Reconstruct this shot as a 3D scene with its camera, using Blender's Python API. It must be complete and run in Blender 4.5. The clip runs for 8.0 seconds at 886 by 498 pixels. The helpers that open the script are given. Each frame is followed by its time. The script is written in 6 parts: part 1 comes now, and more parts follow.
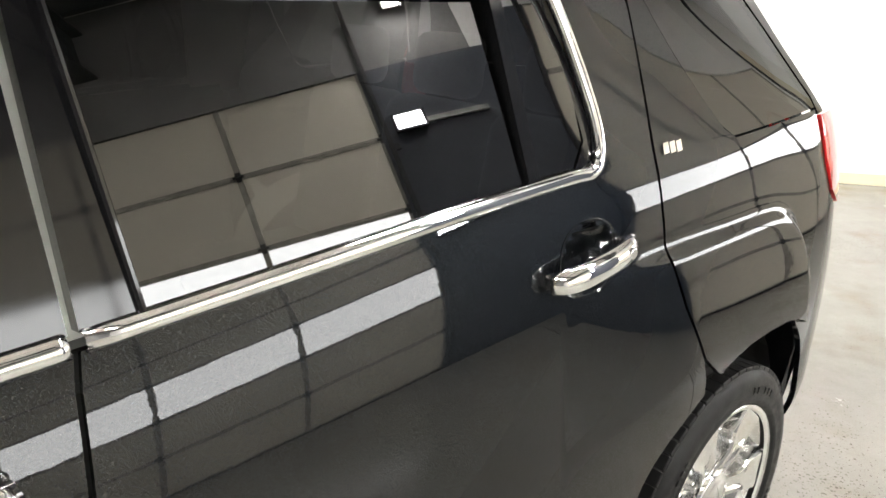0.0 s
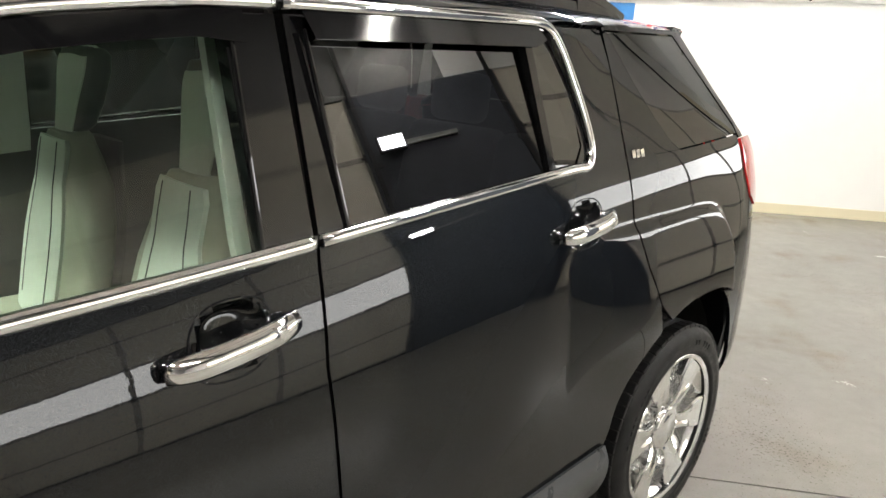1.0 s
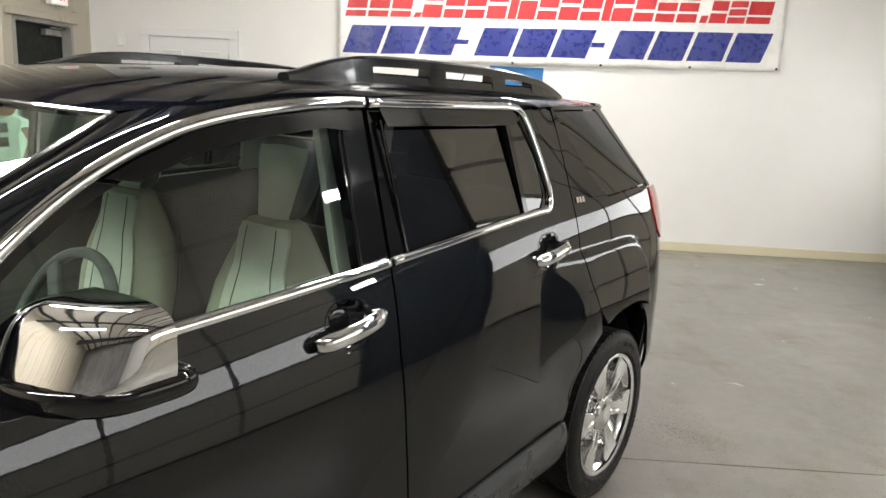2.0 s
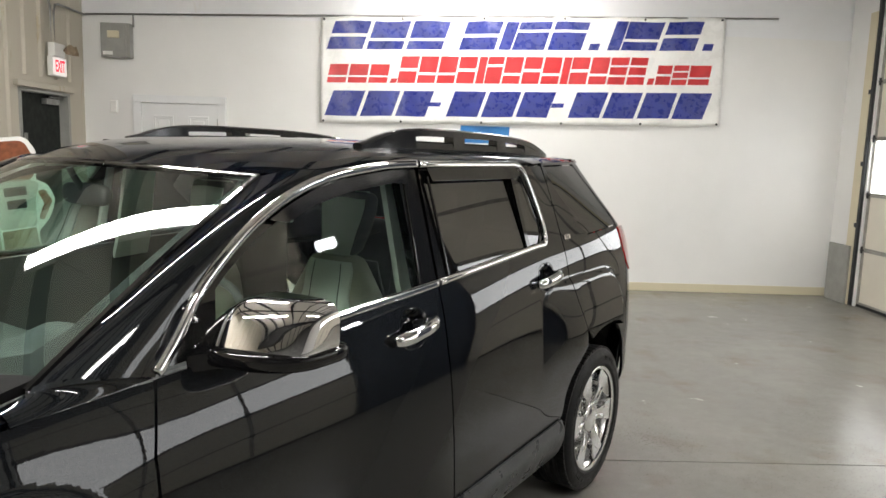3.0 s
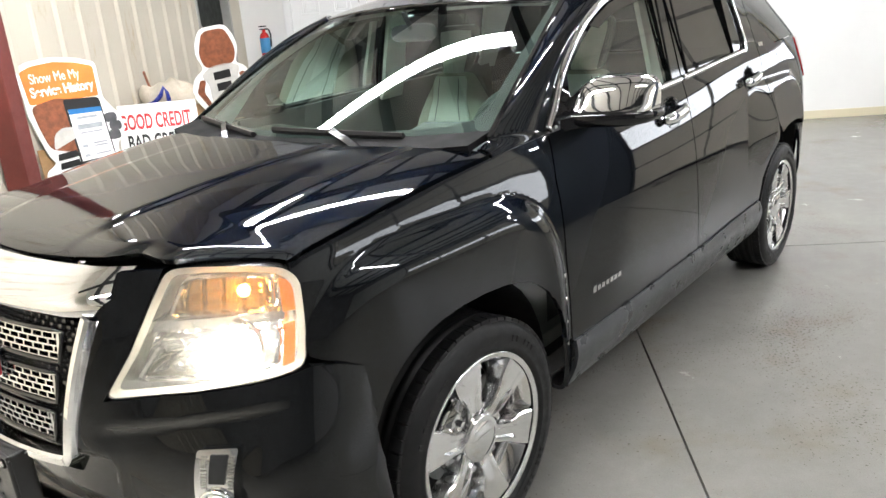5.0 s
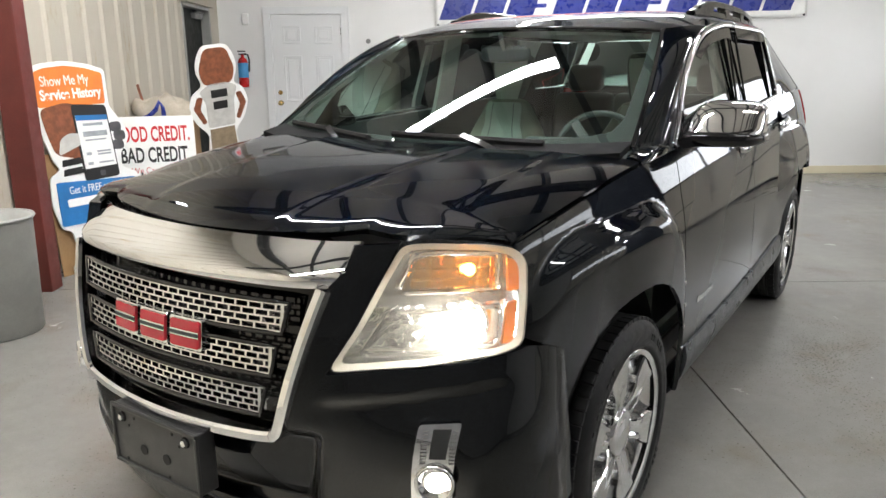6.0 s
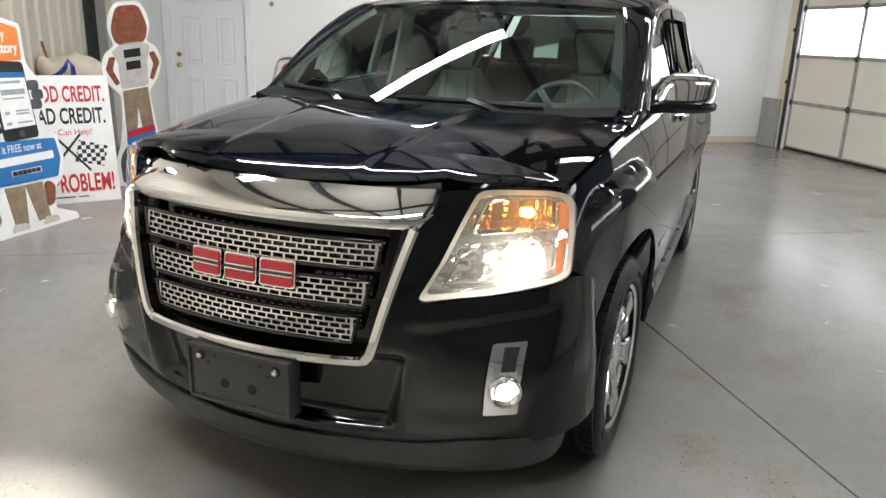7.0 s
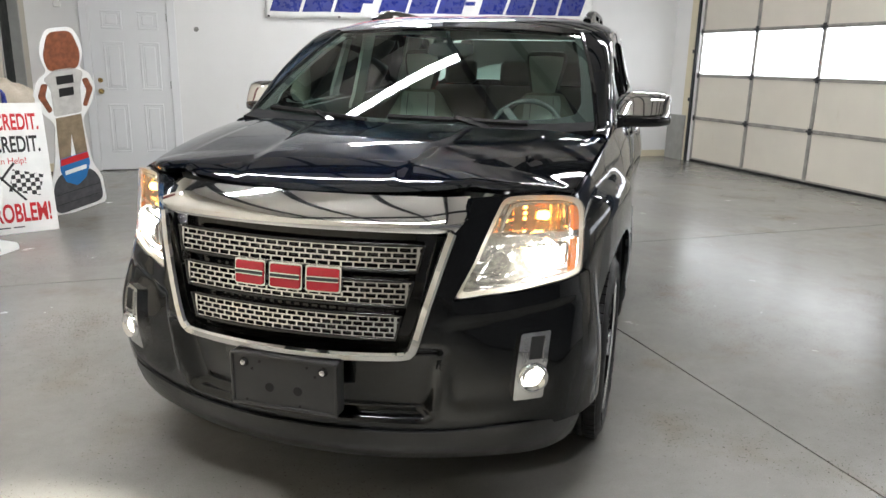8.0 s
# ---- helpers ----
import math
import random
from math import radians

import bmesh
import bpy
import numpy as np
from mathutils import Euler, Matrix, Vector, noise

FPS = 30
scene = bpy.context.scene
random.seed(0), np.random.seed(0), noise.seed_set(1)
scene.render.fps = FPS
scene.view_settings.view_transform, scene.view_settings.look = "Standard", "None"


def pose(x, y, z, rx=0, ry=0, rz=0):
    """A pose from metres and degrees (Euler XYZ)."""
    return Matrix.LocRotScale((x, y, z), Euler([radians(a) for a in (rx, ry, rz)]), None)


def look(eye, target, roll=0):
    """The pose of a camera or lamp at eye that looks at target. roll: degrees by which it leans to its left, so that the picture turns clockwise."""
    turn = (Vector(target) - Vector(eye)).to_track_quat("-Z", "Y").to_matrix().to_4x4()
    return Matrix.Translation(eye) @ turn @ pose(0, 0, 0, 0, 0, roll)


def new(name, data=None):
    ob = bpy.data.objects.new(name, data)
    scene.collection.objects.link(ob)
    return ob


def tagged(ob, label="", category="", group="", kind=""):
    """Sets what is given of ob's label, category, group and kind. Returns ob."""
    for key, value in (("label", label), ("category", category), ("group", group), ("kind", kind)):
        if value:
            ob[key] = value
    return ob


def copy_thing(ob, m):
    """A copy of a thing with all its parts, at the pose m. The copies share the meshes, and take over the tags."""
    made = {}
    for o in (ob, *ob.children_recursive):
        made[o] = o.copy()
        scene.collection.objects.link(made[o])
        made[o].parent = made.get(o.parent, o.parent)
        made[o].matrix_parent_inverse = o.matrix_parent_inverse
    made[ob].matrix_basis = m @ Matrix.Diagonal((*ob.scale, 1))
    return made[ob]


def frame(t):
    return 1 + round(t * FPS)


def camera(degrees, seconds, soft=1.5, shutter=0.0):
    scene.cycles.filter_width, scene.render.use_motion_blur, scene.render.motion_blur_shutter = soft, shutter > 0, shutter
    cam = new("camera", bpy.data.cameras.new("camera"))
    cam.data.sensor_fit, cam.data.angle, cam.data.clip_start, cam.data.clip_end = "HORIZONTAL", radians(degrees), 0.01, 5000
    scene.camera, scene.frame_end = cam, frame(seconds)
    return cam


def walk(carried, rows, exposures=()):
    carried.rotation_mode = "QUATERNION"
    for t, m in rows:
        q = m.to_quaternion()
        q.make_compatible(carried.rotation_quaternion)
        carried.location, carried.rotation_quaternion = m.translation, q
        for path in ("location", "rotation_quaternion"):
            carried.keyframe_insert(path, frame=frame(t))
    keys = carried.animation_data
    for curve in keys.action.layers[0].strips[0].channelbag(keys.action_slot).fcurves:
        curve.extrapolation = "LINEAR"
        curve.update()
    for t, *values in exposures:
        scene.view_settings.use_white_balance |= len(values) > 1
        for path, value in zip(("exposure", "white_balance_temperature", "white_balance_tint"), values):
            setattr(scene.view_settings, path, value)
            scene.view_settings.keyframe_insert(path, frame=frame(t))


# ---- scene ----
cam = camera(63.1, 8.0)
PATH = [
    (0, (1.513, -0.071, 1.524), (0.116, 1.192, 0.852), 1.2),
    (0.5, (1.678, -0.31, 1.50), (0.304, 1.014, 0.902), 2.0),
    (1, (1.767, -0.604, 1.538), (0.444, 0.785, 0.972), 2.7),
    (1.5, (1.834, -0.934, 1.591), (0.617, 0.566, 1.075), 1.6),
    (1.7, (1.865, -1.051, 1.601), (0.687, 0.492, 1.12), 2.2),
    (2.8, (2.094, -1.714, 1.627), (0.993, -0.071, 1.332), 2.8),
    (3, (2.078, -1.834, 1.626), (1.003, -0.17, 1.354), 1.9),
    (3.5, (2.099, -2.079, 1.633), (1.051, -0.398, 1.358), 1.6),
    (4, (2.162, -2.322, 1.582), (1.05, -0.707, 1.189), -3.4),
    (4.5, (2.122, -2.545, 1.564), (0.977, -0.977, 1.084), 0.6),
    (4.8, (2.042, -2.79, 1.544), (0.87, -1.249, 1.042), 0.5),
    (5, (1.98, -2.851, 1.491), (0.743, -1.397, 0.893), -4.5),
    (5.2, (1.894, -2.964, 1.454), (0.68, -1.493, 0.854), -5.0),
    (6.3, (1.378, -3.494, 1.409), (0.404, -1.81, 0.944), 0.9),
    (6.5, (1.323, -3.609, 1.41), (0.445, -1.894, 0.874), 0.1),
    (7, (1.192, -3.821, 1.411), (0.453, -2.051, 0.844), 1.7),
    (7.5, (0.998, -3.964, 1.381), (0.389, -2.137, 0.842), -0.0),
    (8, (0.941, -4.122, 1.404), (0.433, -2.254, 0.901), 1.2),
]
STOPS = [(0, 1.82, 6700, 10), (0.5, 1.36, 6850, 10), (1, 1.26, 6850, 10), (1.5, 0.93, 6800, 10), (3, 0.50, 6650, 10), (3.5, 0.33, 6600, 10), (4, 0.56, 6450, 10),
         (4.5, 1.0, 6500, 11), (5, 1.20, 6250, 11), (6.5, 0.38, 6300, 11), (7, 0.44, 6250, 11), (8, 0.45, 6200, 11)]
walk(cam, [(t, look(eye, target, roll)) for t, eye, target, roll in PATH], STOPS)

# ---- light ----
world = bpy.data.worlds.new("world")
world.use_nodes = True
scene.world = world
wn = world.node_tree
sky = wn.nodes.new("ShaderNodeTexSky")
sky.sky_type, sky.sun_disc = "NISHITA", False
sky.sun_elevation, sky.sun_rotation = radians(35), radians(120)
wn.links.new(sky.outputs[0], wn.nodes["Background"].inputs[0])
wn.nodes["Background"].inputs[1].default_value = 0.1

TURN = 34.5                       # the room's turn against the car
ROOM = pose(0, 0, 0, 0, 0, TURN)


# ---- materials ----
def material(name):
    m = bpy.data.materials.new(name)
    m.use_nodes = True
    return m, m.node_tree, m.node_tree.nodes["Principled BSDF"]


def noise_tex(nt, scale, detail=4, rough=0.55, coords="Object", stretch=None):
    co = nt.nodes.new("ShaderNodeTexCoord")
    out = co.outputs[coords]
    if stretch:
        mp = nt.nodes.new("ShaderNodeMapping")
        mp.inputs["Scale"].default_value = stretch
        nt.links.new(out, mp.inputs[0])
        out = mp.outputs[0]
    n = nt.nodes.new("ShaderNodeTexNoise")
    n.inputs["Scale"].default_value, n.inputs["Detail"].default_value, n.inputs["Roughness"].default_value = scale, detail, rough
    nt.links.new(out, n.inputs[0])
    return n.outputs[0]


def ramp(nt, src, lo, hi, c0, c1):
    r = nt.nodes.new("ShaderNodeValToRGB")
    r.color_ramp.interpolation = "EASE"
    e = r.color_ramp.elements
    e[0].position, e[1].position = lo, hi
    e[0].color, e[1].color = (*c0, 1), (*c1, 1)
    nt.links.new(src, r.inputs[0])
    return r.outputs[0]


def mixed(nt, fac, a, b, mode="MIX"):
    m = nt.nodes.new("ShaderNodeMix")
    m.data_type, m.blend_type = "RGBA", mode
    for s, v in ((m.inputs[0], fac), (m.inputs[6], a), (m.inputs[7], b)):
        if hasattr(v, "is_linked"):
            nt.links.new(v, s)
        elif isinstance(v, (int, float)):
            s.default_value = v
        else:
            s.default_value = (*v, 1)
    return m.outputs[2]


def bumped(nt, bsdf, src, strength, dist=0.002):
    b = nt.nodes.new("ShaderNodeBump")
    b.inputs["Strength"].default_value, b.inputs["Distance"].default_value = strength, dist
    nt.links.new(src, b.inputs["Height"])
    nt.links.new(b.outputs[0], bsdf.inputs["Normal"])


def surface(name, col, rough=0.5, metal=0.0, vary=0.12, scale=6.0, grain=0.0, grain_scale=150.0, spec=0.5, coat=0.0, wear=0.06):
    """A plain material with variation at two scales and a fine relief."""
    m, nt, b = material(name)
    dark = tuple(c * (1 - vary) for c in col)
    lite = tuple(min(1, c * (1 + vary)) for c in col)
    big = ramp(nt, noise_tex(nt, scale), 0.3, 0.7, dark, lite)
    fine = ramp(nt, noise_tex(nt, scale * 14, 3), 0.35, 0.65, (1 - vary / 2,) * 3, (1,) * 3)
    nt.links.new(mixed(nt, 1.0, big, fine, "MULTIPLY"), b.inputs["Base Color"])
    nt.links.new(ramp(nt, noise_tex(nt, scale * 2.3), 0.3, 0.7, (max(0, rough - wear),) * 3, (min(1, rough + wear),) * 3), b.inputs["Roughness"])
    b.inputs["Metallic"].default_value = metal
    b.inputs["Specular IOR Level"].default_value = spec
    b.inputs["Coat Weight"].default_value = coat
    b.inputs["Coat Roughness"].default_value = 0.03
    if grain:
        bumped(nt, b, noise_tex(nt, grain_scale, 3), grain)
    return m


def emitter(name, col, strength, base=(0.8, 0.8, 0.8)):
    m, nt, b = material(name)
    b.inputs["Base Color"].default_value = (*base, 1)
    b.inputs["Emission Color"].default_value = (*col, 1)
    b.inputs["Emission Strength"].default_value = strength
    return m


def glass(name, tint, ior=1.5, rough=0.0):
    m, nt, b = material(name)
    nt.nodes.remove(b)
    tr, gl, fr, mx = (nt.nodes.new("ShaderNode" + k) for k in ("BsdfTransparent", "BsdfGlossy", "Fresnel", "MixShader"))
    tr.inputs[0].default_value = (*tint, 1)
    gl.inputs["Roughness"].default_value = rough
    fr.inputs[0].default_value = ior
    nt.links.new(fr.outputs[0], mx.inputs[0])
    nt.links.new(tr.outputs[0], mx.inputs[1])
    nt.links.new(gl.outputs[0], mx.inputs[2])
    nt.links.new(mx.outputs[0], nt.nodes["Material Output"].inputs[0])
    return m


def car_paint():
    m, nt, b = material("black_metallic_paint")
    co = nt.nodes.new("ShaderNodeTexCoord")
    vo = nt.nodes.new("ShaderNodeTexVoronoi")
    vo.inputs["Scale"].default_value = 1400
    nt.links.new(co.outputs["Object"], vo.inputs[0])
    fl = ramp(nt, vo.outputs["Color"], 0.55, 1.0, (0.0062, 0.0070, 0.0080), (0.020, 0.0235, 0.028))
    nt.links.new(fl, b.inputs["Base Color"])
    b.inputs["Metallic"].default_value = 1.0
    b.inputs["Roughness"].default_value = 0.42
    b.inputs["Specular IOR Level"].default_value = 0.0
    b.inputs["Specular Tint"].default_value = (0.3, 0.34, 0.4, 1)
    b.inputs["Coat Weight"].default_value = 1.0
    b.inputs["Coat Roughness"].default_value = 0.012
    b.inputs["Coat IOR"].default_value = 1.48
    bump = nt.nodes.new("ShaderNodeBump")
    bump.inputs["Strength"].default_value, bump.inputs["Distance"].default_value = 0.05, 0.0006
    nt.links.new(noise_tex(nt, 45, 2), bump.inputs["Height"])
    nt.links.new(bump.outputs[0], b.inputs["Coat Normal"])
    return m


def concrete_floor():
    """Grey floor paint over concrete: cloudy patches with worn edges, tan stains, scuffs and specks of dirt."""
    m, nt, b = material("grey_epoxy_floor")
    a = ramp(nt, noise_tex(nt, 0.5, 2, 0.5), 0.0, 1.0, (0.190, 0.184, 0.170), (0.278, 0.270, 0.249))
    st = ramp(nt, noise_tex(nt, 2.2, 3, 0.6), 0.5, 0.95, (1, 1, 1), (0.72, 0.60, 0.40))
    fine = ramp(nt, noise_tex(nt, 190, 4, 0.7), 0.25, 0.75, (0.84, 0.84, 0.84), (1.0, 1.0, 1.0))
    mid = ramp(nt, noise_tex(nt, 9, 7, 0.75), 0.25, 0.8, (0.90, 0.90, 0.88), (1.04, 1.04, 1.04))
    worn = noise_tex(nt, 0.9, 6, 0.62)
    patch = ramp(nt, worn, 0.47, 0.55, (0.95, 0.955, 0.955), (1.0, 1.0, 1.0))
    peak = mixed(nt, 0.3, noise_tex(nt, 85, 2), noise_tex(nt, 1.1, 2))
    spots = ramp(nt, peak, 0.61, 0.65, (1, 1, 1), (0.5, 0.47, 0.43))
    scuff = ramp(nt, noise_tex(nt, 7, 3, 0.5, stretch=(1, 9, 1)), 0.72, 0.80, (1, 1, 1), (0.90, 0.89, 0.87))
    col = a
    for layer in (st, mid, fine, patch, spots, scuff):
        col = mixed(nt, 1.0, col, layer, "MULTIPLY")
    nt.links.new(col, b.inputs["Base Color"])
    gloss = mixed(nt, 0.5, ramp(nt, worn, 0.44, 0.58, (0.20,) * 3, (0.25,) * 3), ramp(nt, noise_tex(nt, 5.3, 6, 0.7), 0.25, 0.75, (0.19,) * 3, (0.31,) * 3))
    nt.links.new(gloss, b.inputs["Roughness"])
    b.inputs["Specular IOR Level"].default_value = 0.36
    bumped(nt, b, noise_tex(nt, 1.3, 1, 0.3), 0.015, 0.005)
    return m


def snowy_pane():
    """A translucent pane lit by daylight from behind, mottled."""
    m, nt, b = material("backlit_window_pane")
    c = ramp(nt, noise_tex(nt, 26, 4, 0.7), 0.3, 0.7, (0.70, 0.73, 0.76), (0.97, 0.99, 1.0))
    nt.links.new(c, b.inputs["Emission Color"])
    b.inputs["Base Color"].default_value = (0.7, 0.7, 0.7, 1)
    b.inputs["Emission Strength"].default_value = 3.3
    return m


def hazy_lens():
    """A slightly cloudy clear lens; its milky share also stands in for lamp glare."""
    m, nt, b = material("clear_lens")
    nt.nodes.remove(b)
    tr, gl, fr, mx, df, tl, m2, m3 = (nt.nodes.new("ShaderNode" + k) for k in ("BsdfTransparent", "BsdfGlossy", "Fresnel", "MixShader", "BsdfDiffuse", "BsdfTranslucent", "MixShader", "MixShader"))
    tr.inputs[0].default_value = (0.97, 0.97, 0.94, 1)
    df.inputs[0].default_value = tl.inputs[0].default_value = (0.95, 0.90, 0.76, 1)
    gl.inputs["Roughness"].default_value = 0.02
    fr.inputs[0].default_value = 1.5
    nt.links.new(df.outputs[0], m2.inputs[1])
    nt.links.new(tl.outputs[0], m2.inputs[2])
    # milky share set for the white glare round the lit lamp
    m3.inputs[0].default_value = 0.2
    nt.links.new(tr.outputs[0], m3.inputs[1])
    nt.links.new(m2.outputs[0], m3.inputs[2])
    nt.links.new(fr.outputs[0], mx.inputs[0])
    nt.links.new(m3.outputs[0], mx.inputs[1])
    nt.links.new(gl.outputs[0], mx.inputs[2])
    nt.links.new(mx.outputs[0], nt.nodes["Material Output"].inputs[0])
    return m


def white_wall(name, col, scale=0.8, stain=(0.94, 0.92, 0.87), stained=0.63):
    m, nt, b = material(name)
    a = ramp(nt, noise_tex(nt, scale, 5), 0.3, 0.7, tuple(c * 0.93 for c in col), col)
    d = ramp(nt, noise_tex(nt, 5, 7, 0.7, stretch=(1, 1, 0.3)), stained, stained + 0.12, (1, 1, 1), stain)
    nt.links.new(mixed(nt, 1.0, a, d, "MULTIPLY"), b.inputs["Base Color"])
    b.inputs["Roughness"].default_value = 0.55
    bumped(nt, b, noise_tex(nt, 120, 3), 0.15, 0.0015)
    return m


def checker_flag():
    m, nt, b = material("black_and_white_check")
    co = nt.nodes.new("ShaderNodeTexCoord")
    ck = nt.nodes.new("ShaderNodeTexChecker")
    ck.inputs["Scale"].default_value = 30
    ck.inputs[1].default_value, ck.inputs[2].default_value = (0.02, 0.02, 0.02, 1), (0.75, 0.75, 0.73, 1)
    nt.links.new(co.outputs["Object"], ck.inputs[0])
    nt.links.new(ck.outputs[0], b.inputs["Base Color"])
    b.inputs["Roughness"].default_value = 0.5
    return m


PAINT = car_paint()
CHROME = surface("chrome", (0.78, 0.78, 0.79), 0.045, 1.0, vary=0.03, wear=0.02)
WHEELCHROME = surface("wheel_chrome", (0.82, 0.82, 0.82), 0.13, 1.0, vary=0.05, wear=0.03)
SATIN = surface("satin_silver", (0.74, 0.74, 0.74), 0.2, 1.0, vary=0.05)
GLOSSBLACK = surface("gloss_black_trim", (0.004, 0.004, 0.0045), 0.06, vary=0.1, wear=0.03)
PLASTIC = surface("dark_grey_plastic", (0.024, 0.0243, 0.025), 0.42, vary=0.15, grain=0.25, grain_scale=500)
RAILBLACK = surface("gloss_black_rail", (0.008, 0.008, 0.009), 0.16, vary=0.15)
CLADDING = surface("grey_sill_cladding", (0.045, 0.048, 0.052), 0.32, vary=0.1, grain=0.15, grain_scale=500)
RUBBER = surface("black_tyre_rubber", (0.007, 0.007, 0.0075), 0.5, vary=0.2, scale=20, grain=0.3, grain_scale=300, spec=0.28)
VOID = surface("black_wheel_liner", (0.008, 0.008, 0.008), 0.85, vary=0.2)
GLASS = glass("green_tinted_glass", (0.71, 0.93, 0.80), 1.7)
SCREENGLASS = glass("green_windscreen_glass", (0.68, 0.95, 0.84), 1.8)
REARGLASS = glass("grey_rear_glass", (0.42, 0.50, 0.48), 1.7)
DARKGLASS = glass("dark_privacy_glass", (0.035, 0.038, 0.038), 1.95)
CLEAR = hazy_lens()
LEATHER = surface("light_grey_leather", (0.66, 0.68, 0.62), 0.45, vary=0.05, grain=0.35, grain_scale=260)
LEATHER2 = surface("dark_grey_leather", (0.085, 0.088, 0.086), 0.45, vary=0.1, grain=0.35, grain_scale=260)
COWLBLACK = surface("black_cowl_plastic", (0.006, 0.006, 0.0065), 0.7, vary=0.2, spec=0.08)
DASHMAT = surface("grey_dashboard_vinyl", (0.02, 0.025, 0.024), 0.5, vary=0.1, grain=0.3, grain_scale=350)
TRIMLIGHT = surface("light_interior_trim", (0.62, 0.63, 0.58), 0.6, vary=0.04)
RED = surface("red_enamel", (0.33, 0.008, 0.018), 0.2, vary=0.08, coat=0.5)
REDLENS = surface("red_lamp_lens", (0.45, 0.02, 0.02), 0.12, vary=0.1, coat=1.0)
AMBER = surface("amber_lens", (0.85, 0.22, 0.02), 0.15, vary=0.1, coat=1.0)
AMBERLIT = emitter("lit_amber_bulb", (1.0, 0.5, 0.12), 30.0, (0.9, 0.5, 0.1))
LAMPLIT = emitter("lit_projector_lamp", (1.0, 0.96, 0.86), 60.0)
FOGLIT = emitter("lit_fog_lamp", (1.0, 0.93, 0.78), 6.0)
FLOOR = concrete_floor()
WALL = white_wall("white_painted_wall", (0.80, 0.80, 0.79))
WALLUP = white_wall("upper_wall_paint", (0.80, 0.81, 0.83))
PANELWALL = white_wall("cream_metal_panelling", (0.50, 0.462, 0.382), stain=(0.86, 0.79, 0.66), stained=0.56)
BASE = white_wall("cream_base_trim", (0.66, 0.60, 0.44))
DOORWHITE = white_wall("white_door_paint", (0.78, 0.79, 0.80))
DARK = surface("dark_steel", (0.02, 0.021, 0.023), 0.5, vary=0.2)
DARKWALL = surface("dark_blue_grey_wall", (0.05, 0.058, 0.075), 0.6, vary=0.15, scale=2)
UPPERGREY = surface("upper_grey_wall", (0.2, 0.2, 0.2), 0.6, vary=0.15, scale=2)
DOORBLACK = surface("black_green_door_paint", (0.006, 0.009, 0.007), 0.6, vary=0.2, spec=0.3)
SOUTHWALL = surface("dark_grey_wall_paint", (0.2, 0.2, 0.2), 0.6, vary=0.2, scale=2)
STEEL = surface("galvanised_steel", (0.30, 0.30, 0.29), 0.42, 0.7, vary=0.2, scale=9)
GREYBOX = surface("grey_painted_box", (0.30, 0.30, 0.28), 0.45, vary=0.08)
RAILGREY = surface("grey_door_steel", (0.33, 0.315, 0.285), 0.5, 0.1, vary=0.2, scale=9)
DOORPANEL = white_wall("cream_door_panel", (0.72, 0.68, 0.59), 1.4)
CEIL = white_wall("grey_ceiling_liner", (0.84, 0.81, 0.75))
SHIRT = surface("off_white_print", (0.50, 0.49, 0.46), 0.5, vary=0.1, scale=12)
VINYL = surface("white_banner_vinyl", (0.82, 0.82, 0.80), 0.3, vary=0.05, scale=3)
BLUE = surface("navy_print", (0.018, 0.03, 0.22), 0.3, vary=0.12, scale=9)
REDPRINT = surface("red_print", (0.55, 0.02, 0.025), 0.35, vary=0.1, scale=9)
BLACKPRINT = surface("black_print", (0.012, 0.012, 0.012), 0.4, vary=0.2)
ORANGE = surface("orange_print", (0.75, 0.2, 0.03), 0.45, vary=0.1)
SKYBLUE = surface("blue_print", (0.02, 0.16, 0.42), 0.45, vary=0.1)
WHITEPRINT = surface("white_card", (0.8, 0.8, 0.78), 0.5, vary=0.05)
BROWN = surface("brown_print", (0.22, 0.07, 0.03), 0.5, vary=0.25, scale=25)
TAN = surface("tan_print", (0.25, 0.19, 0.12), 0.55, vary=0.2, scale=12)
PALEPRINT = surface("pale_grey_print", (0.34, 0.36, 0.38), 0.5, vary=0.15, scale=14)
GREYPRINT = surface("grey_print", (0.07, 0.07, 0.075), 0.5, vary=0.25, scale=14)
CREAM = surface("frosted_cream_plastic", (0.62, 0.59, 0.50), 0.35, vary=0.05)
LEATHER3 = surface("beige_side_leather", (0.36, 0.35, 0.28), 0.5, vary=0.05, grain=0.35, grain_scale=260)
CARD = surface("brown_cardboard", (0.30, 0.18, 0.08), 0.8, vary=0.15, grain=0.2)
CANVAS = surface("beige_canvas", (0.46, 0.41, 0.33), 0.85, vary=0.15, grain=0.4, grain_scale=200)
EXTRED = surface("extinguisher_red", (0.5, 0.02, 0.02), 0.25, vary=0.1)
EXTBLUE = surface("blue_label_print", (0.05, 0.25, 0.5), 0.4, vary=0.1)
EXITRED = emitter("lit_exit_letters", (1.0, 0.01, 0.06), 0.55, (0.7, 0.02, 0.05))
EXITFACE = emitter("lit_exit_face", (1.0, 0.92, 0.88), 0.35)
DAYPANE = snowy_pane()
TUBE = emitter("lit_tube", (1.0, 0.985, 0.95), 45.0)
TUBENEW = emitter("lit_new_tube", (1.0, 0.985, 0.95), 102.0)
FLOOD = emitter("lit_flood_panel", (0.92, 0.96, 1.0), 34.0)
BRASS = surface("brass", (0.55, 0.40, 0.16), 0.25, 1.0, vary=0.1)
CHECK = checker_flag()


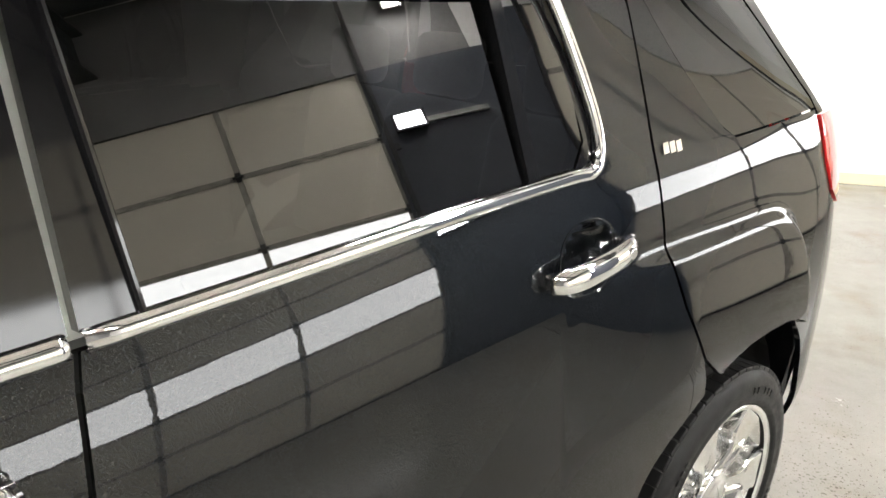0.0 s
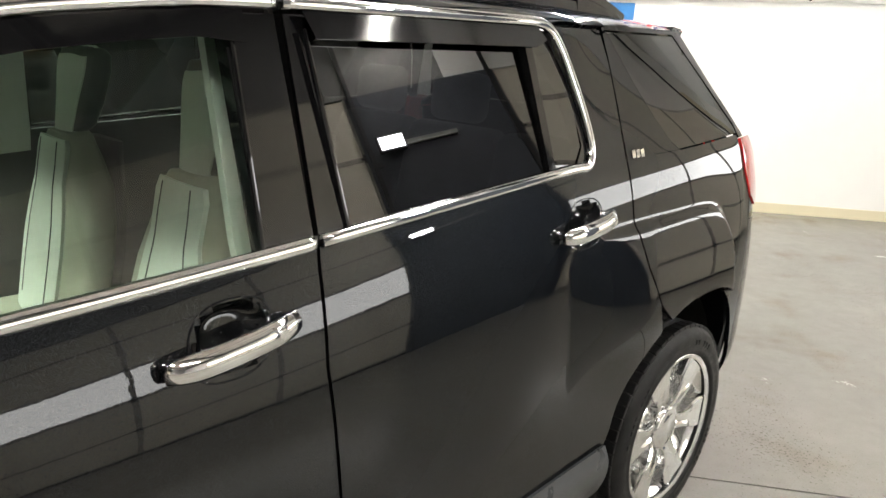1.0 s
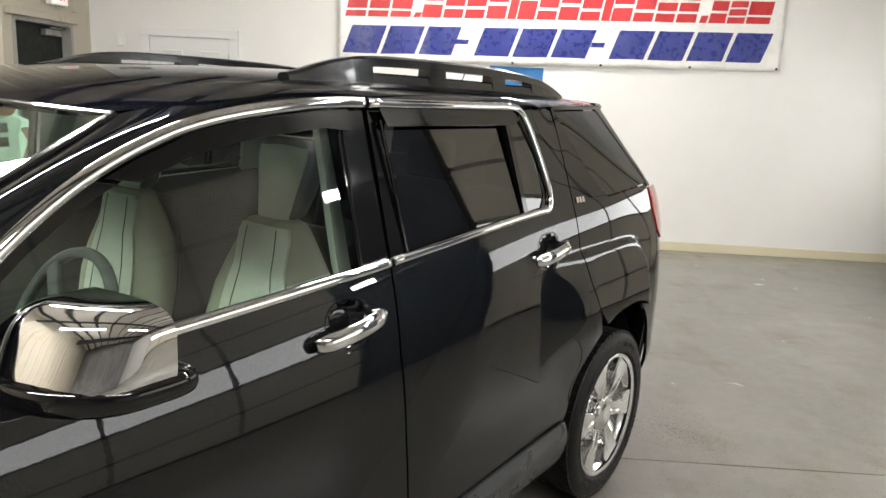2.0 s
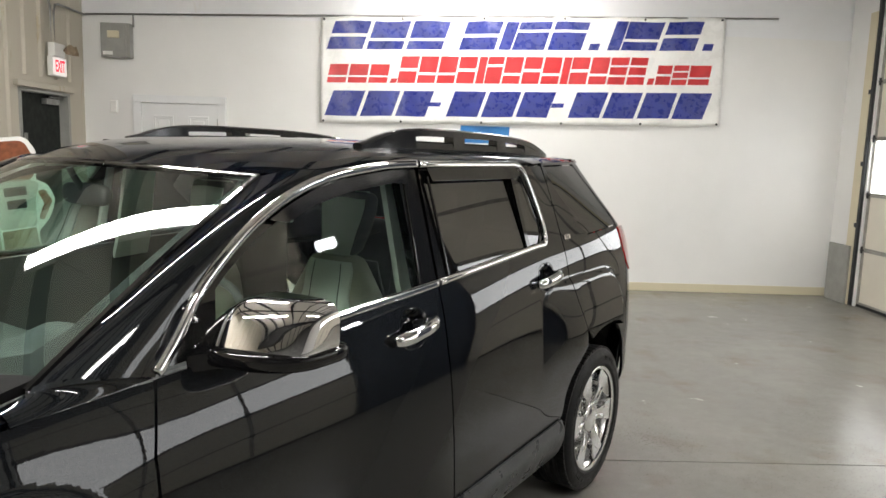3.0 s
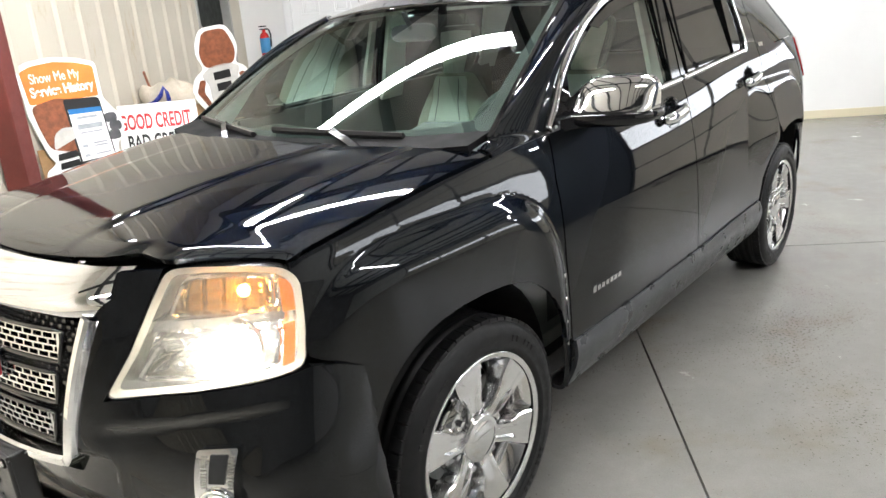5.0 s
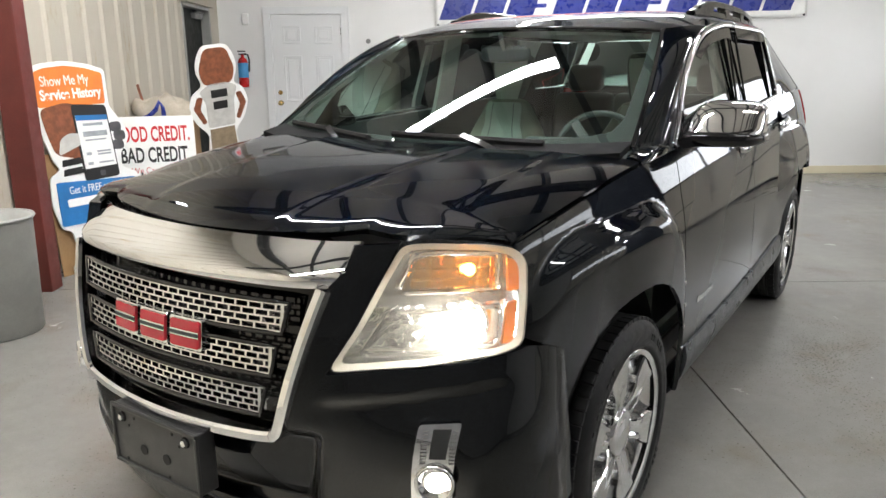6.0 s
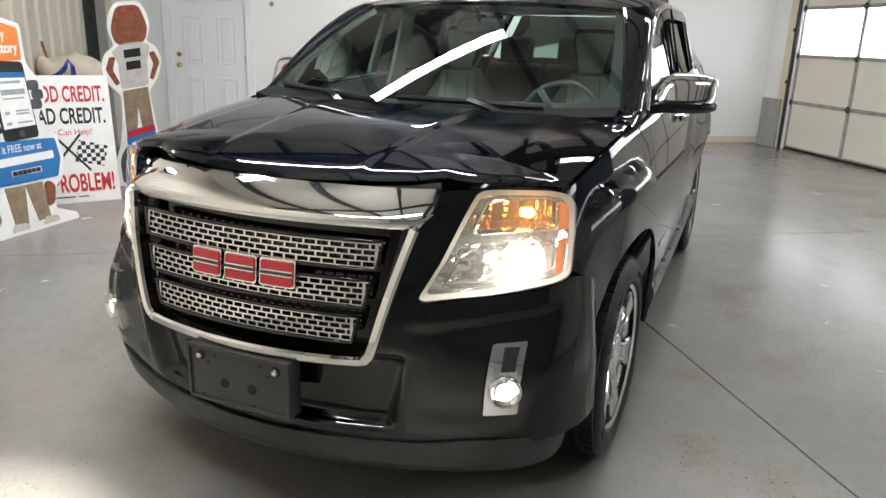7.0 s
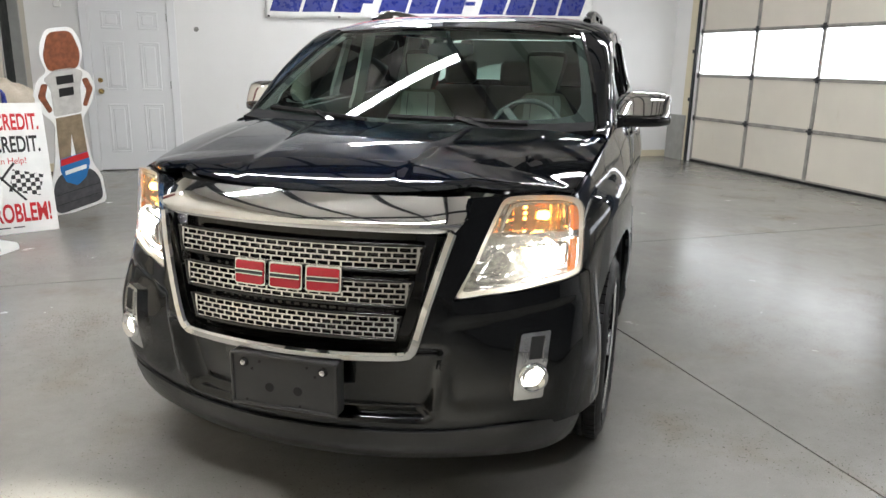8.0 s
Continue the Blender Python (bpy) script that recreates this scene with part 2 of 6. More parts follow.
# ---- mesh helpers ----
def link_mesh(name, bm, mat, parent=None, label="", smooth=False):
    me = bpy.data.meshes.new(name)
    bm.to_mesh(me)
    bm.free()
    me.materials.append(mat)
    if smooth:
        for p in me.polygons:
            p.use_smooth = True
    ob = new(name, me)
    if parent:
        ob.parent = parent
    if label:
        ob["label"] = label
    return ob


def part(name, bm, mat, parent, label="", smooth=False):
    return link_mesh(name, bm, mat, parent, label, smooth)


def thing(name, label, category, m=None, group="", kind=""):
    ob = new(name)
    ob.matrix_basis = m or Matrix()
    ob.empty_display_size = 0.1
    return tagged(ob, label, category, group, kind)


def box(x0, x1, y0, y1, z0, z1, bevel=0.0, seg=2, bm=None):
    b = bmesh.new()
    bmesh.ops.create_cube(b, size=1, matrix=Matrix.LocRotScale(((x0 + x1) / 2, (y0 + y1) / 2, (z0 + z1) / 2), None, (abs(x1 - x0), abs(y1 - y0), abs(z1 - z0))))
    if bevel:
        bmesh.ops.bevel(b, geom=b.edges[:], offset=bevel, segments=seg, profile=0.5, affect="EDGES")
    if bm is None:
        return b
    return merge(bm, b)


def merge(bm, other, m=None):
    if m:
        other.transform(m)
    me = bpy.data.meshes.new("scratch")
    other.to_mesh(me)
    other.free()
    bm.from_mesh(me)
    bpy.data.meshes.remove(me)
    return bm


def cyl(r0, r1, h, m=None, seg=24, bevel=0.0, bm=None):
    b = bmesh.new()
    bmesh.ops.create_cone(b, cap_ends=True, segments=seg, radius1=r0, radius2=r1, depth=h)
    if bevel:
        bmesh.ops.bevel(b, geom=[e for e in b.edges if len(e.link_faces) == 2 and any(len(f.verts) > 4 for f in e.link_faces)], offset=bevel, segments=2, profile=0.5, affect="EDGES")
    if m:
        b.transform(m)
    return b if bm is None else merge(bm, b)


def sweep(pts, prof, closed=False, up=Vector((0, 0, 1)), cap=True, scales=None):
    """A profile (list of (a, b) across and up) carried along points."""
    bm = bmesh.new()
    pts = [Vector(p) for p in pts]
    rings = []
    n = len(pts)
    for i, p in enumerate(pts):
        a, b = pts[(i - 1) % n if closed else max(0, i - 1)], pts[(i + 1) % n if closed else min(n - 1, i + 1)]
        t = (b - a).normalized()
        u = up(i) if callable(up) else up
        side = t.cross(u).normalized()
        vert = side.cross(t)
        k = scales[i] if scales else 1
        rings.append([bm.verts.new(p + side * (c * k) + vert * (d * k)) for c, d in prof])
    m = len(prof)
    for i in range(n if closed else n - 1):
        r, s = rings[i], rings[(i + 1) % n]
        for j in range(m):
            bm.faces.new((r[j], r[(j + 1) % m], s[(j + 1) % m], s[j]))
    if cap and not closed:
        bm.faces.new(rings[0][::-1])
        bm.faces.new(rings[-1])
    bmesh.ops.recalc_face_normals(bm, faces=bm.faces[:])
    return bm


def disc_profile(r, n=8, flat=1.0):
    return [(r * math.cos(2 * math.pi * k / n), r * flat * math.sin(2 * math.pi * k / n)) for k in range(n)]


def lathe(prof, seg=48):
    """Turn (radius, along) round the x axis."""
    bm = bmesh.new()
    rings = []
    for k in range(seg):
        a = 2 * math.pi * k / seg
        rings.append([bm.verts.new((h, r * math.cos(a), r * math.sin(a))) for r, h in prof])
    for k in range(seg):
        p, q = rings[k], rings[(k + 1) % seg]
        for j in range(len(prof) - 1):
            bm.faces.new((p[j], q[j], q[j + 1], p[j + 1]))
    bmesh.ops.remove_doubles(bm, verts=bm.verts[:], dist=1e-5)
    bmesh.ops.recalc_face_normals(bm, faces=bm.faces[:])
    return bm


def plate(poly, depth, axis="xy", bevel=0.0, at=0.0):
    """A flat polygon with a thickness. axis names the polygon's two axes."""
    bm = bmesh.new()
    i, j = "xyz".index(axis[0]), "xyz".index(axis[1])
    k = 3 - i - j

    def co(a, b, c):
        v = [0, 0, 0]
        v[i], v[j], v[k] = a, b, c
        return v
    lo = [bm.verts.new(co(a, b, at)) for a, b in poly]
    hi = [bm.verts.new(co(a, b, at + depth)) for a, b in poly]
    bm.faces.new(lo[::-1])
    bm.faces.new(hi)
    n = len(poly)
    for q in range(n):
        bm.faces.new((lo[q], lo[(q + 1) % n], hi[(q + 1) % n], hi[q]))
    bmesh.ops.recalc_face_normals(bm, faces=bm.faces[:])
    if bevel:
        bmesh.ops.bevel(bm, geom=bm.edges[:], offset=bevel, segments=2, profile=0.5, affect="EDGES")
    return bm


def rounded(pts, r, n=4):
    """A polygon with its corners rounded."""
    out = []
    m = len(pts)
    for i in range(m):
        p, a, b = Vector(pts[i]), Vector(pts[i - 1]), Vector(pts[(i + 1) % m])
        da, db = (a - p), (b - p)
        k = min(r, da.length * 0.45, db.length * 0.45)
        s, e = p + da.normalized() * k, p + db.normalized() * k
        for t in range(n + 1):
            f = t / n
            q = s * (1 - f) ** 2 + p * 2 * f * (1 - f) + e * f * f
            out.append((q.x, q.y))
    return out


def spl(x, pts):
    """A smooth curve through (x, value) points."""
    if x <= pts[0][0]:
        return pts[0][1]
    if x >= pts[-1][0]:
        return pts[-1][1]
    for i in range(len(pts) - 1):
        if x <= pts[i + 1][0]:
            break
    (x0, y0), (x1, y1) = pts[i], pts[i + 1]

    def slope(k):
        if k == 0:
            return (pts[1][1] - pts[0][1]) / (pts[1][0] - pts[0][0])
        if k == len(pts) - 1:
            return (pts[-1][1] - pts[-2][1]) / (pts[-1][0] - pts[-2][0])
        return (pts[k + 1][1] - pts[k - 1][1]) / (pts[k + 1][0] - pts[k - 1][0])
    h = x1 - x0
    t = (x - x0) / h
    return (2 * t ** 3 - 3 * t * t + 1) * y0 + (t ** 3 - 2 * t * t + t) * h * slope(i) + (3 * t * t - 2 * t ** 3) * y1 + (t ** 3 - t * t) * h * slope(i + 1)


def words(text, size, m, mat, name, parent, depth=0.001, width=None, label="", bold=0.0):
    """Raised lettering in the built-in font, centred at the pose m, as a mesh."""
    cu = bpy.data.curves.new(name, "FONT")
    cu.body, cu.size, cu.extrude, cu.align_x, cu.align_y = text, size, depth, "CENTER", "CENTER"
    cu.offset = bold * size
    tmp = bpy.data.objects.new("scratch", cu)
    me = bpy.data.meshes.new_from_object(tmp)
    bpy.data.objects.remove(tmp)
    bpy.data.curves.remove(cu)
    xs = [v.co.x for v in me.vertices]
    k = width / (max(xs) - min(xs)) if width else 1
    me.transform(m @ Matrix.Diagonal((k, 1, 1, 1)))
    me.materials.clear()
    me.materials.append(mat)
    ob = new(name, me)
    ob.parent = parent
    if label:
        ob["label"] = label
    return ob


def structure(name, bm, mat, label, category):
    ob = link_mesh(name, bm, mat)
    ob.matrix_basis = ROOM
    return tagged(ob, label, category, kind="structure")


# ---- the room: u to the east, n to the north, z up ----
U0, U1, N0, N1, H = -3.3, 5.65, -8.2, 5.95, 4.2
GDOORS = ((1.70, 5.34), (-3.46, 0.20))      # the two overhead doors in the east wall
GTOP = 3.12
DW = (4.56, 5.58, 2.1)                      # the dark doorway in the west wall
WD = (-2.63, -1.76, 2.05)                   # the white door in the north wall

JU, JN = 0.59, 0.985                          # the floor's saw-cut joints
floor = structure("floor", box(U0 - 0.3, U1 + 0.3, N0 - 0.3, N1 + 0.3, -0.2, -0.02), DARK, "polished grey painted concrete floor with dark joints", "floor")
for u0, u1 in ((U0 - 0.3, JU - 0.0045), (JU + 0.0045, U1 + 0.3)):
    for n0, n1 in ((N0 - 0.3, JN - 0.0045), (JN + 0.0045, N1 + 0.3)):
        part("slab", box(u0, u1, n0, n1, -0.021, 0), FLOOR, floor)

bm = box(U0 - 0.2, U1 + 0.2, N1, N1 + 0.2, 0, 3.05)
structure("wall_north", bm, WALL, "white painted wall with a hung banner", "wall")
structure("wall_north_upper", box(U0 - 0.2, U1 + 0.2, N1 + 0.012, N1 + 0.2, 3.05, H), WALLUP, "white painted upper wall above a seam", "wall")

# coloured darker than the white wall beside it, to dim its reflection in the car
structure("wall_east_upper", box(U1, U1 + 0.2, N0, 1.2, GTOP, H), UPPERGREY, "grey wall above the overhead doors", "wall")
bm = box(U1, U1 + 0.2, GDOORS[0][1], N1, 0, GTOP)
box(U1, U1 + 0.2, 1.2, N1, GTOP, H, bm=bm)
box(U1, U1 + 0.2, N0, GDOORS[1][0], 0, GTOP, bm=bm)
structure("wall_east", bm, WALL, "white painted wall with two overhead door openings", "wall")
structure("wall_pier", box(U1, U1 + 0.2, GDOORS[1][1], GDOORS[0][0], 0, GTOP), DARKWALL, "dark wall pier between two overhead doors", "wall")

bm = box(U0 - 0.2, U0, N0, DW[0], 0, H)
box(U0 - 0.2, U0, DW[1], N1, 0, H, bm=bm)
box(U0 - 0.2, U0, DW[0], DW[1], DW[2], H, bm=bm)
west = structure("wall_west", bm, PANELWALL, "cream ribbed metal panelled wall with a doorway", "wall")
n = N0 + 0.1
while n < N1 - 0.05:
    z0 = DW[2] + 0.13 if DW[0] - 0.12 < n < DW[1] + 0.12 else 0
    b = plate([(0, -0.05), (0, 0.05), (0.02, 0.02), (0.02, -0.02)], H - z0, "xy", 0.002)
    b.transform(Matrix.Translation((U0, n, z0)))
    part("panel_rib", b, PANELWALL, west)
    n += 0.305
structure("wall_south", box(U0 - 0.2, U1 + 0.2, N0 - 0.2, N0, 0, H), SOUTHWALL, "plain dark grey painted wall", "wall")

bm = box(U0 - 0.2, U1 + 0.2, N0 - 0.2, N1 + 0.2, H, H + 0.15)
structure("ceiling", bm, CEIL, "grey ceiling liner under dark steel beams", "ceiling")
for k, u in enumerate([-2.8 + 0.9 * i for i in range(10)]):
    structure("trim_purlin_%d" % (k + 1), box(u - 0.04, u + 0.04, N0, N1, H - 0.16, H), DARK, "dark steel purlin under the ceiling", "beam")
for k, n in enumerate((-5.6, -1.9, 1.8)):
    b = box(U0, U1, n - 0.1, n + 0.1, H - 0.18, H - 0.162)
    box(U0, U1, n - 0.008, n + 0.008, H - 0.55, H - 0.18, bm=b)
    box(U0, U1, n - 0.1, n + 0.1, H - 0.57, H - 0.55, bm=b)
    structure("trim_rafter_%d" % (k + 1), b, DARK, "dark steel roof rafter", "beam")

# base trim, the upper seam and its conduit
structure("baseboard", box(WD[1] + 0.09, U1, N1 - 0.014, N1, 0, 0.1, 0.003), BASE, "cream painted base trim along the wall", "baseboard")
structure("baseboard_2", box(U0, WD[0] - 0.09, N1 - 0.014, N1, 0, 0.1, 0.003), BASE, "cream painted base trim along the wall", "baseboard")
structure("trim_jamb", box(U1 - 0.03, U1 - 0.002, 5.42, 5.56, 0, 3.3, 0.004), BASE, "cream painted timber door jamb", "trim")


def overhead_door(stiles, label):
    d = thing("overhead_door", label, "garage door", ROOM, group="overhead doors")
    hs = 0.625
    n0, n1 = stiles[0], stiles[-1]
    u = U1 + 0.03
    for r in range(5):
        z = 0.03 + r * hs
        mat = DAYPANE if r == 2 else DOORPANEL
        for a, c in zip(stiles, stiles[1:]):
            b = box(u + 0.012, u + 0.03, a + 0.02, c - 0.02, z + 0.02, z + hs - 0.02)
            part("window_pane" if r == 2 else "door_panel", b, mat, d, "bright backlit window pane" if r == 2 else "")
        for q, zz in (("rail", z), ("rail", z + hs - 0.024)):
            part(q, box(u, u + 0.036, n0, n1, zz + 0.001, zz + 0.023, 0.002), RAILGREY, d)
    for x in stiles:
        part("stile", box(u - 0.006, u + 0.04, x - 0.024, x + 0.024, 0.03, 0.03 + 5 * hs, 0.003), RAILGREY, d)
        for r in range(1, 5):
            b = box(u - 0.022, u - 0.006, x - 0.022, x + 0.022, 0.03 + r * hs - 0.04, 0.03 + r * hs + 0.04, 0.003)
            cyl(0.012, 0.012, 0.09, Matrix.Translation((u - 0.018, x, 0.03 + r * hs)) @ pose(0, 0, 0, 90), 10, bm=b)
            part("hinge", b, DARK, d)
    part("bottom_seal", box(u - 0.004, u + 0.04, n0, n1, 0.0, 0.03), RUBBER, d)
    for x, s in ((n0 - 0.05, -1), (n1 + 0.05, 1)):
        run = [(u - 0.04, x, 0.0), (u - 0.04, x, 3.2), (u - 0.05, x, 3.42), (u - 0.10, x, 3.58), (u - 0.20, x, 3.69), (u - 0.36, x, 3.75), (u - 0.6, x, 3.77), (u - 2.6, x, 3.80)]
        part("track", sweep(run, [(-0.02, -0.02), (-0.02, 0.02), (0.02, 0.02), (0.02, -0.02)], up=Vector((0, 1, 0))), DARK, d, "dark steel roller track curving under the ceiling")
        part("track_hanger", box(u - 2.5, u - 2.46, x - 0.01, x + 0.01, 3.82, H - 0.005), DARK, d)
        for z in (0.9, 1.6, 2.4):
            part("track_bracket", box(u - 0.062, u - 0.002, x - 0.01 + s * 0.03, x + 0.05 * s + 0.01, z, z + 0.05), DARK, d)
    return d


overhead_door((1.70, 3.10, 4.22, 5.34), "cream sectional overhead door with one bright window row")
overhead_door((-3.46, -2.24, -1.02, 0.20), "closed cream sectional overhead door with bright window row")
g = thing("corner_guard", "grey sheet metal guard at the door jamb", "panel", ROOM)
part("guard_sheet", box(U1 - 0.06, U1 - 0.032, 5.45, 5.86, 0.0, 0.68, 0.004), GREYBOX, g)


# white panelled door in the north wall
def panel_door():
    d = thing("door_1", "closed white six-panel door in a white frame", "door", ROOM, kind="structure")
    a, b, top = WD
    y = N1 - 0.03
    part("door_slab", box(a, b, y, y + 0.026, 0.012, top), DOORWHITE, d)
    w = b - a
    for c in (0, 1):
        x0 = a + 0.13 + c * (w / 2 - 0.03)
        for z0, z1 in ((0.22, 0.82), (0.98, 1.56), (1.70, 1.92)):
            p = bmesh.new()
            x1 = x0 + w / 2 - 0.2
            for a0, a1, c0, c1 in ((x0, x1, z0, z0 + 0.028), (x0, x1, z1 - 0.028, z1), (x0, x0 + 0.028, z0 + 0.028, z1 - 0.028), (x1 - 0.028, x1, z0 + 0.028, z1 - 0.028)):
                box(a0, a1, y - 0.013, y, c0, c1, 0.009, bm=p)
            box(x0 + 0.05, x1 - 0.05, y - 0.016, y - 0.002, z0 + 0.05, z1 - 0.05, 0.012, bm=p)
            part("door_panel", p, DOORWHITE, d)
    for x0, x1 in ((a - 0.1, a - 0.004), (b + 0.004, b + 0.1)):
        part("door_frame", box(x0, x1, y - 0.02, N1 - 0.001, 0, top + 0.1, 0.006), DOORWHITE, d)
    part("door_frame", box(a - 0.1, b + 0.1, y - 0.022, N1 - 0.002, top + 0.006, top + 0.1, 0.006), DOORWHITE, d)
    part("threshold", box(a, b, y - 0.03, y + 0.02, 0.001, 0.012), DARK, d)
    kx = a + 0.07
    k = cyl(0.033, 0.033, 0.01, pose(kx, y - 0.006, 0.97, 90), 20)
    cyl(0.012, 0.012, 0.04, pose(kx, y - 0.03, 0.97, 90), 12, bm=k)
    s = bmesh.new()
    bmesh.ops.create_uvsphere(s, u_segments=16, v_segments=10, radius=0.03)
    merge(k, s, Matrix.Translation((kx, y - 0.058, 0.97)))
    part("door_knob", k, BRASS, d, "round brass knob", True)
    part("deadbolt", cyl(0.03, 0.027, 0.02, pose(kx, y - 0.01, 1.1, 90), 20, 0.003), BRASS, d, "brass deadbolt")
    for z in (0.25, 1.05, 1.85):
        part("hinge", cyl(0.008, 0.008, 0.09, Matrix.Translation((b + 0.002, y - 0.006, z)), 10), STEEL, d)


panel_door()


# dark doorway in the west wall
def west_doorway():
    d = thing("door_2", "dark steel door standing in a grey frame", "door", ROOM, kind="structure")
    a, b, top = DW
    part("door_slab", box(U0 - 0.13, U0 - 0.09, a + 0.045, b - 0.045, 0.01, top - 0.03), DOORBLACK, d)
    for n0, n1 in ((a, a + 0.045), (b - 0.045, b)):
        part("door_frame", box(U0 - 0.19, U0 + 0.012, n0, n1, 0, top, 0.003), GREYBOX, d)
    part("door_frame", box(U0 - 0.19, U0 + 0.012, a, b, top - 0.03, top + 0.002, 0.003), GREYBOX, d)
    part("head_flashing", box(U0 - 0.01, U0 + 0.05, a - 0.08, b + 0.04, top + 0.01, top + 0.07, 0.006), PANELWALL, d)
    c = box(U0 - 0.09, U0 - 0.03, b - 0.42, b - 0.14, top - 0.13, top - 0.07, 0.006)
    box(U0 - 0.06, U0 - 0.04, b - 0.32, b - 0.05, top - 0.06, top - 0.045, bm=c)
    part("door_closer", c, STEEL, d)
    h = box(U0 - 0.09, U0 - 0.078, a + 0.24, a + 0.30, 1.5, 1.66, 0.01)
    part("lock_plate", h, STEEL, d, "bright metal lock plate")


west_doorway()


def exit_sign():
    d = thing("exit_sign", "lit exit sign with twin emergency lamps", "exit sign", ROOM)
    u = U0 + 0.028
    part("housing", box(u, u + 0.055, 5.08, 5.38, 2.26, 2.46, 0.006), WHITEPRINT, d)
    part("face", box(u + 0.055, u + 0.059, 5.095, 5.365, 2.275, 2.445), EXITFACE, d, "glowing white face")
    words("EXIT", 0.17, pose(u + 0.061, 5.23, 2.36, 90, 0, 90), EXITRED, "lettering", d, 0.001, 0.20, "red glowing letters", 0.02)
    part("battery_box", box(u, u + 0.075, 5.10, 5.32, 2.462, 2.60, 0.008), WHITEPRINT, d)
    for k, n in enumerate((5.29, 5.40)):
        c = cyl(0.035, 0.055, 0.07, Matrix.Translation((u + 0.13, n, 2.54 - k * 0.0)) @ pose(0, 0, 0, 0, 75, -20 + 50 * k), 20, 0.005)
        cyl(0.012, 0.012, 0.06, Matrix.Translation((u + 0.085, n, 2.54)) @ pose(0, 0, 0, 0, 90), 10, bm=c)
        part("emergency_lamp", c, TAN, d, "yellowed emergency lamp head")


exit_sign()


def conduits():
    d = thing("wall_conduit", "grey electrical conduit bent down to the sign", "conduit", ROOM)
    u = U0 + 0.04
    for k, dn in enumerate((0.0, 0.07)):
        pts = [(u, 5.16 + dn, 2.6), (u, 5.16 + dn, 2.95), (u, 5.13 + dn, 3.03), (u, 5.06 + dn, 3.07), (u, 4.6, 3.09 - 0.02 * k)] if k == 0 else \
              [(u, 5.23, 2.6), (u, 5.23, 2.93), (u, 5.26, 3.0), (u, 5.32, 3.02), (u, 5.7, 3.02), (u, N1 - 0.03, 3.02)]
        part("pipe", sweep(pts, disc_profile(0.012)), STEEL, d, smooth=True)
    c = thing("wall_conduit", "thin grey conduit run along the wall seam", "conduit", ROOM)
    part("pipe", sweep([(U0 + 0.05, N1 - 0.02, 3.03), (-0.6, N1 - 0.02, 3.11), (U1 - 0.9, N1 - 0.02, 3.27)], disc_profile(0.011), up=Vector((0, 1, 0))), STEEL, c, smooth=True)
    part("pipe", sweep([(-2.71, N1 - 0.02, 2.9), (-2.71, N1 - 0.02, 3.04)], disc_profile(0.011), up=Vector((0, 1, 0))), STEEL, c, smooth=True)


conduits()


def breaker_box():
    d = thing("breaker_box", "grey metal electrical box with a pale switch plate", "electrical box", ROOM)
    part("cabinet", box(-3.05, -2.72, N1 - 0.11, N1 - 0.001, 2.55, 2.93, 0.006), GREYBOX, d)
    part("cover", box(-3.04, -2.76, N1 - 0.122, N1 - 0.11, 2.56, 2.92, 0.004), GREYBOX, d)
    part("switch_plate", box(-2.96, -2.83, N1 - 0.15, N1 - 0.122, 2.76, 2.84, 0.006), BASE, d, "pale yellow switch plate")
    part("sticker", box(-3.02, -2.91, N1 - 0.1235, N1 - 0.122, 2.575, 2.615), WHITEPRINT, d, "small white sticker")


breaker_box()
d = thing("wall_sensor", "small white plastic box on the wall", "sensor", ROOM)
part("casing", box(-2.99, -2.91, N1 - 0.05, N1 - 0.001, 1.93, 2.07, 0.01), WHITEPRINT, d)
d = thing("wall_hook", "small metal hook screwed to the wall", "hook", ROOM)
b = cyl(0.03, 0.03, 0.012, pose(-1.42, N1 - 0.007, 1.73, 90), 16)
merge(b, sweep([(-1.42, N1 - 0.01, 1.73), (-1.42, N1 - 0.06, 1.72), (-1.42, N1 - 0.08, 1.75)], disc_profile(0.009), up=Vector((1, 0, 0))))
part("hook", b, STEEL, d)
d = thing("wall_notice", "small blue notice on the wall under the banner", "notice", ROOM)
part("sheet", box(1.08, 1.66, N1 - 0.006, N1 - 0.001, 1.72, 1.92), SKYBLUE, d)


def extinguisher():
    d = thing("fire_extinguisher", "red fire extinguisher with a blue label on its hook", "extinguisher", ROOM)
    x, y = -3.0, N1 - 0.1
    b = lathe([(0, 0), (0.05, 0), (0.062, 0.012), (0.062, 0.30), (0.05, 0.345), (0.022, 0.37), (0.022, 0.40), (0, 0.40)], 24)
    b.transform(Matrix.Translation((x, y, 1.17)) @ pose(0, 0, 0, 0, -90))
    part("cylinder", b, EXTRED, d, smooth=True)
    b = lathe([(0.0635, 0.12), (0.0635, 0.30)], 24)
    b.transform(Matrix.Translation((x, y, 1.17)) @ pose(0, 0, 0, 0, -90))
    part("paper_label", b, EXTBLUE, d, "blue printed label", True)
    b = box(x - 0.05, x + 0.05, y - 0.01, y + 0.01, 1.57, 1.585, 0.003)
    box(x - 0.06, x + 0.04, y - 0.01, y + 0.01, 1.605, 1.62, 0.003, bm=b)
    part("valve_lever", b, DARK, d)
    part("hose", sweep([(x + 0.02, y, 1.58), (x + 0.07, y - 0.01, 1.57), (x + 0.085, y - 0.01, 1.5), (x + 0.075, y - 0.01, 1.36)], disc_profile(0.011), up=Vector((0, 1, 0))), DARK, d, smooth=True)
    part("bracket", box(x - 0.02, x + 0.02, y + 0.062, N1 - 0.001, 1.3, 1.5), STEEL, d)


extinguisher()


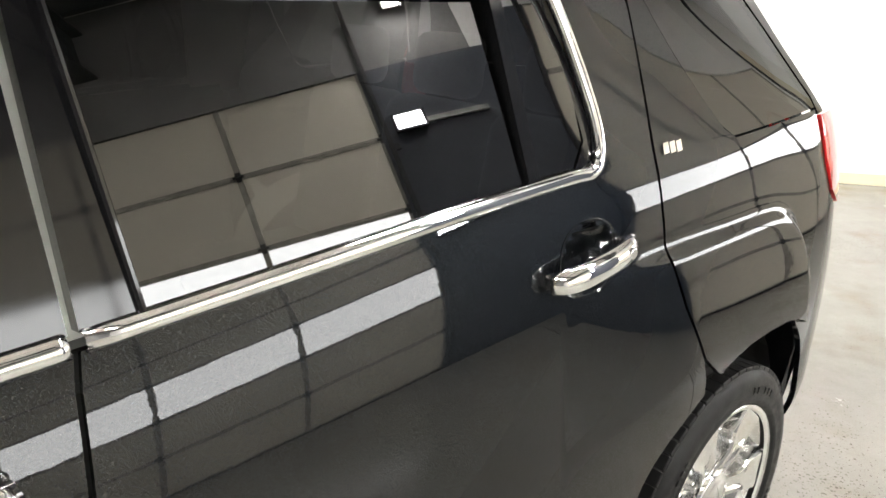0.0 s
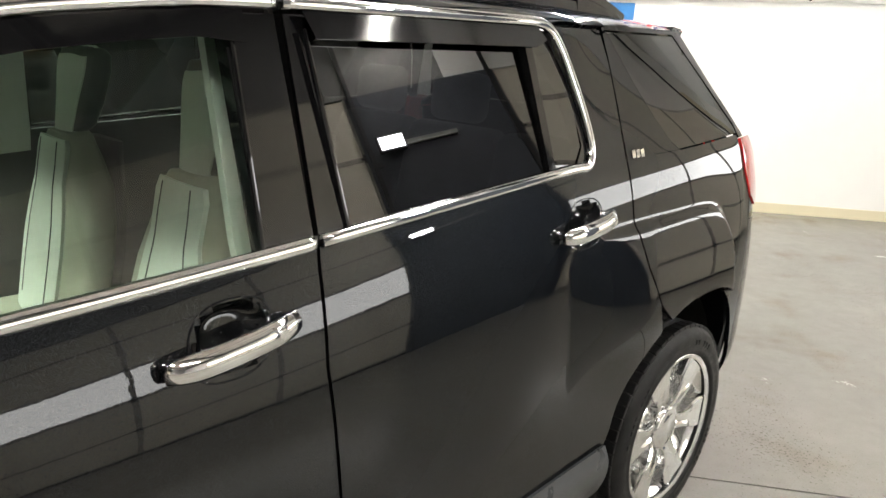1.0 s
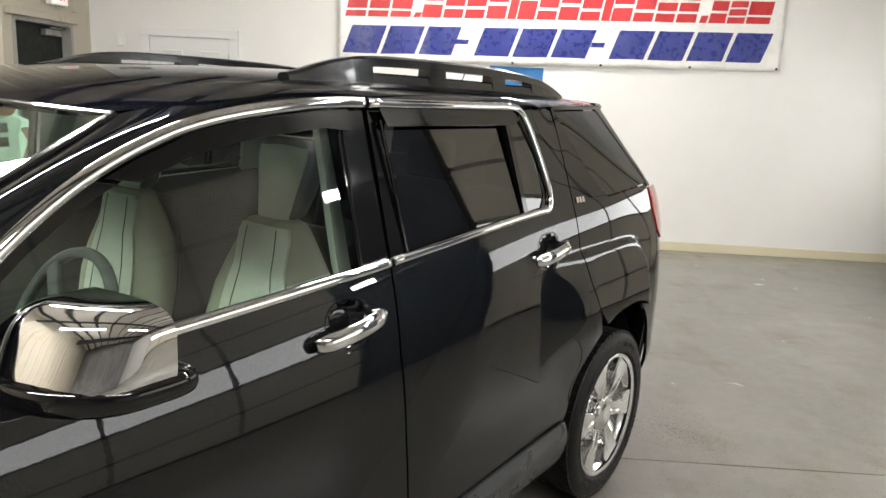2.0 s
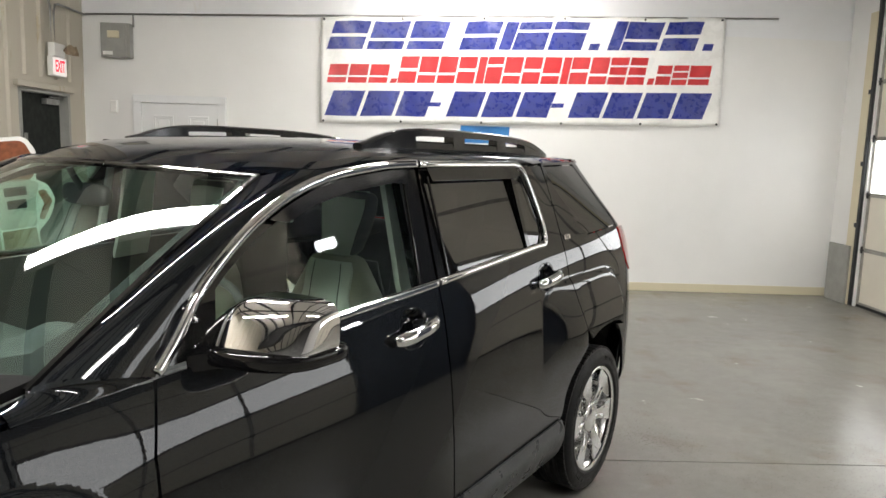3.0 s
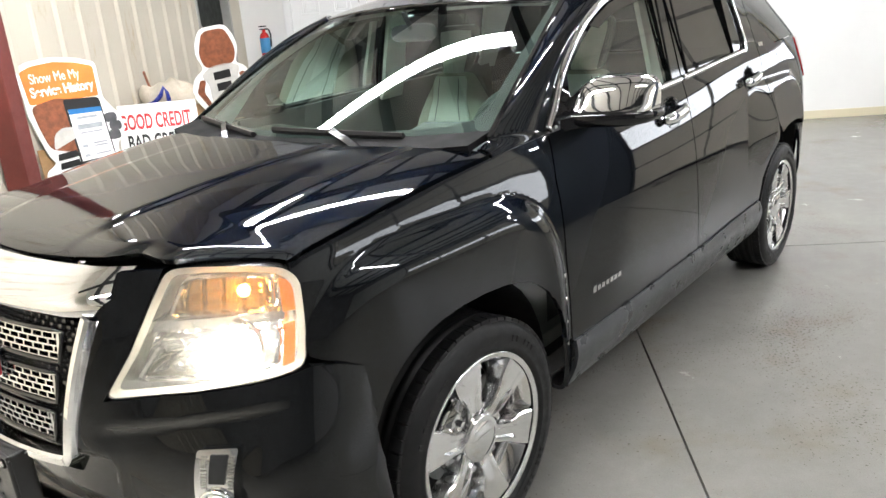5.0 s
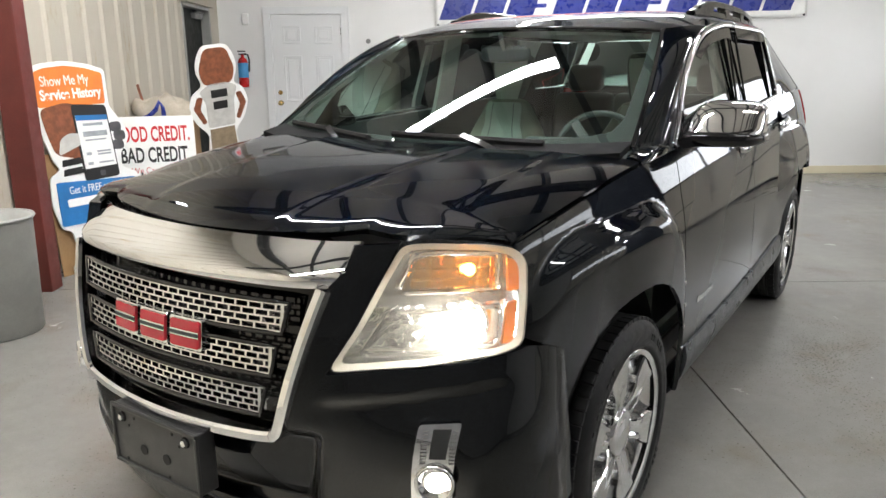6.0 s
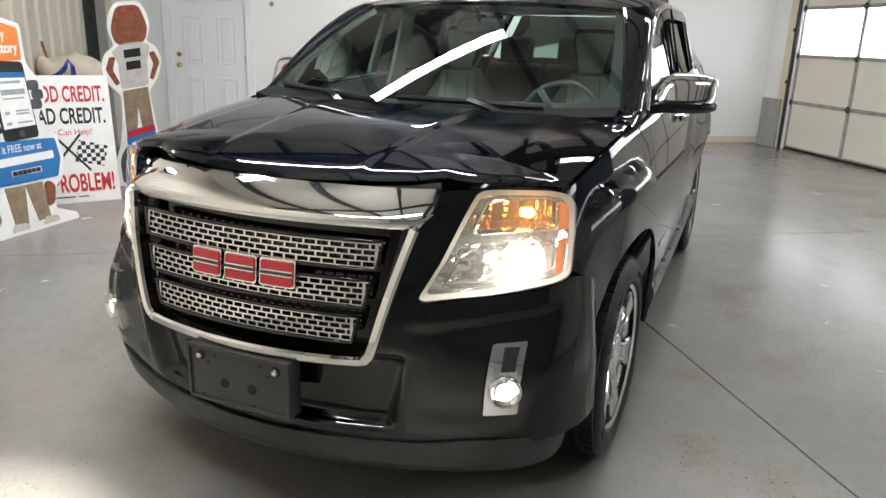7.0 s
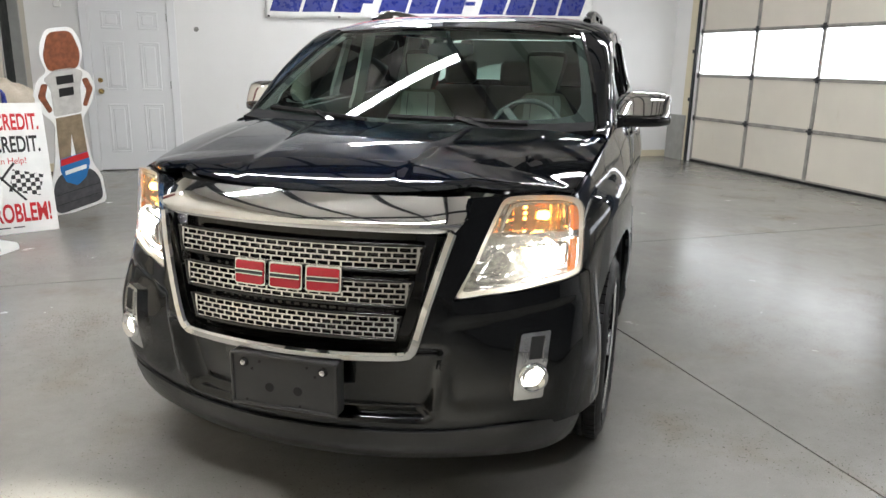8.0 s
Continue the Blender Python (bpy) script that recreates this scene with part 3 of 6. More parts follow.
# the banner: a sheet of vinyl tied at its eyelets; names and numbers stand as plain shapes
def banner():
    d = thing("wall_banner", "white vinyl banner with navy and red shapes tied to the wall", "banner", ROOM)
    a, b = -0.57, 4.12

    def at(s, t):
        """A place on the sheet: s from 0 to 1 along, t from 0 (bottom) to 1."""
        u = a + (b - a) * s + 0.03 * s * (1 - t)
        z = (1.895 + 0.11 * s) * (1 - t) + (3.095 + 0.16 * s) * t + (0.014 * math.sin(s * 18.8) ** 2 - 0.006) * (1 if t > 0.5 else -0.6) * abs(2 * t - 1) ** 3
        y = 0.03 + 0.009 * math.sin(s * 41 + t * 3) * math.sin(t * 5 + s * 13) + 0.006 * math.sin(s * 97 + 7 * t * t)
        return u, N1 - y, z
    bm = bmesh.new()
    nu, nt = 120, 24
    vs = [[bm.verts.new(at(i / nu, j / nt)) for j in range(nt + 1)] for i in range(nu + 1)]
    for i in range(nu):
        for j in range(nt):
            bm.faces.new((vs[i][j], vs[i + 1][j], vs[i + 1][j + 1], vs[i][j + 1]))
    bmesh.ops.recalc_face_normals(bm, faces=bm.faces[:])
    ob = part("sheet", bm, VINYL, d, smooth=True)
    so = ob.modifiers.new("thickness", "SOLIDIFY")
    so.thickness = 0.002

    def block(s0, s1, t0, t1, kind, mat, lean=0.022):
        """One slanted printed shape: bars and slots, no letter."""
        bm = bmesh.new()
        w, h = s1 - s0, t1 - t0

        def bar(p0, p1, q0, q1):
            k, c = 6, max(2, int((p1 - p0) * w / 0.006))
            prev = None
            for i in range(k + 1):
                q = q0 + (q1 - q0) * i / k
                row = []
                for j in range(c + 1):
                    p = p0 + (p1 - p0) * j / c
                    x, y, z = at(s0 + w * p + lean * (q - 0.5), t0 + h * q)
                    row.append(bm.verts.new((x, y - 0.004, z)))
                if prev:
                    for j in range(c):
                        bm.faces.new((prev[j], prev[j + 1], row[j + 1], row[j]))
                prev = row
        if kind == "ring":
            bar(0, 1, 0, 0.28), bar(0, 1, 0.36, 0.64), bar(0, 1, 0.72, 1)
        elif kind == "cup":
            bar(0, 1, 0, 0.44), bar(0, 1, 0.56, 1)
        elif kind == "bar":
            bar(0, 1, 0, 1)
        elif kind == "gate":
            bar(0, 1, 0, 0.3), bar(0, 1, 0.4, 1)
        elif kind == "post":
            bar(0, 1, 0, 0.62), bar(0, 1, 0.72, 1)
        part("printed_shape", bm, mat, d)

    def row(s0, s1, t0, t1, plan, mat, lean=0.022):
        total = sum(wd for _, wd in plan)
        x = s0
        for kind, wd in plan:
            w = (s1 - s0) * wd / total
            if kind:
                block(x, x + w * 0.9, t0, t1 if kind != "dot" else t0 + (t1 - t0) * 0.24, "bar" if kind == "dot" else kind, mat, lean if kind != "dot" else 0.005)
            x += w
    row(0.025, 0.975, 0.70, 0.96, [("cup", 1.05), ("gate", 1.05), ("gate", 1.05), ("", 0.35), ("cup", 1.05), ("bar", 0.36), ("post", 0.95), ("post", 1.0), ("dot", 0.3), ("", 0.3), ("bar", 0.36), ("gate", 1.05), ("cup", 1.05), ("dot", 0.3)], BLUE)
    row(0.02, 0.19, 0.385, 0.56, [("gate", 1), ("gate", 1), ("gate", 1), ("dot", 0.35)], REDPRINT, 0.008)
    row(0.195, 0.83, 0.385, 0.635, [("cup", 1), ("gate", 1), ("gate", 1), ("cup", 1), ("bar", 0.45), ("post", 0.9), ("gate", 1), ("cup", 1), ("gate", 1), ("bar", 0.45), ("cup", 1), ("gate", 1), ("ring", 1), ("ring", 1), ("dot", 0.35)], REDPRINT, 0.012)
    row(0.835, 0.975, 0.385, 0.565, [("cup", 0.9), ("ring", 0.9), ("gate", 1.3)], REDPRINT, 0.008)
    row(0.022, 0.975, 0.07, 0.31, [("bar", 1), ("bar", 1), ("bar", 0.95), ("", 0.5), ("bar", 1), ("bar", 1), ("bar", 1), ("", 0.5), ("bar", 1), ("bar", 1), ("bar", 1), ("bar", 1)], BLUE)
    block(0.268, 0.298, 0.165, 0.205, "bar", BLUE, 0.003)
    block(0.575, 0.605, 0.165, 0.205, "bar", BLUE, 0.003)
    for s in (0.008, 0.2, 0.4, 0.6, 0.8, 0.992):
        for t in (0.018, 0.982):
            x, y, z = at(s, t)
            part("eyelet", cyl(0.014, 0.014, 0.008, pose(x, y - 0.003, z, 90), 12), DARK, d)


banner()


# ---- ceiling lights ----
def strip_light(u, n, length, along, group, tube):
    d = thing("strip_light", "long white fluorescent strip light under the ceiling", "ceiling light", ROOM @ pose(u, n, H - 0.60, 0, 0, along), group=group)
    part("tray", plate([(-0.10, 0.05), (0.10, 0.05), (0.08, 0.0), (-0.08, 0.0)], length, "xz", at=-length / 2), WHITEPRINT, d)
    part("diffuser", plate([(-0.07, 0.0), (-0.055, -0.04), (0.055, -0.04), (0.07, 0.0)], length - 0.04, "xz", at=-length / 2 + 0.02), tube, d, "lit white diffuser")
    for y in (-length / 2, length / 2 - 0.02):
        part("end_cap", plate([(-0.10, 0.0), (-0.08, -0.045), (0.08, -0.045), (0.10, 0.0)], 0.02, "xz", at=y), WHITEPRINT, d)
    for y in (-length / 2 + 0.2, length / 2 - 0.2):
        part("hanger", cyl(0.006, 0.006, 0.55, pose(0, y, 0.325), 8), STEEL, d)
    return d


def flood_light(u, n, z, turn, label):
    d = thing("flood_light", label, "flood light", ROOM @ pose(u, n, z, 0, 0, turn), group="flood lights")
    part("housing", box(-0.13, 0.13, 0.02, 0.07, -0.08, 0.08, 0.01), DARK, d)
    part("lamp_face", box(-0.11, 0.11, 0.014, 0.02, -0.058, 0.058), FLOOD, d, "bright white lamp face")
    for k in range(7):
        part("fin", box(-0.12 + k * 0.039, -0.113 + k * 0.039, 0.07, 0.10, -0.075, 0.075), DARK, d)
    part("bracket", box(-0.03, 0.03, 0.07, 0.17, -0.02, 0.02), STEEL, d)


flood_light(U1 - 0.19, 0.45, 2.58, -90, "lit flood light on an arm from the wall pier")
d = thing("lamp_arm", "grey steel arm carrying a flood light", "bracket", ROOM)
part("arm", box(U1 - 0.06, U1 - 0.02, 0.40, 1.1, 2.56, 2.60), STEEL, d)
flood_light(U0 + 0.20, 0.95, 3.0, 90, "lit flood light high on the panelled wall")


# ---- the car: x to its left, y to its rear, z up; the axles at y = -1.43 and 1.43 ----
AX, AZ = 1.4285, 0.352
BELT = [(-2.1, 0.985), (-1.9, 1.03), (-1.6, 1.085), (-1.3, 1.122), (-0.95, 1.147), (0.0, 1.193), (0.885, 1.25), (1.4, 1.262), (2.0, 1.27)]
LOWER = [(-0.95, 0.84), (-0.80, 0.905), (-0.66, 0.914), (-0.48, 0.914), (-0.30, 0.903), (-0.20, 0.889), (-0.12, 0.870), (-0.05, 0.848), (0.0, 0.828), (0.06, 0.803)]
FENDER = [(-0.95, 0.84), (-0.80, 0.905), (-0.66, 0.914), (-0.48, 0.914), (-0.30, 0.903), (-0.20, 0.889), (-0.12, 0.868), (-0.09, 0.8595), (-0.06, 0.851), (-0.03, 0.842), (0.0, 0.830), (0.06, 0.803)]
PLAN_UP = [(-2.05, -0.075), (-1.95, -0.036), (-1.9, -0.025), (-1.6, -0.010), (-1.3, -0.005), (-0.95, 0.0), (0.0, 0.0), (0.9, 0.012), (1.35, 0.02), (1.7, 0.0), (1.9, -0.025), (2.03, -0.07)]
PLAN_LOW = [(-2.05, -0.14), (-1.95, -0.10), (-1.85, -0.068), (-1.7, -0.035), (-1.5, -0.014), (-1.0, 0.0), (1.0, 0.0), (1.5, 0.0), (1.8, -0.01), (1.95, -0.045), (2.05, -0.09)]
CHROMELINE = [(-0.955, 1.147), (-0.886, 1.222), (-0.81, 1.313), (-0.64, 1.437), (-0.43, 1.525), (-0.19, 1.564), (0.0, 1.577), (0.8, 1.577), (1.1, 1.582), (1.78, 1.588)]
TOPX = [(-1.0, 0.735), (0.8, 0.735), (1.1, 0.692), (1.6, 0.612), (1.78, 0.58)]


def sstep(t):
    t = max(0.0, min(1.0, t))
    return t * t * (3 - 2 * t)


def inside_depth(p, poly):
    """How deep a point lies inside a polygon, or 0."""
    x, y = p
    inside, best = False, 9.0
    for i in range(len(poly)):
        (x0, y0), (x1, y1) = poly[i - 1], poly[i]
        if (y0 > y) != (y1 > y) and x < (x1 - x0) * (y - y0) / (y1 - y0) + x0:
            inside = not inside
        dx, dy = x1 - x0, y1 - y0
        t = max(0, min(1, ((x - x0) * dx + (y - y0) * dy) / (dx * dx + dy * dy)))
        best = min(best, math.hypot(x - x0 - t * dx, y - y0 - t * dy))
    return best if inside else 0.0


def belt(y):
    return spl(y, BELT)


def bow(y):
    """The body sides are slightly bowed in plan."""
    t = y + 0.3
    if t < 0.8:
        return -t * t / 60
    d = min(0.7, t - 0.8)
    return -0.64 / 60 - 0.0267 * (d - d * d / 1.4)


def lower_x(y, z):
    v = z - belt(y)
    f = sstep((v + 0.3) / 0.3)
    g = sstep((-0.85 - y) / 0.36)
    x = spl(v, LOWER) * (1 - g) + spl(v, FENDER) * g + spl(y, PLAN_UP) * f + spl(y, PLAN_LOW) * (1 - f) + bow(y)
    a, b = abs(y + 1.495) / 0.49, abs(z - 0.36 - 0.04 * (y + 1.3)) / 0.665
    face = 0.933 + spl(y, PLAN_LOW) + bow(y)
    t = min(1.0, max(0.0, (1 - (a ** 4 + b ** 4) ** 0.25) * 0.55 / 0.075))
    x += 0.5 * (face - x + 0.004 + math.sqrt((face - x - 0.004) ** 2 + 0.00006)) * (1 - (1 - t) ** 2)
    a, b = max(0.0, y - 1.2) / 0.452, abs(z - 0.36) / (0.745 - 0.06 * (1 - min(1.0, max(0.0, (y - 0.77) / 0.13))) ** 2)
    t = min(1.0, max(0.0, (1.105 - z) / 0.27))
    rise = (0.010 + 0.040 * (1 - (1 - t) ** 1.7)) * 0.85 * (sstep((z - 0.62) / 0.2) + (1 - sstep((z - 0.62) / 0.2)) * sstep((y - 0.78) / 0.34)) * sstep((z - 0.54) / 0.30)
    ramp_in = 1 - (1 - min(1.0, max(0.0, (y - 0.765) / 0.36))) ** 1.35
    x += rise * ramp_in * sstep((1 - (a ** 7 + b ** 7) ** (1 / 7)) * 0.45 / 0.022)
    return x


def upper_x(y, z):
    zb = belt(y)
    w = (z - zb) / (1.577 - zb)
    xb = 0.828 + spl(y, PLAN_UP) + bow(y)
    return xb + (spl(y, TOPX) - xb) * (0.96 * w + 0.04 * w * w)


def side(y, z, off=0.0):
    """The car's left skin."""
    x = upper_x(y, z) if z > belt(y) else lower_x(y, z)
    return Vector((x + off, y, z))


ROOFC = [(-0.85, 1.52), (-0.7, 1.552), (-0.6, 1.574), (-0.4, 1.615), (-0.1, 1.646), (0.3, 1.655), (1.0, 1.648), (1.5, 1.626), (1.8, 1.605)]


def roof_z(x, y):
    zt = spl(y, CHROMELINE)
    xt = upper_x(y, zt)
    r = max(0.0, 1 - abs(x) / xt)
    f = sstep((y + 0.55) / 0.6)
    p, q = 2.2 + 1.8 * f, 0.9 - 0.3 * f
    return zt + (spl(y, ROOFC) - zt) * max(0.0, 1 - (1 - r) ** p) ** q


def windscreen(a, b):
    """a from -1 to 1 across, b from 0 (cowl) to 1 (header)."""
    lo = Vector((0.755 * a, -1.33 + 0.15 * a * a, 1.135 + 0.028 * a * a))
    y = -0.64 + 0.15 * a * a
    hi = Vector((0.612 * a, y, roof_z(0.612 * a, y) - 0.004))
    p = lo.lerp(hi, b)
    k = 4 * b * (1 - b)
    return p + Vector((0.012 * a * k, -0.012 * k, 0.010 * k))


def chrome_point(t):
    """Along the chrome line from its foot to the roof, t from 0 to 1."""
    y = -0.955 + 0.655 * t
    z = spl(y, CHROMELINE)
    return side(y, z)


def pillar(t, s):
    p, q = windscreen(1.0, t) + Vector((0.012, 0, 0)), chrome_point(t)
    k = 4 * s * (1 - s)
    return p.lerp(q, s) + Vector((0.020, -0.012, 0.016)) * k


HOODC = [(-2.30, 1.008), (-2.21, 1.040), (-2.12, 1.070), (-2.02, 1.094), (-1.9, 1.110), (-1.7, 1.132), (-1.4, 1.157), (-1.2, 1.166)]
BULGE = rounded([(-0.25, -2.4), (0.25, -2.4), (0.30, -1.75), (0.36, -1.15), (-0.36, -1.15), (-0.30, -1.75)], 0.07, 5)


def hood_edge(y):
    return 0.828 + spl(y, PLAN_UP) + bow(y) - 0.007


def hood_z(x, y):
    xe = hood_edge(max(y, -1.9))
    ze, zc = max(belt(y), 1.026) + 0.004, spl(y, HOODC)
    a = min(1.0, abs(x) / xe)
    d = inside_depth((x, y), BULGE)
    rolled = 0.022 * (1 - max(0.0, (a - 0.76) / 0.24) ** 2)
    bulge = 0.006 * sstep(d / 0.04) * sstep((y + 2.3) / 0.35)
    return ze + (zc - 0.022 - ze) * (1 - a ** 2.4) + rolled + bulge + 0.005 * sstep((0.60 - abs(x)) / 0.03) * sstep((y + 2.08) / 0.4)


def front(q, z, off=0.0):
    """The car's face: q runs across from the middle and on round the corner."""
    s, q = (1 if q >= 0 else -1), abs(q)
    f = sstep((z - 0.48) / 0.38)
    k = 0.40 + 0.18 * f
    g = spl(z, [(0.2, 0.10), (0.36, 0.044), (0.5, 0.014), (0.62, 0.0), (0.8, 0.012), (0.94, 0.032), (1.04, 0.05)])
    if q <= 0.72:
        mid = k + (0.34 - k) * sstep((z - 0.50) / 0.14)

        def recess(t):
            return t * t * (mid + (k - mid) * sstep((t - 0.38) / 0.20))
        x, y, ang = q, -2.36 + recess(q) + g, math.atan((recess(q + 0.004) - recess(max(0.0, q - 0.004))) / (0.008 if q > 0.004 else q + 0.004))
    else:
        a0 = math.atan(2 * k * 0.72)
        rad = 0.30
        a1 = a0 + (q - 0.72) / rad
        top = radians(100)
        e = max(0.0, a1 - top) * rad
        ang = min(a1, top)
        x = 0.72 + rad * (math.sin(ang) - math.sin(a0)) + e * math.cos(ang)
        y = -2.36 + k * 0.72 ** 2 + g + rad * (math.cos(a0) - math.cos(ang)) + e * math.sin(ang)
    n = Vector((math.sin(ang), -math.cos(ang), 0))
    p = Vector((x, y, z)) + n * off
    return Vector((s * p.x, p.y, p.z))


def rear(q, z, off=0.0):
    y = spl(z, [(0.3, 2.06), (0.45, 2.12), (0.75, 2.12), (0.9, 2.08), (1.15, 2.04), (1.3, 1.97), (1.45, 1.87), (1.6, 1.75)])
    w = spl(z, [(0.3, 0.80), (0.9, 0.84), (1.25, 0.81), (1.6, 0.58)])
    a = abs(q)
    return Vector((q * w, y - 0.19 * a ** 3 + off, z))


def sheet(poly, fn, step=0.03, lip=0.014, out=None, step2=None):
    """A skin panel: a polygon in two parameters, cut into a fine net, bent to fn(a, b), its edges turned in by lip."""
    bm = bmesh.new()
    bm.faces.new([bm.verts.new((a, b, 0)) for a, b in poly])
    for ax, st in ((0, step), (1, step2 or step)):
        vals = [p[ax] for p in poly]
        k = math.ceil(min(vals) / st + 1e-4)
        while k * st < max(vals) - 1e-4:
            co, no = [0, 0, 0], [0, 0, 0]
            co[ax], no[ax] = k * st, 1
            bmesh.ops.bisect_plane(bm, geom=bm.verts[:] + bm.edges[:] + bm.faces[:], plane_co=co, plane_no=no, dist=1e-6)
            k += 1
    for v in bm.verts:
        v.co = fn(v.co.x, v.co.y)
    bm.normal_update()
    if out is not None:
        total = Vector()
        for f in bm.faces:
            total += f.normal * f.calc_area()
        if total.dot(Vector(out)) < 0:
            bmesh.ops.reverse_faces(bm, faces=bm.faces[:])
            bm.normal_update()
    for f in bm.faces:
        f.smooth = True
    if lip:
        edges = [e for e in bm.edges if len(e.link_faces) == 1]
        top, low = {}, {}
        for e in edges:
            for v in e.verts:
                if v not in top:
                    top[v] = bm.verts.new(v.co)
                    low[v] = bm.verts.new(v.co - v.normal * lip)
        for e in edges:
            a, b = e.link_loops[0].vert, e.link_loops[0].link_loop_next.vert
            bm.faces.new((top[b], top[a], low[a], low[b]))
    return bm


def mirrored(bm):
    c = bm.copy()
    for v in c.verts:
        v.co.x = -v.co.x
    bmesh.ops.reverse_faces(c, faces=c.faces[:])
    return c


car = thing("car", "glossy black five-door sport utility vehicle with chrome trim, lamps lit", "car")


def both(name, bm, mat, parents=(None, None), label=""):
    """The same panel on the car's left and right."""
    m = mirrored(bm)
    a = part(name, bm, mat, parents[0] or car, label)
    b = part(name, m, mat, parents[1] or car, label)
    return a, b


def arch(cy, z0, z1, n=22, w=0.405, top=0.80, back=None):
    """The wheel opening's edge from its rear foot over the top to its front foot."""
    pts = []
    for i in range(n + 1):
        a = math.pi * i / n
        c, s = math.cos(a), math.sin(a)
        e = 2 / 2.5
        pts.append((cy + (back if back and c > 0 else w) * math.copysign(abs(c) ** e, c), 0.36 + (top - 0.36) * abs(s) ** e))
    return [(pts[0][0] + 0.01, z1)] + pts + [(pts[-1][0] - 0.01, z0)]


L = (1, 0, 0)
panes = []
G = 0.0035        # half a panel gap
# front fender
fa = arch(-AX, 0.50, 0.44)
fender = [(-0.99 - G, 1.0), (-1.0 - G, 0.75), (-0.985 - G, 0.47), (-0.992, 0.37), (-1.005, 0.335)] + [(-1.018, 0.335)] + fa[1:-3] + [(-1.80, 0.62), (-1.86, 0.76), (-1.93, 0.80), (-1.935, 0.995)] \
    + [(y, belt(y) - 0.004) for y in (-1.93, -1.85, -1.75, -1.6, -1.45, -1.3, -1.2, -1.1, -1.0)] + [(-0.957 - G, 1.14)]
both("front_fender", sheet(fender, side, 0.010, out=L), PAINT)
# doors, below the belt
fd = [(-0.957 + G, 1.143), (-0.99 + G, 1.0), (-1.0 + G, 0.75), (-0.985 + G, 0.475), (0.09 - G, 0.475), (0.068 - G, 0.75), (0.058 - G, 1.0), (0.075 - G, 1.16)] + [(0.082 - G, belt(0.08) - 0.004)] \
    + [(y, belt(y) - 0.004) for y in (-0.2, -0.5, -0.8)]
front_door = [None, None]
front_door[0], front_door[1] = both("front_door", sheet(fd, side, 0.011, out=L), PAINT)
ra = arch(AX, 0.50, 0.47, w=0.43, top=0.84, back=0.38)
ra_front = [p for p in ra if p[0] < 1.17][:-1][::-1]
rd = [(0.082 + G, belt(0.08) - 0.004), (0.075 + G, 1.16), (0.058 + G, 1.0), (0.068 + G, 0.75), (0.09 + G, 0.475), (0.88, 0.475)] \
    + [(0.99, 0.475)] + [p for p in ra_front if p[1] > 0.52] + [(1.143 - G, 0.865), (1.085 - G, 0.98), (1.053 - G, 1.079), (1.052 - G, 1.21), (1.056 - G, 1.30), (1.064 - G, 1.42), (1.068 - G, 1.50), (1.055 - G, 1.57),
       (0.815, 1.57), (0.845, 1.50), (0.875, 1.44), (0.905, 1.36), (0.915, 1.30), (0.905, 1.262), (0.885, 1.249)] + [(y, belt(y) - 0.004) for y in (0.84, 0.6, 0.3)]
rear_door = [None, None]
rear_door[0], rear_door[1] = both("rear_door", sheet(rd, side, 0.009, out=L), PAINT)
# quarter panel with the opening of its window left out
QW = [(1.105, 1.565), (1.20, 1.42), (1.30, 1.285), (1.335, 1.262), (1.80, 1.275), (1.79, 1.30), (1.70, 1.45), (1.615, 1.568)]
qp = [(1.068 + G, 1.578), (1.068 + G, 1.50), (1.064 + G, 1.42), (1.056 + G, 1.30), (1.052 + G, 1.21), (1.053 + G, 1.079), (1.085 + G, 0.98), (1.143 + G, 0.865)] \
    + [p for p in ra if p[0] > 1.17][::-1] + [(1.89, 0.47), (1.93, 0.60), (1.93, 0.84), (1.90, 1.02), (1.83, 1.07), (1.80, 1.15), (1.785, 1.271), (1.34, 1.258), (1.305, 1.277), (1.20, 1.412), (1.10, 1.565), (1.09, 1.578)]
both("quarter_panel", sheet(qp, side, 0.009, out=L), PAINT)
both("quarter_pillar", sheet([(1.80, 1.26), (1.845, 1.262), (1.77, 1.42), (1.70, 1.585), (1.09, 1.584), (1.09, 1.572), (1.62, 1.574), (1.71, 1.45), (1.80, 1.30)], side, 0.024, out=L), GLOSSBLACK)
panes += both("quarter_glass", sheet(QW, lambda y, z: side(y, z, -0.002), 0.03, 0.004, out=L), DARKGLASS, label="dark privacy glass")

# sills
def sill(y, b):
    prof = [(0.0, 0.30, 0.80), (0.2, 0.295, 0.862), (0.45, 0.36, 0.905), (0.75, 0.43, 0.925), (1.0, 0.478, 0.918)]
    z = spl(b, [(p[0], p[1]) for p in prof])
    return Vector((spl(b, [(p[0], p[2]) for p in prof]) + (lower_x(y, 0.482) + 0.010 - 0.918) * b * b, y, z + 0.006 * b))


both("sill", sheet([(-0.985, 0), (1.0, 0), (0.985, 1.0), (-0.975, 1.0)], sill, 0.025, out=L, step2=0.05), CLADDING, label="satin grey plastic sill cladding")
# wheel liners
for cy in (-AX, AX):
    for s in (1, -1):
        b = lathe([(0.415, 0.0), (0.425, 0.05), (0.425, 0.30), (0.2, 0.34), (0.0, 0.34)], 32)
        b.transform(Matrix.Translation((s * (0.82 if cy < 0 else 0.80), cy, 0.40)) @ Matrix.Diagonal((-s, 1, 1, 1)))
        bmesh.ops.bisect_plane(b, geom=b.verts[:] + b.edges[:] + b.faces[:], plane_co=(0, 0, 0.36), plane_no=(0, 0, 1), clear_inner=True)
        part("wheel_liner", b, VOID, car)

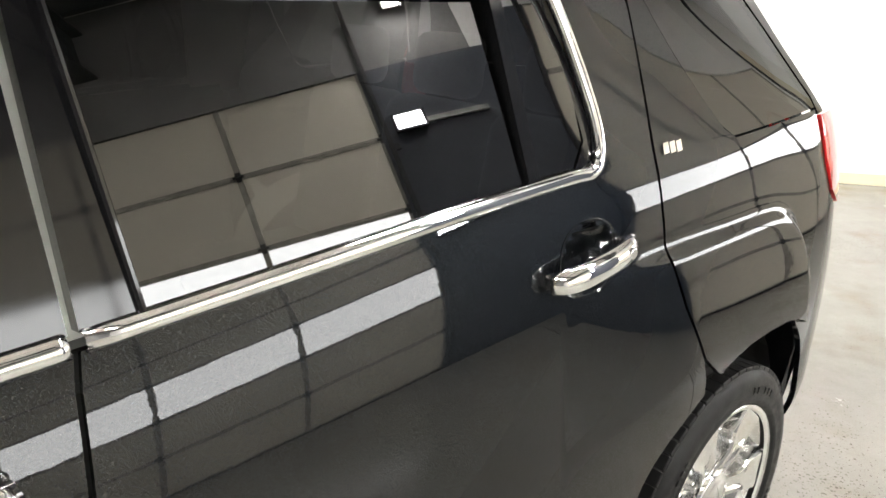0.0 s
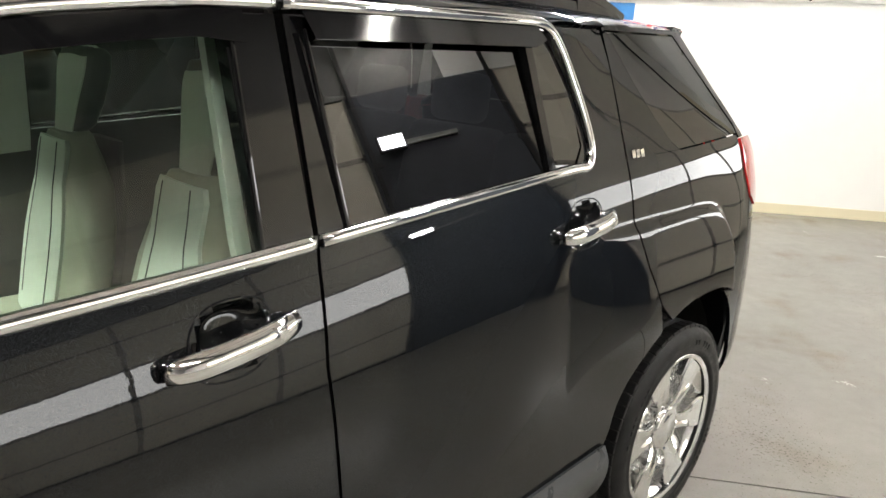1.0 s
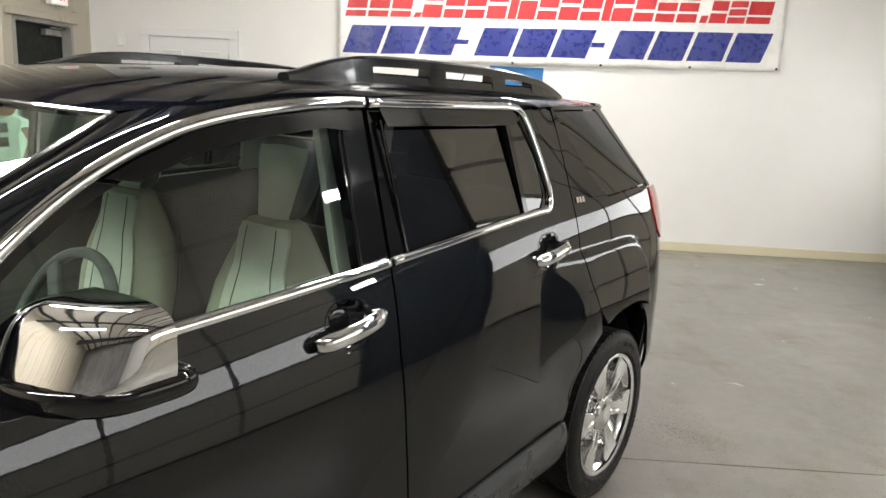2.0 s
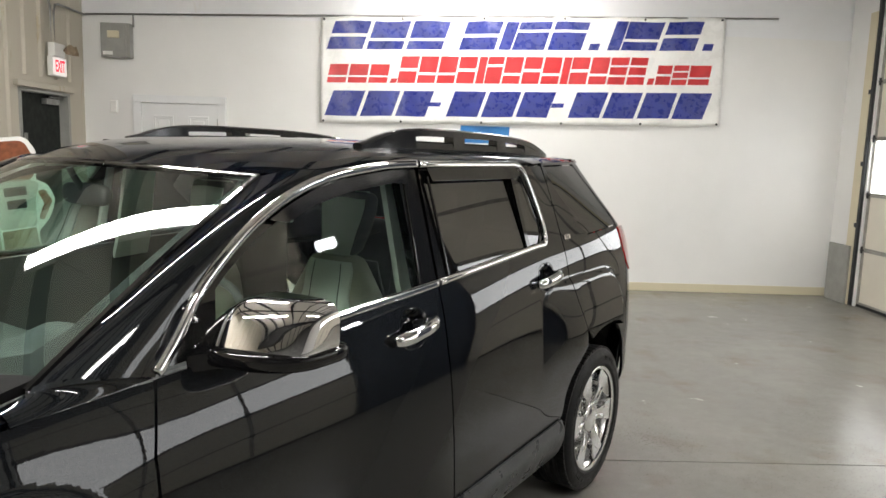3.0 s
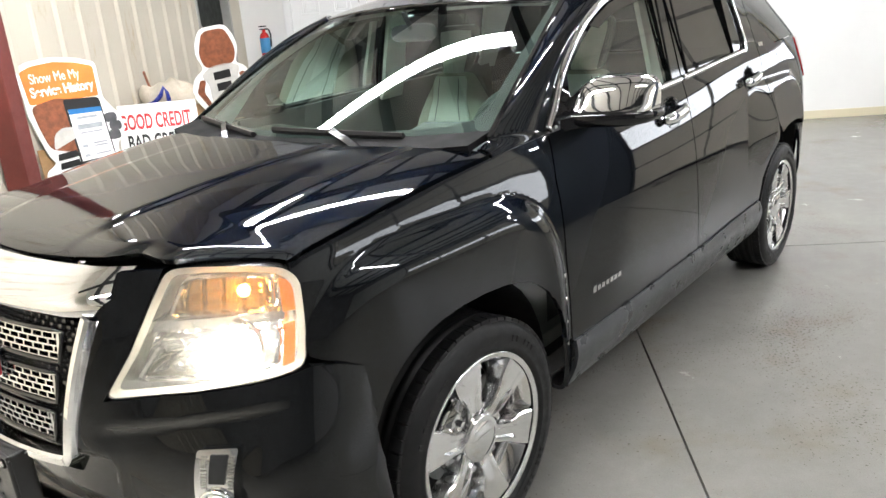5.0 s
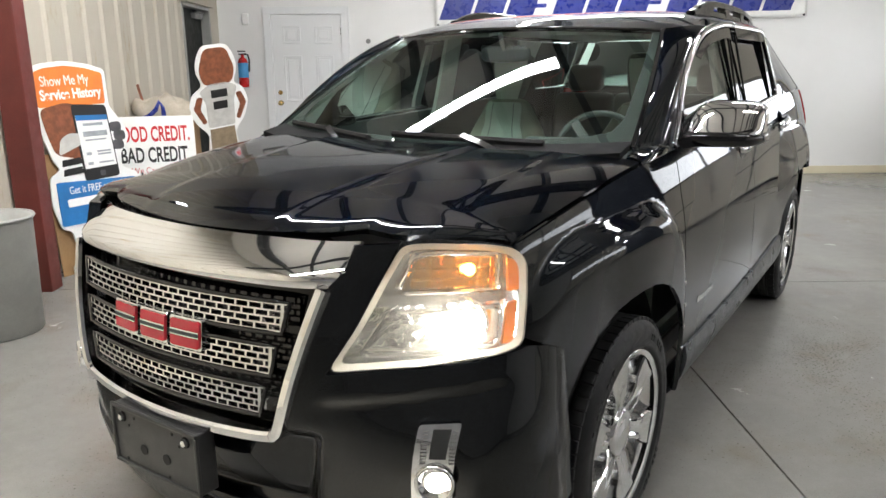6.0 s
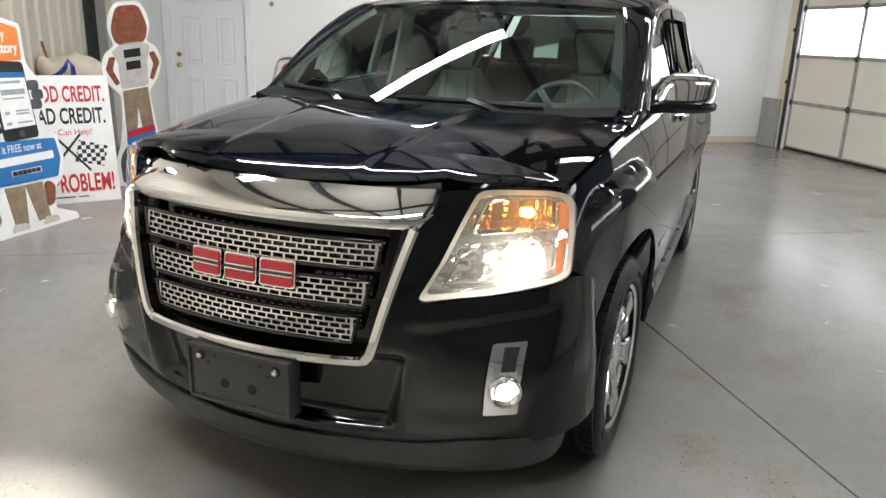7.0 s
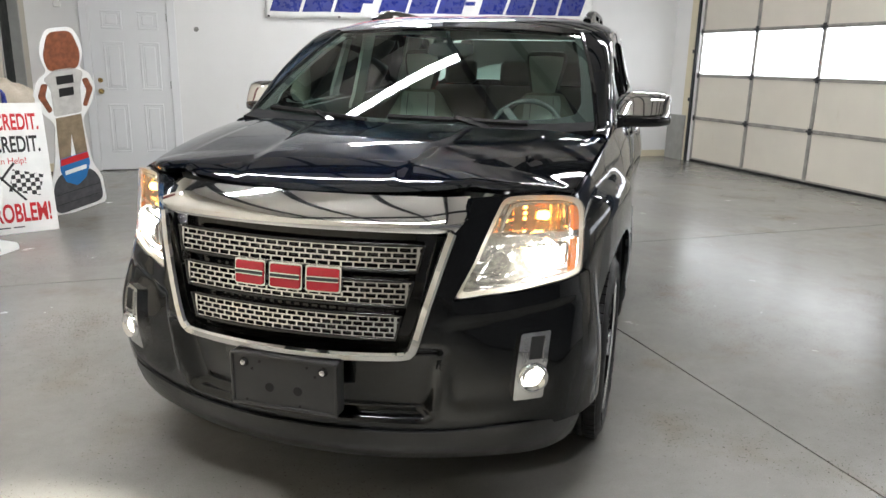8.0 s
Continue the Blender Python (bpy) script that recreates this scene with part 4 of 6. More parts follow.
# chrome line round the side windows
def strip_on_side(pts, w, h, name, mat, parent_pair, label=""):
    fine = []
    for i in range(len(pts) - 1):
        p0, p1, p2, p3 = (Vector(pts[max(0, min(len(pts) - 1, i + k))]) for k in (-1, 0, 1, 2))
        for k in range(4):
            t = k / 4
            fine.append(0.5 * (2 * p1 + (p2 - p0) * t + (2 * p0 - 5 * p1 + 4 * p2 - p3) * t * t + (3 * p1 - p0 - 3 * p2 + p3) * t ** 3))
    path = [side(y, z, 0.003) for y, z in fine + [Vector(pts[-1])]]
    bm = sweep(path, [(-w / 2, -0.006)] + [(-w / 2 * math.cos(k * math.pi / 6), h * math.sin(k * math.pi / 6)) for k in range(7)] + [(w / 2, -0.006)], up=Vector((1, 0, 0.25)))
    for f in bm.faces:
        f.smooth = len(f.verts) == 4
    return both(name, bm, mat, parent_pair, label)


top_f = [(y, spl(y, CHROMELINE) + 0.002) for y in (-0.95, -0.92, -0.886, -0.85, -0.81, -0.73, -0.64, -0.54, -0.43, -0.31, -0.19, -0.1, 0.0, 0.06)]
strip_on_side(top_f, 0.027, 0.008, "window_trim", CHROME, front_door, "bright chrome window trim")
top_r = [(0.075, 1.579), (0.3, 1.579), (0.6, 1.579), (0.74, 1.578), (0.79, 1.566), (0.825, 1.53), (0.86, 1.46), (0.893, 1.37), (0.905, 1.31), (0.897, 1.268), (0.875, 1.2515)] + [(y, belt(y) + 0.004) for y in (0.83, 0.7, 0.5, 0.3, 0.09)]
strip_on_side(top_r, 0.023, 0.007, "window_trim", CHROME, rear_door, "bright chrome window trim")
strip_on_side([(y, belt(y) + 0.004) for y in (-0.86, -0.8, -0.6, -0.4, -0.2, 0.0, 0.075)], 0.026, 0.008, "belt_trim", CHROME, front_door, "bright chrome belt trim")
# window frames, visors and glass
UPF = [(y, spl(y, CHROMELINE) - 0.006) for y in (-0.93, -0.886, -0.81, -0.73, -0.64, -0.54, -0.43, -0.31, -0.19, -0.08)]
frame_f = UPF + [(0.068, 1.571), (0.078, belt(0.078) + 0.012), (-0.022, belt(-0.022) + 0.012), (-0.025, 1.53)] + [(y, spl(y, CHROMELINE) - 0.042) for y in (-0.08, -0.19, -0.31, -0.43, -0.54, -0.64, -0.73)] + [(-0.775, 1.30), (-0.80, belt(-0.8) + 0.012), (-0.93, belt(-0.93) + 0.012)]
both("window_frame", sheet(frame_f, lambda y, z: side(y, z, -0.001 - 0.035 * max(0, z - 1.17)), 0.03, 0.03, out=L), GLOSSBLACK, front_door)
frame_r = [(0.085, 1.571), (0.74, 1.571), (0.785, 1.558), (0.852, 1.45), (0.885, 1.37), (0.896, 1.31), (0.888, 1.268), (0.86, belt(0.86) + 0.012), (0.842, belt(0.842) + 0.012), (0.872, 1.30), (0.862, 1.36), (0.838, 1.43), (0.79, 1.51), (0.755, 1.54), (0.112, 1.54), (0.148, belt(0.148) + 0.012), (0.088, belt(0.088) + 0.012)]
both("window_frame", sheet(frame_r, lambda y, z: side(y, z, -0.001 - 0.035 * max(0, z - 1.2)), 0.03, 0.03, out=L), GLOSSBLACK, rear_door)
both("window_post", sheet([(0.728, belt(0.73) + 0.012), (0.752, belt(0.75) + 0.012), (0.712, 1.542), (0.688, 1.542)], lambda y, z: side(y, z, 0.002), 0.03, 0.02, out=L), GLOSSBLACK, rear_door)
gf = [(y, spl(y, CHROMELINE) - 0.038) for y in (-0.73, -0.64, -0.54, -0.43, -0.31, -0.19, -0.08)] + [(-0.022, 1.532), (-0.018, belt(0) + 0.006), (-0.80, belt(-0.8) + 0.008), (-0.776, 1.30)]
panes += both("front_window", sheet(gf, lambda y, z: side(y, z, -0.005 - 0.052 * max(0, z - 1.17)), 0.03, 0.004, out=L), GLASS, front_door, "clear green-tinted glass")
gr = [(0.110, 1.542), (0.70, 1.542), (0.738, belt(0.73) + 0.006), (0.146, belt(0.15) + 0.006)]
panes += both("rear_window", sheet(gr, lambda y, z: side(y, z, -0.004 - 0.043 * max(0, z - 1.2)), 0.03, 0.004, out=L), DARKGLASS, rear_door, "dark privacy glass")
gq = [(0.708, 1.542), (0.756, 1.542), (0.79, 1.512), (0.84, 1.43), (0.864, 1.36), (0.874, 1.30), (0.845, belt(0.845) + 0.008), (0.746, belt(0.746) + 0.008)]
panes += both("vent_window", sheet(gq, lambda y, z: side(y, z, -0.007), 0.03, 0.004, out=L), DARKGLASS, rear_door, "dark privacy glass")
vf = [(y, spl(y, CHROMELINE) - 0.014) for y in (-0.60, -0.54, -0.43, -0.31, -0.19, -0.08, 0.0)] + [(0.0, 1.515)] + [(y, spl(y, CHROMELINE) - 0.052) for y in (-0.08, -0.19, -0.31, -0.43, -0.54)]
both("rain_visor", sheet(vf, lambda y, z: side(y, z, 0.006 + 0.05 * max(0, 1.57 - z)), 0.03, 0.003, out=L), GLOSSBLACK, front_door, "smoked black rain visor")
vr = [(0.11, 1.567), (0.74, 1.567), (0.77, 1.54), (0.73, 1.524), (0.13, 1.524)]
both("rain_visor", sheet(vr, lambda y, z: side(y, z, 0.006 + 0.05 * max(0, 1.57 - z)), 0.03, 0.003, out=L), GLOSSBLACK, rear_door, "smoked black rain visor")

for y0, y1, doors in ((-0.020, -0.022, front_door), (0.148, 0.112, rear_door)):
    edge = [side(y0 + (y1 - y0) * k / 8, belt(y0) + 0.014 + (1.538 - belt(y0) - 0.014) * k / 8, 0.0005) for k in range(9)]
    both("glass_seal", sweep(edge, disc_profile(0.005, 8), up=Vector((1, 0, 0))), GLOSSBLACK, doors)

# roof, pillars, windscreen
hdr = [(0.612 * a, -0.64 + 0.15 * a * a + 0.006) for a in [i / 12 for i in range(-12, 13)]]
edge_r = [(upper_x(y, spl(y, CHROMELINE)), y) for y in (-0.30, -0.2, -0.1, 0.0, 0.2, 0.4, 0.6, 0.8, 0.95, 1.1, 1.3, 1.5, 1.7, 1.76)]
roofp = hdr + edge_r + [(0.3, 1.79), (-0.3, 1.79)] + [(-x, y) for x, y in edge_r[::-1]]
part("roof", sheet(roofp, lambda x, y: Vector((x, y, roof_z(x, y))), 0.03, 0.02, out=(0, 0, 1)), PAINT, car)
both("windscreen_pillar", sheet([(0, 0), (1, 0), (1, 1), (0, 1)], pillar, 0.05, 0.02, out=(0.6, -0.6, 0.5), step2=0.1), PAINT)
panes.append(part("windscreen", sheet([(-1, 0), (1, 0), (1, 1), (-1, 1)], windscreen, 0.06, 0.004, out=(0, -0.6, 0.8)), SCREENGLASS, car, "clear green-tinted windscreen"))
part("windscreen_seal", sweep([windscreen(a, 1.0) for a in [i / 12 for i in range(-12, 13)]], [(-0.008, 0), (-0.004, 0.004), (0.004, 0.004), (0.008, 0)], up=Vector((0, -0.5, 0.8))), GLOSSBLACK, car)
both("windscreen_seal", sweep([windscreen(1.0, b) + Vector((0.006, 0, 0.003)) for b in [i / 10 for i in range(11)]], [(-0.009, 0), (-0.005, 0.005), (0.005, 0.005), (0.009, 0)], up=Vector((0.3, -0.6, 0.7))), GLOSSBLACK)
BORDER = [(-1, 0.0), (1, 0.0), (1, 1.0), (0.955, 1.0), (0.935, 0.22), (0.90, 0.13), (0.80, 0.10), (0.0, 0.085), (-0.80, 0.10), (-0.90, 0.13), (-0.935, 0.22), (-0.955, 1.0), (-1, 1.0)]
part("black_border", sheet(BORDER, lambda a, b: windscreen(a, b) + Vector((0, 0.004, -0.006)), 0.03, 0.001, out=(0, -0.5, 0.83), step2=0.04), VOID, car, "black printed border of the windscreen")
part("cowl", sheet([(-1, 0), (1, 0), (1, 1), (-1, 1)], lambda a, b: (windscreen(a, 0.02) + Vector((0, -0.10, -0.012))).lerp(windscreen(a, 0.05), b), 0.1, 0.02, out=(0, 0, 1), step2=0.25), COWLBLACK, car)


def cap_point(t, k):
    """The fender's top behind the hood, rolling from the windscreen's foot out to the belt line."""
    y = -1.235 + 0.277 * t
    inner = windscreen(1.0, 0.0) + Vector((0.006, -0.058 + 0.058 * t, -0.020 + 0.014 * t))
    outer = side(y, belt(y) - 0.003)
    p, q = inner + Vector((0.026, 0.02 * t, 0.006)), outer + Vector((-0.011, 0, 0.016))
    roll = inner * (1 - k) ** 3 + p * (3 * k * (1 - k) ** 2) + q * (3 * k * k * (1 - k)) + outer * k ** 3
    return roll.lerp(pillar(0.0, k) + Vector((0, -0.004, -0.001)), t * t * (3 - 2 * t))


both("fender_cap", sheet([(0, 0), (1, 0), (1, 1), (0, 1)], cap_point, 0.08, 0.012, out=(0, 0, 1)), PAINT)

# hood
HOODREAR = [(0.0, -1.41), (0.3, -1.385), (0.55, -1.335), (0.70, -1.265), (0.80, -1.235)]


def hood_front(x):
    x = abs(x)
    if x < 0.47:
        return front(x, 1.04).y + 0.100
    return spl(x, [(0.47, front(0.47, 1.04).y + 0.100), (0.575, -2.105), (0.64, -2.05), (0.70, -1.985), (0.74, -1.93)])


def hood_point(u, v):
    """u from -1 to 1 across, v from 0 at the leading edge to 1 at the cowl; the leading edge rolls down."""
    ys = -1.93 + 0.69 * v
    x = u * hood_edge(ys)
    y = hood_front(u * hood_edge(-1.93)) * (1 - v) + spl(abs(u) * hood_edge(-1.24), HOODREAR) * v
    roll = 0.010 * (1 - min(1.0, v / 0.07)) ** 2
    return Vector((x, y, hood_z(x, y) - roll))


def net(fn, nu, nv, lip=0.016, turn=False):
    """A skin over fn(i / nu, j / nv) as one even net, its edges turned in."""
    bm = bmesh.new()
    rows = [[bm.verts.new(fn(i / nu, j / nv)) for i in range(nu + 1)] for j in range(nv + 1)]
    for p, q in zip(rows, rows[1:]):
        for i in range(nu):
            f = (p[i], p[i + 1], q[i + 1], q[i])
            bm.faces.new(f[::-1] if turn else f).smooth = True
    bm.normal_update()
    edge = rows[0] + [r[-1] for r in rows[1:]] + rows[-1][-2::-1] + [r[0] for r in rows[-2:0:-1]]
    top = [bm.verts.new(v.co) for v in edge]
    low = [bm.verts.new(v.co - v.normal * lip) for v in edge]
    for k in range(len(edge)):
        n = (k + 1) % len(edge)
        f = (top[n], top[k], low[k], low[n])
        bm.faces.new(f[::-1] if turn else f)
    return bm


hood = part("hood", net(lambda a, b: hood_point(2 * a - 1, b), 128, 84), PAINT, car)

# face: chrome brow, painted bumper, lip
def brow(q, b):
    z = 0.945 + 0.086 * b
    p = front(q, z, 0.012)
    p.y += 0.095 * b ** 1.4 + 0.014 * max(0.0, 1 - b / 0.28)
    return p + Vector((0, -0.012 * math.sin(math.pi * b), 0))


part("grille_brow", sheet([(-0.455, 0), (0.455, 0), (0.485, 0.45), (0.47, 1), (-0.47, 1), (-0.485, 0.45)], brow, 0.03, 0.02, out=(0, -1, 0.4), step2=0.04), CHROME, car, "broad chrome brow over the grille")
half = [(0.0, 0.585), (0.345, 0.585), (0.365, 0.60), (0.45, 0.94), (0.49, 0.99), (0.50, 1.035), (0.573, 1.036), (0.55, 0.97), (0.51, 0.85), (0.466, 0.752), (0.62, 0.758), (0.80, 0.780), (0.86, 0.79), (0.93, 0.775), (1.01, 0.745), (1.075, 0.63), (1.10, 0.50), (1.085, 0.36), (0.75, 0.335), (0.4, 0.33), (0.0, 0.33)]
FOG = [(0.648, 0.644), (0.728, 0.648), (0.716, 0.440), (0.634, 0.436)]
bump = half[::1] + [(-q, z) for q, z in half[::-1][1:-1]]


def bumper_skin(q, z):
    """The painted bumper, with a soft hollow in its middle and a ledge under each headlamp."""
    a = abs(q)
    d = 0.05 * sstep((0.455 + 0.24 * (z - 0.5) - a) / 0.055) * sstep((0.625 - z) / 0.05) * sstep((z - 0.368) / 0.016)
    ledge = 0.695 + 0.03 * sstep((a - 0.5) / 0.3)
    d = max(d, 0.014 * sstep((ledge - z) / 0.018) * sstep((a - 0.44) / 0.04) * sstep((0.86 - a - 0.35 * (0.72 - z)) / 0.09) * sstep((z - 0.36) / 0.1))
    return front(q, z, -d)


bumper = part("front_bumper", sheet(bump, bumper_skin, 0.0125, 0.03, out=(0, -1, 0)), PAINT, car)
lip = [(-0.88, 0.0), (0.88, 0.0), (0.88, 1.0), (-0.88, 1.0)]


def lip_skin(q, b):
    top = 0.33 + 0.02 * sstep((abs(q) - 0.4) / 0.3)
    z = 0.215 + (top - 0.215) * b
    return front(q, max(z, 0.30), (0.010 + 0.014 * math.sin(math.pi * min(1, b * 0.9 + 0.1))) * sstep((0.9 - abs(q)) / 0.25) - 0.05 * (1 - b) ** 2 - 0.012 * sstep((abs(q) - 0.6) / 0.28)) * 1.0 + Vector((0, 0, min(0, z - 0.30)))


part("front_lip", sheet(lip, lip_skin, 0.05, 0.03, out=(0, -1, 0), step2=0.125), PLASTIC, bumper, "matte black lower lip")

# grille
grille = part("grille", sheet([(-0.35, 0.60), (0.35, 0.60), (0.44, 0.945), (-0.44, 0.945)], lambda q, z: front(q, z, -0.055), 0.05, 0, out=(0, -1, 0)), GLOSSBLACK, car, "gloss black grille with three bright mesh bars")
gpts = [(-0.452, 0.945), (-0.44, 0.90), (-0.40, 0.745), (-0.372, 0.635), (-0.355, 0.605), (-0.325, 0.594), (-0.16, 0.589), (0, 0.588), (0.16, 0.589), (0.325, 0.594), (0.355, 0.605), (0.372, 0.635), (0.40, 0.745), (0.44, 0.90), (0.452, 0.945)]
fine = []
for i in range(len(gpts) - 1):
    p0, p1, p2, p3 = (Vector(gpts[max(0, min(len(gpts) - 1, i + k))]) for k in (-1, 0, 1, 2))
    fine += [0.5 * (2 * p1 + (p2 - p0) * t + (2 * p0 - 5 * p1 + 4 * p2 - p3) * t * t + (3 * p1 - p0 - 3 * p2 + p3) * t ** 3) for t in (0, 0.2, 0.4, 0.6, 0.8)]
bm = sweep([front(q, z, 0.008) for q, z in fine + [Vector(gpts[-1])]], [(-0.014, -0.03), (-0.014, 0.003), (-0.008, 0.010), (0.008, 0.010), (0.014, 0.003), (0.014, -0.03)], up=Vector((0, -1, 0)))
part("grille_surround", bm, CHROME, grille, "chrome grille surround")


def mesh_bar(z0, z1, w0, w1):
    bm = bmesh.new()

    def bar(q0, q1, a, b, off=0.0):
        k = max(1, int(abs(q1 - q0) / 0.05))
        for i in range(k):
            u, v = q0 + (q1 - q0) * i / k, q0 + (q1 - q0) * (i + 1) / k
            c = [front(u, a, off), front(v, a, off), front(v, b, off), front(u, b, off)]
            d = [p + Vector((0, 0.016, 0)) for p in c]
            vs = [bm.verts.new(p) for p in c + d]
            bm.faces.new(vs[:4])
            bm.faces.new((vs[1], vs[0], vs[4], vs[5]))
            bm.faces.new((vs[3], vs[2], vs[6], vs[7]))
            if i == 0:
                bm.faces.new((vs[0], vs[3], vs[7], vs[4]))
            if i == k - 1:
                bm.faces.new((vs[2], vs[1], vs[5], vs[6]))
    rows = 4
    h = (z1 - z0) / rows

    def w(z):
        return w0 + (w1 - w0) * (z - z0) / (z1 - z0)
    for r in range(rows + 1):
        z = z0 + r * h
        bar(-w(z), w(z), z - 0.0019, z + 0.0019, -0.004)
    for s in (-1, 1):
        bar(s * w0 - 0.004, s * w0 + 0.004, z0, z1, -0.002)
    n = 21
    for r in range(rows):
        z = z0 + r * h
        for i in range(n + 1):
            q = (i + (0.5 if r % 2 else 0)) / n * 2 - 1
            if abs(q) < 0.99:
                bar(q * w0 - 0.0026, q * w0 + 0.0026, z + 0.0020, z + h - 0.0020, -0.0045)
    bmesh.ops.recalc_face_normals(bm, faces=bm.faces[:])
    return bm


for z0, z1, w0, w1 in ((0.845, 0.905, 0.372, 0.388), (0.745, 0.805, 0.346, 0.362), (0.648, 0.708, 0.318, 0.335)):
    part("mesh_bar", mesh_bar(z0, z1, w0, w1), CHROME, grille, "bright chrome mesh bar")
    part("bar_frame", sweep([front(q * w0, z0 - 0.006, -0.004) for q in [i / 10 for i in range(-10, 11)]] + [front(q * w1, z1 + 0.006, -0.004) for q in [i / 10 for i in range(10, -11, -1)]], disc_profile(0.006, 6), closed=True, up=Vector((0, -1, 0))), GLOSSBLACK, grille, smooth=True)
# the maker's badge as plain red blocks with bright rims
badge = part("badge", sheet([(-0.165, 0.788), (0.165, 0.788), (0.165, 0.815), (-0.165, 0.815)], lambda q, z: front(q, z, -0.002), 0.04, 0.012, out=(0, -1, 0)), DARK, car, "three red blocks with chrome rims")
for q0, q1 in ((-0.162, -0.062), (-0.05, 0.052), (0.062, 0.166)):
    for off, e, mat in ((0.010, 0.0, CHROME), (0.014, 0.005, RED)):
        part("badge_block", sheet(rounded([(q0 + e, 0.772 + e), (q1 - e, 0.772 + e), (q1 - e, 0.847 - e), (q0 + e, 0.847 - e)], 0.008), lambda q, z, o=off: front(q, z, o), 0.03, 0.012, out=(0, -1, 0)), mat, badge)
    for off, e, mat in ((0.0155, 0.0, CHROME), (0.017, 0.0035, DARK)):
        part("badge_slot", sheet([(q0 + 0.006, 0.803 + e), (q1 - 0.006, 0.803 + e), (q1 - 0.006, 0.818 - e), (q0 + 0.006, 0.818 - e)], lambda q, z, o=off: front(q, z, o), 0.03, 0.002, out=(0, -1, 0)), mat, badge)

# headlamps
HL = [(0.470, 0.757), (0.62, 0.762), (0.80, 0.784), (0.845, 0.795), (0.842, 0.90), (0.832, 0.985), (0.80, 1.016), (0.74, 1.028), (0.62, 1.035), (0.577, 1.031), (0.553, 0.968), (0.513, 0.85)]

HL = rounded(HL, 0.022, 3)


def lamp_beam(name, start, way, watts, degrees):
    """The light that a lit car lamp throws ahead."""
    beam = bpy.data.lights.new(name, "SPOT")
    beam.energy, beam.color, beam.shadow_soft_size = watts, (1.0, 0.93, 0.80), 0.012
    beam.spot_size, beam.spot_blend = radians(degrees), 1.0
    new(name, beam).matrix_world = look(start, start + way)


def headlamp(sgn):
    def fn(off):
        return lambda q, z: front(q * sgn, z, off)
    o = (sgn * 0.4, -1, 0)
    hl = part("headlamp", sheet(HL, fn(-0.085), 0.03, 0, out=o), SATIN, car, "lit headlamp with an amber corner")

    def ring(poly, off0, off1, mat, name, label=""):
        bm = bmesh.new()
        n = len(poly)
        a = [bm.verts.new(front(q * sgn, z, off0)) for q, z in poly]
        b = [bm.verts.new(front(q * sgn, z, off1)) for q, z in poly]
        for i in range(n):
            bm.faces.new((a[i], a[(i + 1) % n], b[(i + 1) % n], b[i]))
        return part(name, bm, mat, hl, label)
    ring(HL, -0.085, -0.006, SATIN, "bucket_wall")
    inner = [(q + (0.665 - q) * 0.09, z + (0.89 - z) * 0.10) for q, z in HL]
    bm = bmesh.new()
    n = len(HL)
    a = [bm.verts.new(front(q * sgn, z, -0.006)) for q, z in HL]
    b = [bm.verts.new(front(q * sgn, z, -0.012)) for q, z in inner]
    for i in range(n):
        bm.faces.new((a[i], a[(i + 1) % n], b[(i + 1) % n], b[i]))
    part("bezel", bm, CREAM, hl, "pale frosted bezel")
    part("divider", sheet([(0.535, 0.888), (0.80, 0.896), (0.80, 0.918), (0.545, 0.912)], fn(-0.03), 0.03, 0.04, out=o), CHROME, hl)
    # amber lamp above, with a ribbed reflector
    part("turn_reflector", sheet([(0.57, 0.925), (0.775, 0.928), (0.765, 1.005), (0.60, 1.01)], lambda q, z: front(q * sgn, z, -0.05 + 0.012 * abs((q * 28) % 1 - 0.5) + 0.006 * abs((z * 40) % 1 - 0.5)), 0.006, 0, out=o, step2=0.008), CHROME, hl)
    s = bmesh.new()
    bmesh.ops.create_uvsphere(s, u_segments=14, v_segments=10, radius=0.014)
    s.transform(Matrix.Translation(front(0.705 * sgn, 0.966, -0.04)))
    part("turn_bulb", s, AMBERLIT, hl, "glowing amber bulb", True)
    part("amber_cover", sheet([(0.585, 0.93), (0.765, 0.933), (0.755, 1.0), (0.61, 1.005)], fn(-0.022), 0.03, 0.003, out=o), glass("amber_cover_glass", (1.0, 0.74, 0.42), 1.3), hl, "clear amber cover")
    part("side_marker", sheet([(0.795, 0.80), (0.822, 0.803), (0.822, 0.895), (0.795, 0.89)], fn(-0.012), 0.03, 0.01, out=o), AMBER, hl, "amber side marker")
    part("side_marker", sheet([(0.795, 0.92), (0.825, 0.92), (0.816, 0.985), (0.785, 0.995)], fn(-0.012), 0.03, 0.01, out=o), AMBER, hl, "amber side marker")
    # projector and its cups
    c = front(0.705 * sgn, 0.848, -0.045)
    aim = Matrix.Translation(c) @ pose(0, 0, 0, 0, 0, sgn * 12) @ pose(0, 0, 0, 0, 0, -90)
    b = lathe([(0.034, -0.02), (0.060, 0.0), (0.062, 0.012), (0.056, 0.016), (0.050, 0.010), (0.045, 0.0)], 32)
    b.transform(aim)
    part("projector_ring", b, CHROME, hl, "chrome projector ring", True)
    b = lathe([(0.0, 0.026), (0.018, 0.022), (0.031, 0.010), (0.037, -0.004)], 32)
    b.transform(aim)
    part("projector_lens", b, LAMPLIT, hl, "glowing projector lens", True)
    lamp_beam("head_beam", c + Vector((sgn * 0.007, -0.032, 0)), Vector((0, -1, -0.1)), 3.0, 165)
    c2 = front(0.585 * sgn, 0.835, -0.055)
    b = lathe([(0.0, -0.02), (0.012, -0.02), (0.03, 0.005), (0.045, 0.02), (0.048, 0.02)], 24)
    b.transform(Matrix.Translation(c2) @ pose(0, 0, 0, 0, 0, -90))
